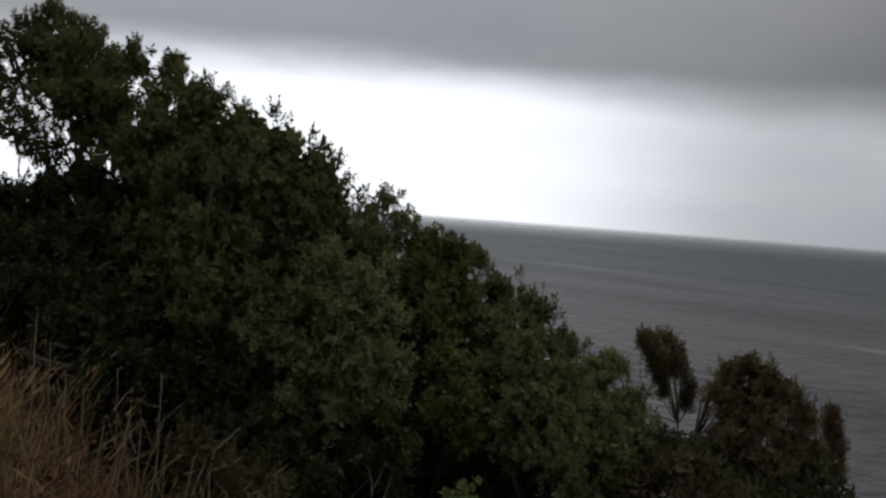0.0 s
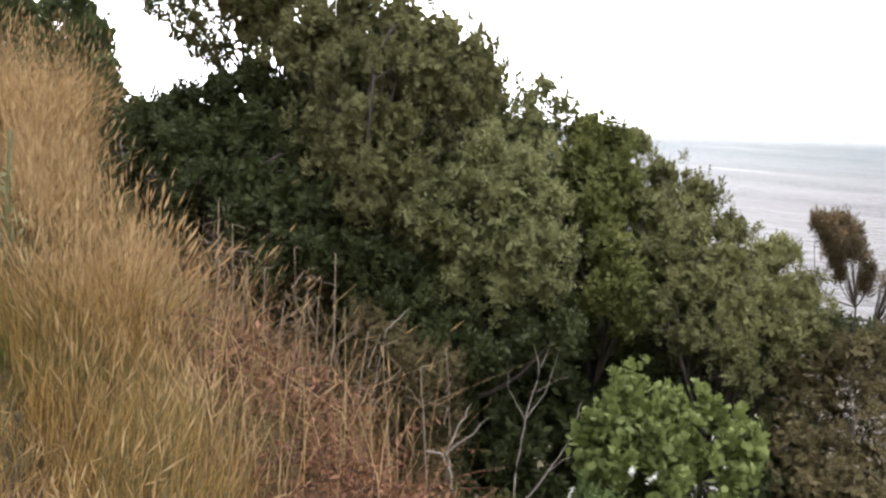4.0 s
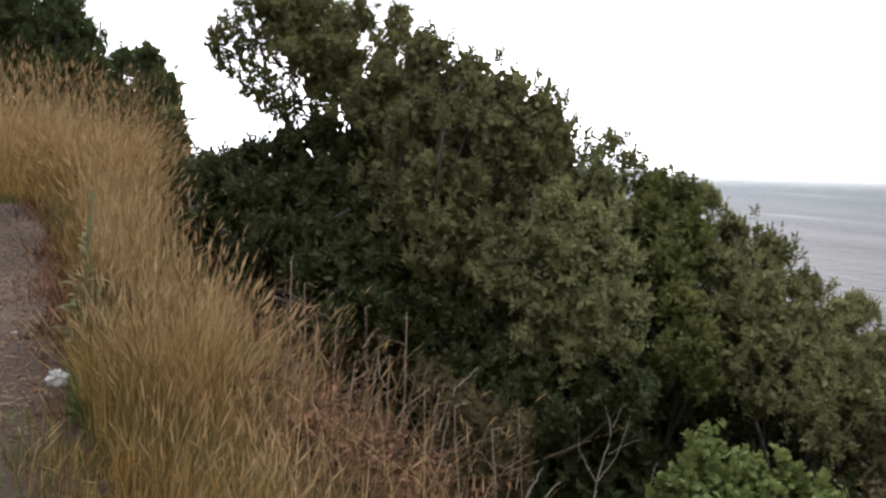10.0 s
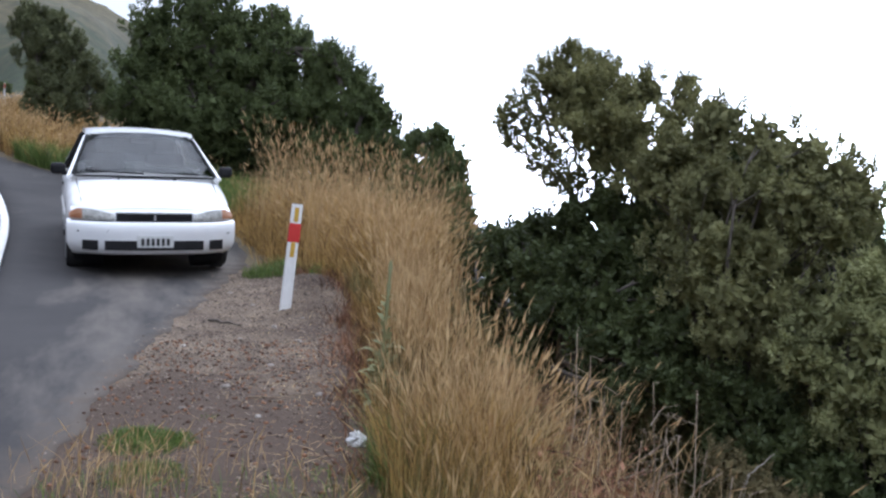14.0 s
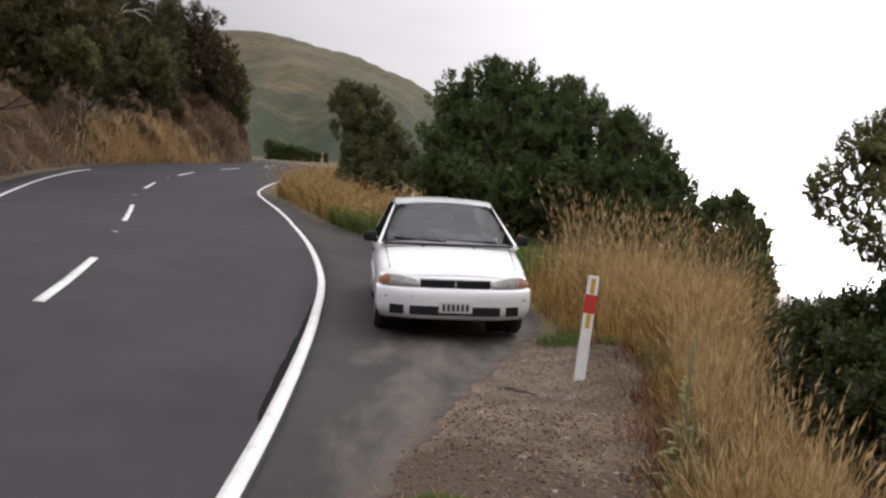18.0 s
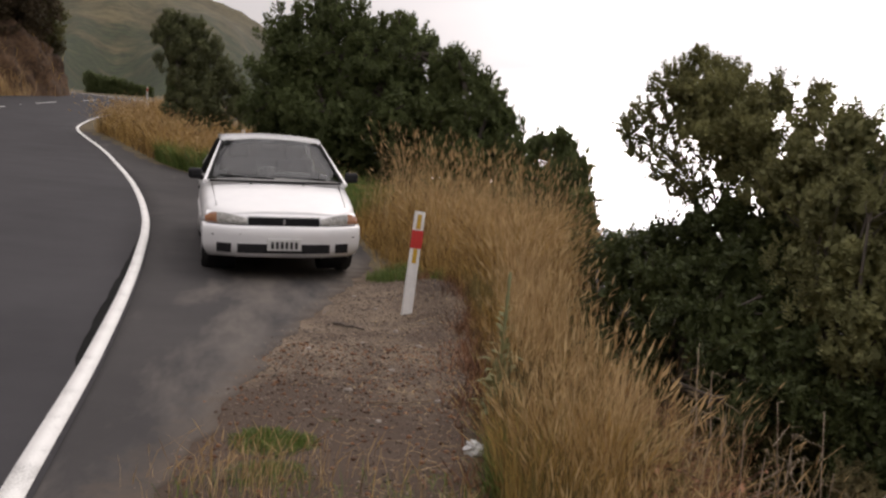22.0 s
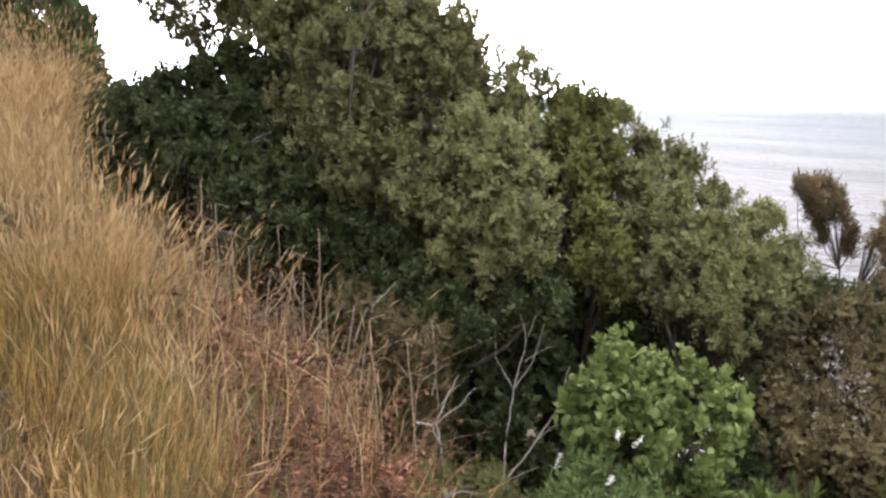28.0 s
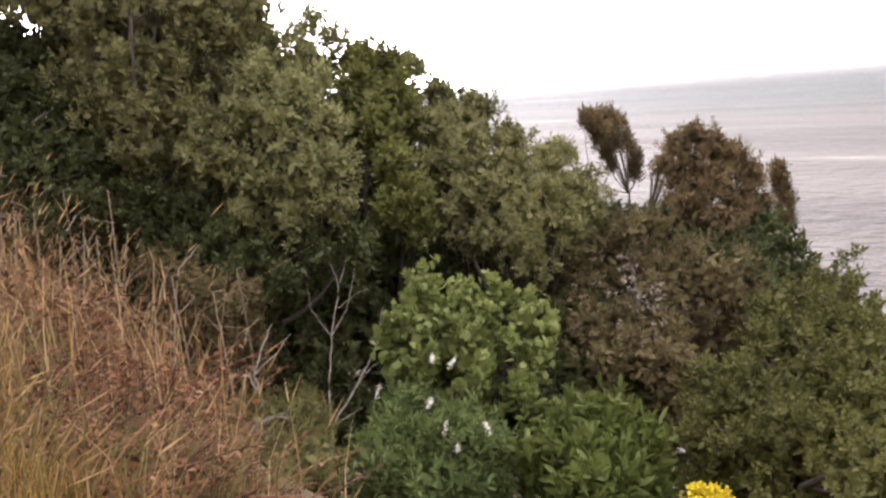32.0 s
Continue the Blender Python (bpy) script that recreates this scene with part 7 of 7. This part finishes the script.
def leaning_stalk(tip, seed):
    """A bleached weed stalk with a few bent side twigs, standing against the dark bushes."""
    rng = np.random.default_rng(seed)
    x, y, z = tip
    g = np.array(grounded(x - 0.12 + rng.normal() * 0.06, y - 0.15 + rng.normal() * 0.06))
    t = np.array(tip)
    mid = g * 0.45 + t * 0.55 + rng.normal(size=3) * 0.03
    bent = t + np.array([0.07 + 0.04 * rng.normal(), 0.02, -0.02 + 0.04 * rng.normal()])
    arms = [([tuple(g), tuple(mid), tuple(t), tuple(bent)], 0.0040)]
    for q in range(3):
        a = g * (0.55 - 0.16 * q) + t * (0.45 + 0.16 * q)
        arms.append(([tuple(a), tuple(a + (rng.normal() * 0.08, rng.normal() * 0.08, 0.09)), tuple(a + (rng.normal() * 0.13, rng.normal() * 0.13, 0.15))], 0.0026))
    bare_branch("dry_stalk", "bleached dry weed stalk with bent side twigs", arms, M_DRYSTALK, seed)


for k, tip in enumerate([(2.94, 5.35, 0.70), (3.17, 5.22, 0.66), (3.02, 5.28, 0.53), (2.68, 5.48, 0.66), (2.77, 5.42, 0.57), (3.20, 5.13, 0.33), (3.38, 4.95, 0.10), (3.71, 4.71, 0.11), (3.31, 5.02, 0.19), (2.88, 5.33, 0.42), (2.53, 5.60, 0.98), (2.60, 5.54, 0.84), (3.06, 5.23, 0.40), (3.56, 4.78, -0.02)]):
    leaning_stalk(tip, 400 + k)

# ---------------------------------------------------------------- small things on the verge


def litter():
    rng = np.random.default_rng(91)
    bm = bmesh.new()
    bmesh.ops.create_icosphere(bm, subdivisions=3, radius=0.05)
    for v in bm.verts:
        n = v.co.normalized()
        v.co = Vector((n.x * 0.045, n.y * 0.035, n.z * 0.043)) * (1 + 0.28 * math.sin(9 * n.x + 3) * math.sin(8 * n.y + 1) + 0.2 * math.sin(17 * n.z + 5 * n.x) + 0.08 * rng.normal())
        if v.co.z < -0.03:
            v.co.z = -0.03
    me = bpy.data.meshes.new("crumpled_paper")
    bm.to_mesh(me)
    bm.free()
    me.materials.append(M_PAPER)
    ob = put("crumpled_paper", me, at=(0.985, 4.84, float(land_z(0.985, 4.84)) + 0.03))
    tagged(ob, "crumpled white paper lying at the edge of the gravel", "litter")


litter()


def mullein(at, h, seed=92, spike=True, label="tall grey-green felted weed with a seed spike"):
    rng = np.random.default_rng(seed)
    root = np.array([*at, float(land_z(*at))])
    ob = thing("mullein", root, label, "plant", "felted weeds beside the gravel")
    t = np.linspace(0, 1, 8)[:, None]
    path = np.array([0.05, 0.03, h]) * t
    v, f = tube(path, 0.012 * (1.2 - 0.6 * t[:, 0]), 6)
    put("stem", fast_mesh("stem", v, f, M_MULLEIN, smooth=True), ob)
    n = 46
    u = np.linspace(0.02, 0.86, n) ** 1.25
    P = np.array([0.05, 0.03, h]) * u[:, None]
    a = np.arange(n) * 2.4 + rng.normal(size=n) * 0.3
    L = (0.225 * (1.0 - u) ** 1.0 * rng.uniform(0.75, 1.15, n) + 0.03)[:, None]
    d = unit(np.stack([np.cos(a), np.sin(a), rng.uniform(0.2, 1.3, n)], -1))
    w = unit(np.cross(d, (0, 0, 1))) * L * 0.17
    sag = np.array([0, 0, 1.0]) * L
    v = np.stack([P, P + d * L * 0.3 + w * 0.8, P + d * L * 0.3 - w * 0.8, P + d * L * 0.62 - sag * 0.06 + w, P + d * L * 0.62 - sag * 0.06 - w, P + d * L - sag * 0.30], 1).reshape(-1, 3)
    i = np.arange(n)[:, None] * 6
    tri = np.array([(0, 1, 2), (1, 3, 4), (1, 4, 2), (3, 5, 4)])
    put("foliage", fast_mesh("foliage", v, (i[:, None] + tri).reshape(-1, 3), M_MULLEIN), ob)
    if not spike:
        return
    v, f = tube(np.array([0.05, 0.03, h]) * np.linspace(0.70, 1.08, 9)[:, None], 0.011 + 0.004 * np.sin(np.arange(9) * 2.1), 7)
    put("seed_spike", fast_mesh("seed_spike", v, f, M_MULLEIN), ob)


mullein((1.27, 5.62), 0.80)
for k, (x, y, h) in enumerate([(1.24, 5.42, 0.30), (1.34, 5.66, 0.24), (1.47, 6.35, 0.30)]):
    mullein((x, y), h, 192 + k, False, "young felted grey-green weed at the gravel edge")


def ground_stick():
    rng = np.random.default_rng(93)
    pts = [(x, y, float(land_z(x, y)) + 0.02) for x, y in ((0.42, 8.14), (0.50, 8.08), (0.57, 8.04), (0.67, 7.93))]
    v, f = stick(rng, pts, 0.012)
    c = np.array(pts[1])
    tagged(put("stick", fast_mesh("stick", v - c, f, M_BARK, smooth=True), at=c), "dark curved stick lying on the gravel", "stick")


ground_stick()


def straw_across():
    """One long dead stalk lying across the gravel."""
    rng = np.random.default_rng(193)
    pts = [(x, y, float(land_z(x, y)) + 0.018) for x, y in ((0.53, 5.77), (0.72, 5.74), (0.90, 5.77), (1.08, 5.76))]
    v, f = stick(rng, pts, 0.005)
    c = np.array(pts[1])
    tagged(put("dead_stalk", fast_mesh("dead_stalk", v - c, f, M_DRYSTALK, smooth=True), at=c), "thin bleached stalk lying across the gravel", "stalk")


straw_across()


def pebbles(name, label, seed, n, box, size, mat):
    """Loose stones on the gravel, each an eight-sided lump."""
    rng = np.random.default_rng(seed)
    x, y = rng.uniform(box[0], box[1], n), rng.uniform(box[2], box[3], n)
    left = np.interp(y, (4.1, 5.5, 7.6, 10.1, 11.6), (-0.5, -0.33, 0.02, 0.6, 0.9)) - np.abs(rng.normal(size=n)) * 0.09
    keep = (x > left) & (x < np.interp(y, EDGE_Y, EDGE_X) + 0.15) & (rng.uniform(0, 1, n) < np.interp(y, (4.2, 5.4, 6.6), (0.30, 0.40, 1.0)))
    x, y = x[keep], y[keep]
    n = len(x)
    r = size * rng.uniform(0.3, 1.0, n) ** 2 * 1.6 + 0.004
    oct6 = np.array([(1, 0, 0), (0, 1, 0), (-1, 0, 0), (0, -1, 0), (0, 0, 0.7), (0, 0, -0.5)], float)
    v = oct6[None] * r[:, None, None] * rng.uniform(0.6, 1.3, (n, 6, 1))
    a = rng.uniform(0, 6.283, n)
    c, s = np.cos(a)[:, None], np.sin(a)[:, None]
    v = np.stack([v[..., 0] * c - v[..., 1] * s, v[..., 0] * s + v[..., 1] * c, v[..., 2]], -1)
    v += np.stack([x, y, land_z(x, y) + 0.006 + 0.15 * r], -1)[:, None]
    tri = np.array([(0, 1, 4), (1, 2, 4), (2, 3, 4), (3, 0, 4), (1, 0, 5), (2, 1, 5), (3, 2, 5), (0, 3, 5)])
    f = (np.arange(n)[:, None, None] * 6 + tri).reshape(-1, 3)
    tagged(put(name, fast_mesh(name, v.reshape(-1, 3), f, mat)), label, "gravel", kind="stuff")


pebbles("loose_gravel", "loose grey-brown road gravel on the verge", 94, 18000, (-0.8, 1.8, 3.2, 11.0), 0.0062, M_STONE)
pebbles("leaf_litter", "dark bits of bark and leaf on the gravel", 95, 500, (-0.7, 1.8, 4.2, 10.0), 0.009, M_BARK)
pebbles("dead_leaf_litter", "reddish brown dead leaf bits on the soil", 96, 2600, (-0.5, 1.6, 4.2, 7.4), 0.009, M_FERN)


tar_seam()


def road_studs():
    for y in (6.1, 18.98, 31.85, 43.0, 52.5):
        x = float(on_centre(y)[0])
        ob = thing("road_stud", (x, y, float(road_z(np.array(x), np.array(y))) + 0.02), "small white reflective road stud on the centre line", "road stud", "studs of the centre line")
        part("stud_body", block((0.11, 0.10, 0.022), (0, 0, 0.011), bevel=0.008), M_POSTWHITE, ob)
        part("stud_lens", block((0.09, 0.004, 0.012), (0, -0.05, 0.011)), M_STEEL, ob)


road_studs()


def flower_spikes():
    rng = np.random.default_rng(98)
    for x, y, z in [(4.51, 3.80, -0.58), (4.57, 3.71, -0.62), (4.21, 4.03, -0.78), (4.42, 3.77, -0.86), (4.43, 3.66, -1.04), (4.61, 3.43, -1.04), (4.45, 3.58, -1.14)]:
        n = 60
        d = unit(np.array([rng.normal() * 0.5 - 0.3, rng.normal() * 0.5 - 0.3, 0.9]))
        u = rng.uniform(0, 1, n)
        P = d * (u * 0.09)[:, None] + rng.normal(size=(n, 3)) * 0.008
        q = unit(rng.normal(size=(n, 3)))
        s = unit(np.cross(q, d)) * 0.006
        v = np.stack([P - q * 0.012, P + s, P + q * 0.012], 1).reshape(-1, 3)
        root = np.array([x, y, z])
        ob = put("flower_spike", fast_mesh("flower_spike", v, np.arange(n * 3).reshape(-1, 3), M_WHITEPETAL), at=root)
        tagged(ob, "white flower spike on the grey-green shrub", "flower", "white flower spikes")


flower_spikes()
shrub("flowering_weed", "low weed with bright yellow flowers", "plant", [(4.93, 2.15, -1.30, 0.10), (5.02, 2.08, -1.32, 0.09), (4.85, 2.2, -1.34, 0.08)], M_PETAL, size=0.03, per_area=900, leaves=4, width=0.4, seed=99, stem=0.012, skirt=False, core=40)


def dry_heads(bush, blobs, seed):
    """Pale dry flower clusters on the outside of the brown bush."""
    rng = np.random.default_rng(seed)
    pieces = []
    for x, y, z, r in blobs:
        for k in range(34):
            d = unit(rng.normal(size=3) * 0.7 + (-0.7, -0.5, 0.3))
            c = np.array([x, y, z]) + d * r * rng.uniform(1.0, 1.35)
            n = 9
            q = unit(rng.normal(size=(n, 3)) + d)
            P = c + rng.normal(size=(n, 3)) * (0.035, 0.035, 0.012)
            s = unit(np.cross(q, rng.normal(size=(n, 3)))) * 0.008
            v = np.stack([P - s, P + s, P + q * 0.045], 1).reshape(-1, 3)
            pieces.append((v, np.arange(n * 3).reshape(-1, 3)))
    v, f = merge(pieces)
    put("flower_heads", fast_mesh("flower_heads", v - np.array(bush.location), f, M_DEADWOOD), bush, "pale dry flower heads")["kind"] = "stuff"


dry_heads(brown_bush, [(7.32, 4.10, -0.67, 0.37), (7.02, 3.89, -0.93, 0.36)], 121)


def loose_stones():
    """Larger stones that stand out on the gravel."""
    rng = np.random.default_rng(131)
    for x, y, r in [(0.42, 6.05, 0.030), (0.93, 7.9, 0.026), (0.20, 7.2, 0.022), (0.75, 6.6, 0.024), (1.05, 7.35, 0.028), (0.55, 5.4, 0.022), (0.15, 5.6, 0.020), (0.85, 8.9, 0.024), (1.25, 9.2, 0.030), (0.62, 7.45, 0.018), (0.95, 5.75, 0.024), (1.2, 8.2, 0.022), (0.38, 8.7, 0.020), (0.7, 9.6, 0.022)]:
        bm = bmesh.new()
        bmesh.ops.create_icosphere(bm, subdivisions=2, radius=r)
        sx, sy, sz = rng.uniform(0.8, 1.4), rng.uniform(0.7, 1.1), rng.uniform(0.45, 0.75)
        for v in bm.verts:
            k = 1 + 0.16 * math.sin(v.co.x / r * 3 + sx * 9) + 0.12 * math.sin(v.co.y / r * 4 + sy * 7)
            v.co = Vector((v.co.x * sx * k, v.co.y * sy * k, v.co.z * sz * k))
        me = bpy.data.meshes.new("stone")
        bm.to_mesh(me)
        bm.free()
        me.materials.append(M_PALESTONE)
        ob = put("stone", me, at=(x, y, float(land_z(x, y)) + 0.3 * r))
        ob.rotation_euler = (0, 0, rng.uniform(0, 6.28))
        tagged(ob, "pale grey stone lying on the gravel", "stone", "stones on the gravel")


loose_stones()

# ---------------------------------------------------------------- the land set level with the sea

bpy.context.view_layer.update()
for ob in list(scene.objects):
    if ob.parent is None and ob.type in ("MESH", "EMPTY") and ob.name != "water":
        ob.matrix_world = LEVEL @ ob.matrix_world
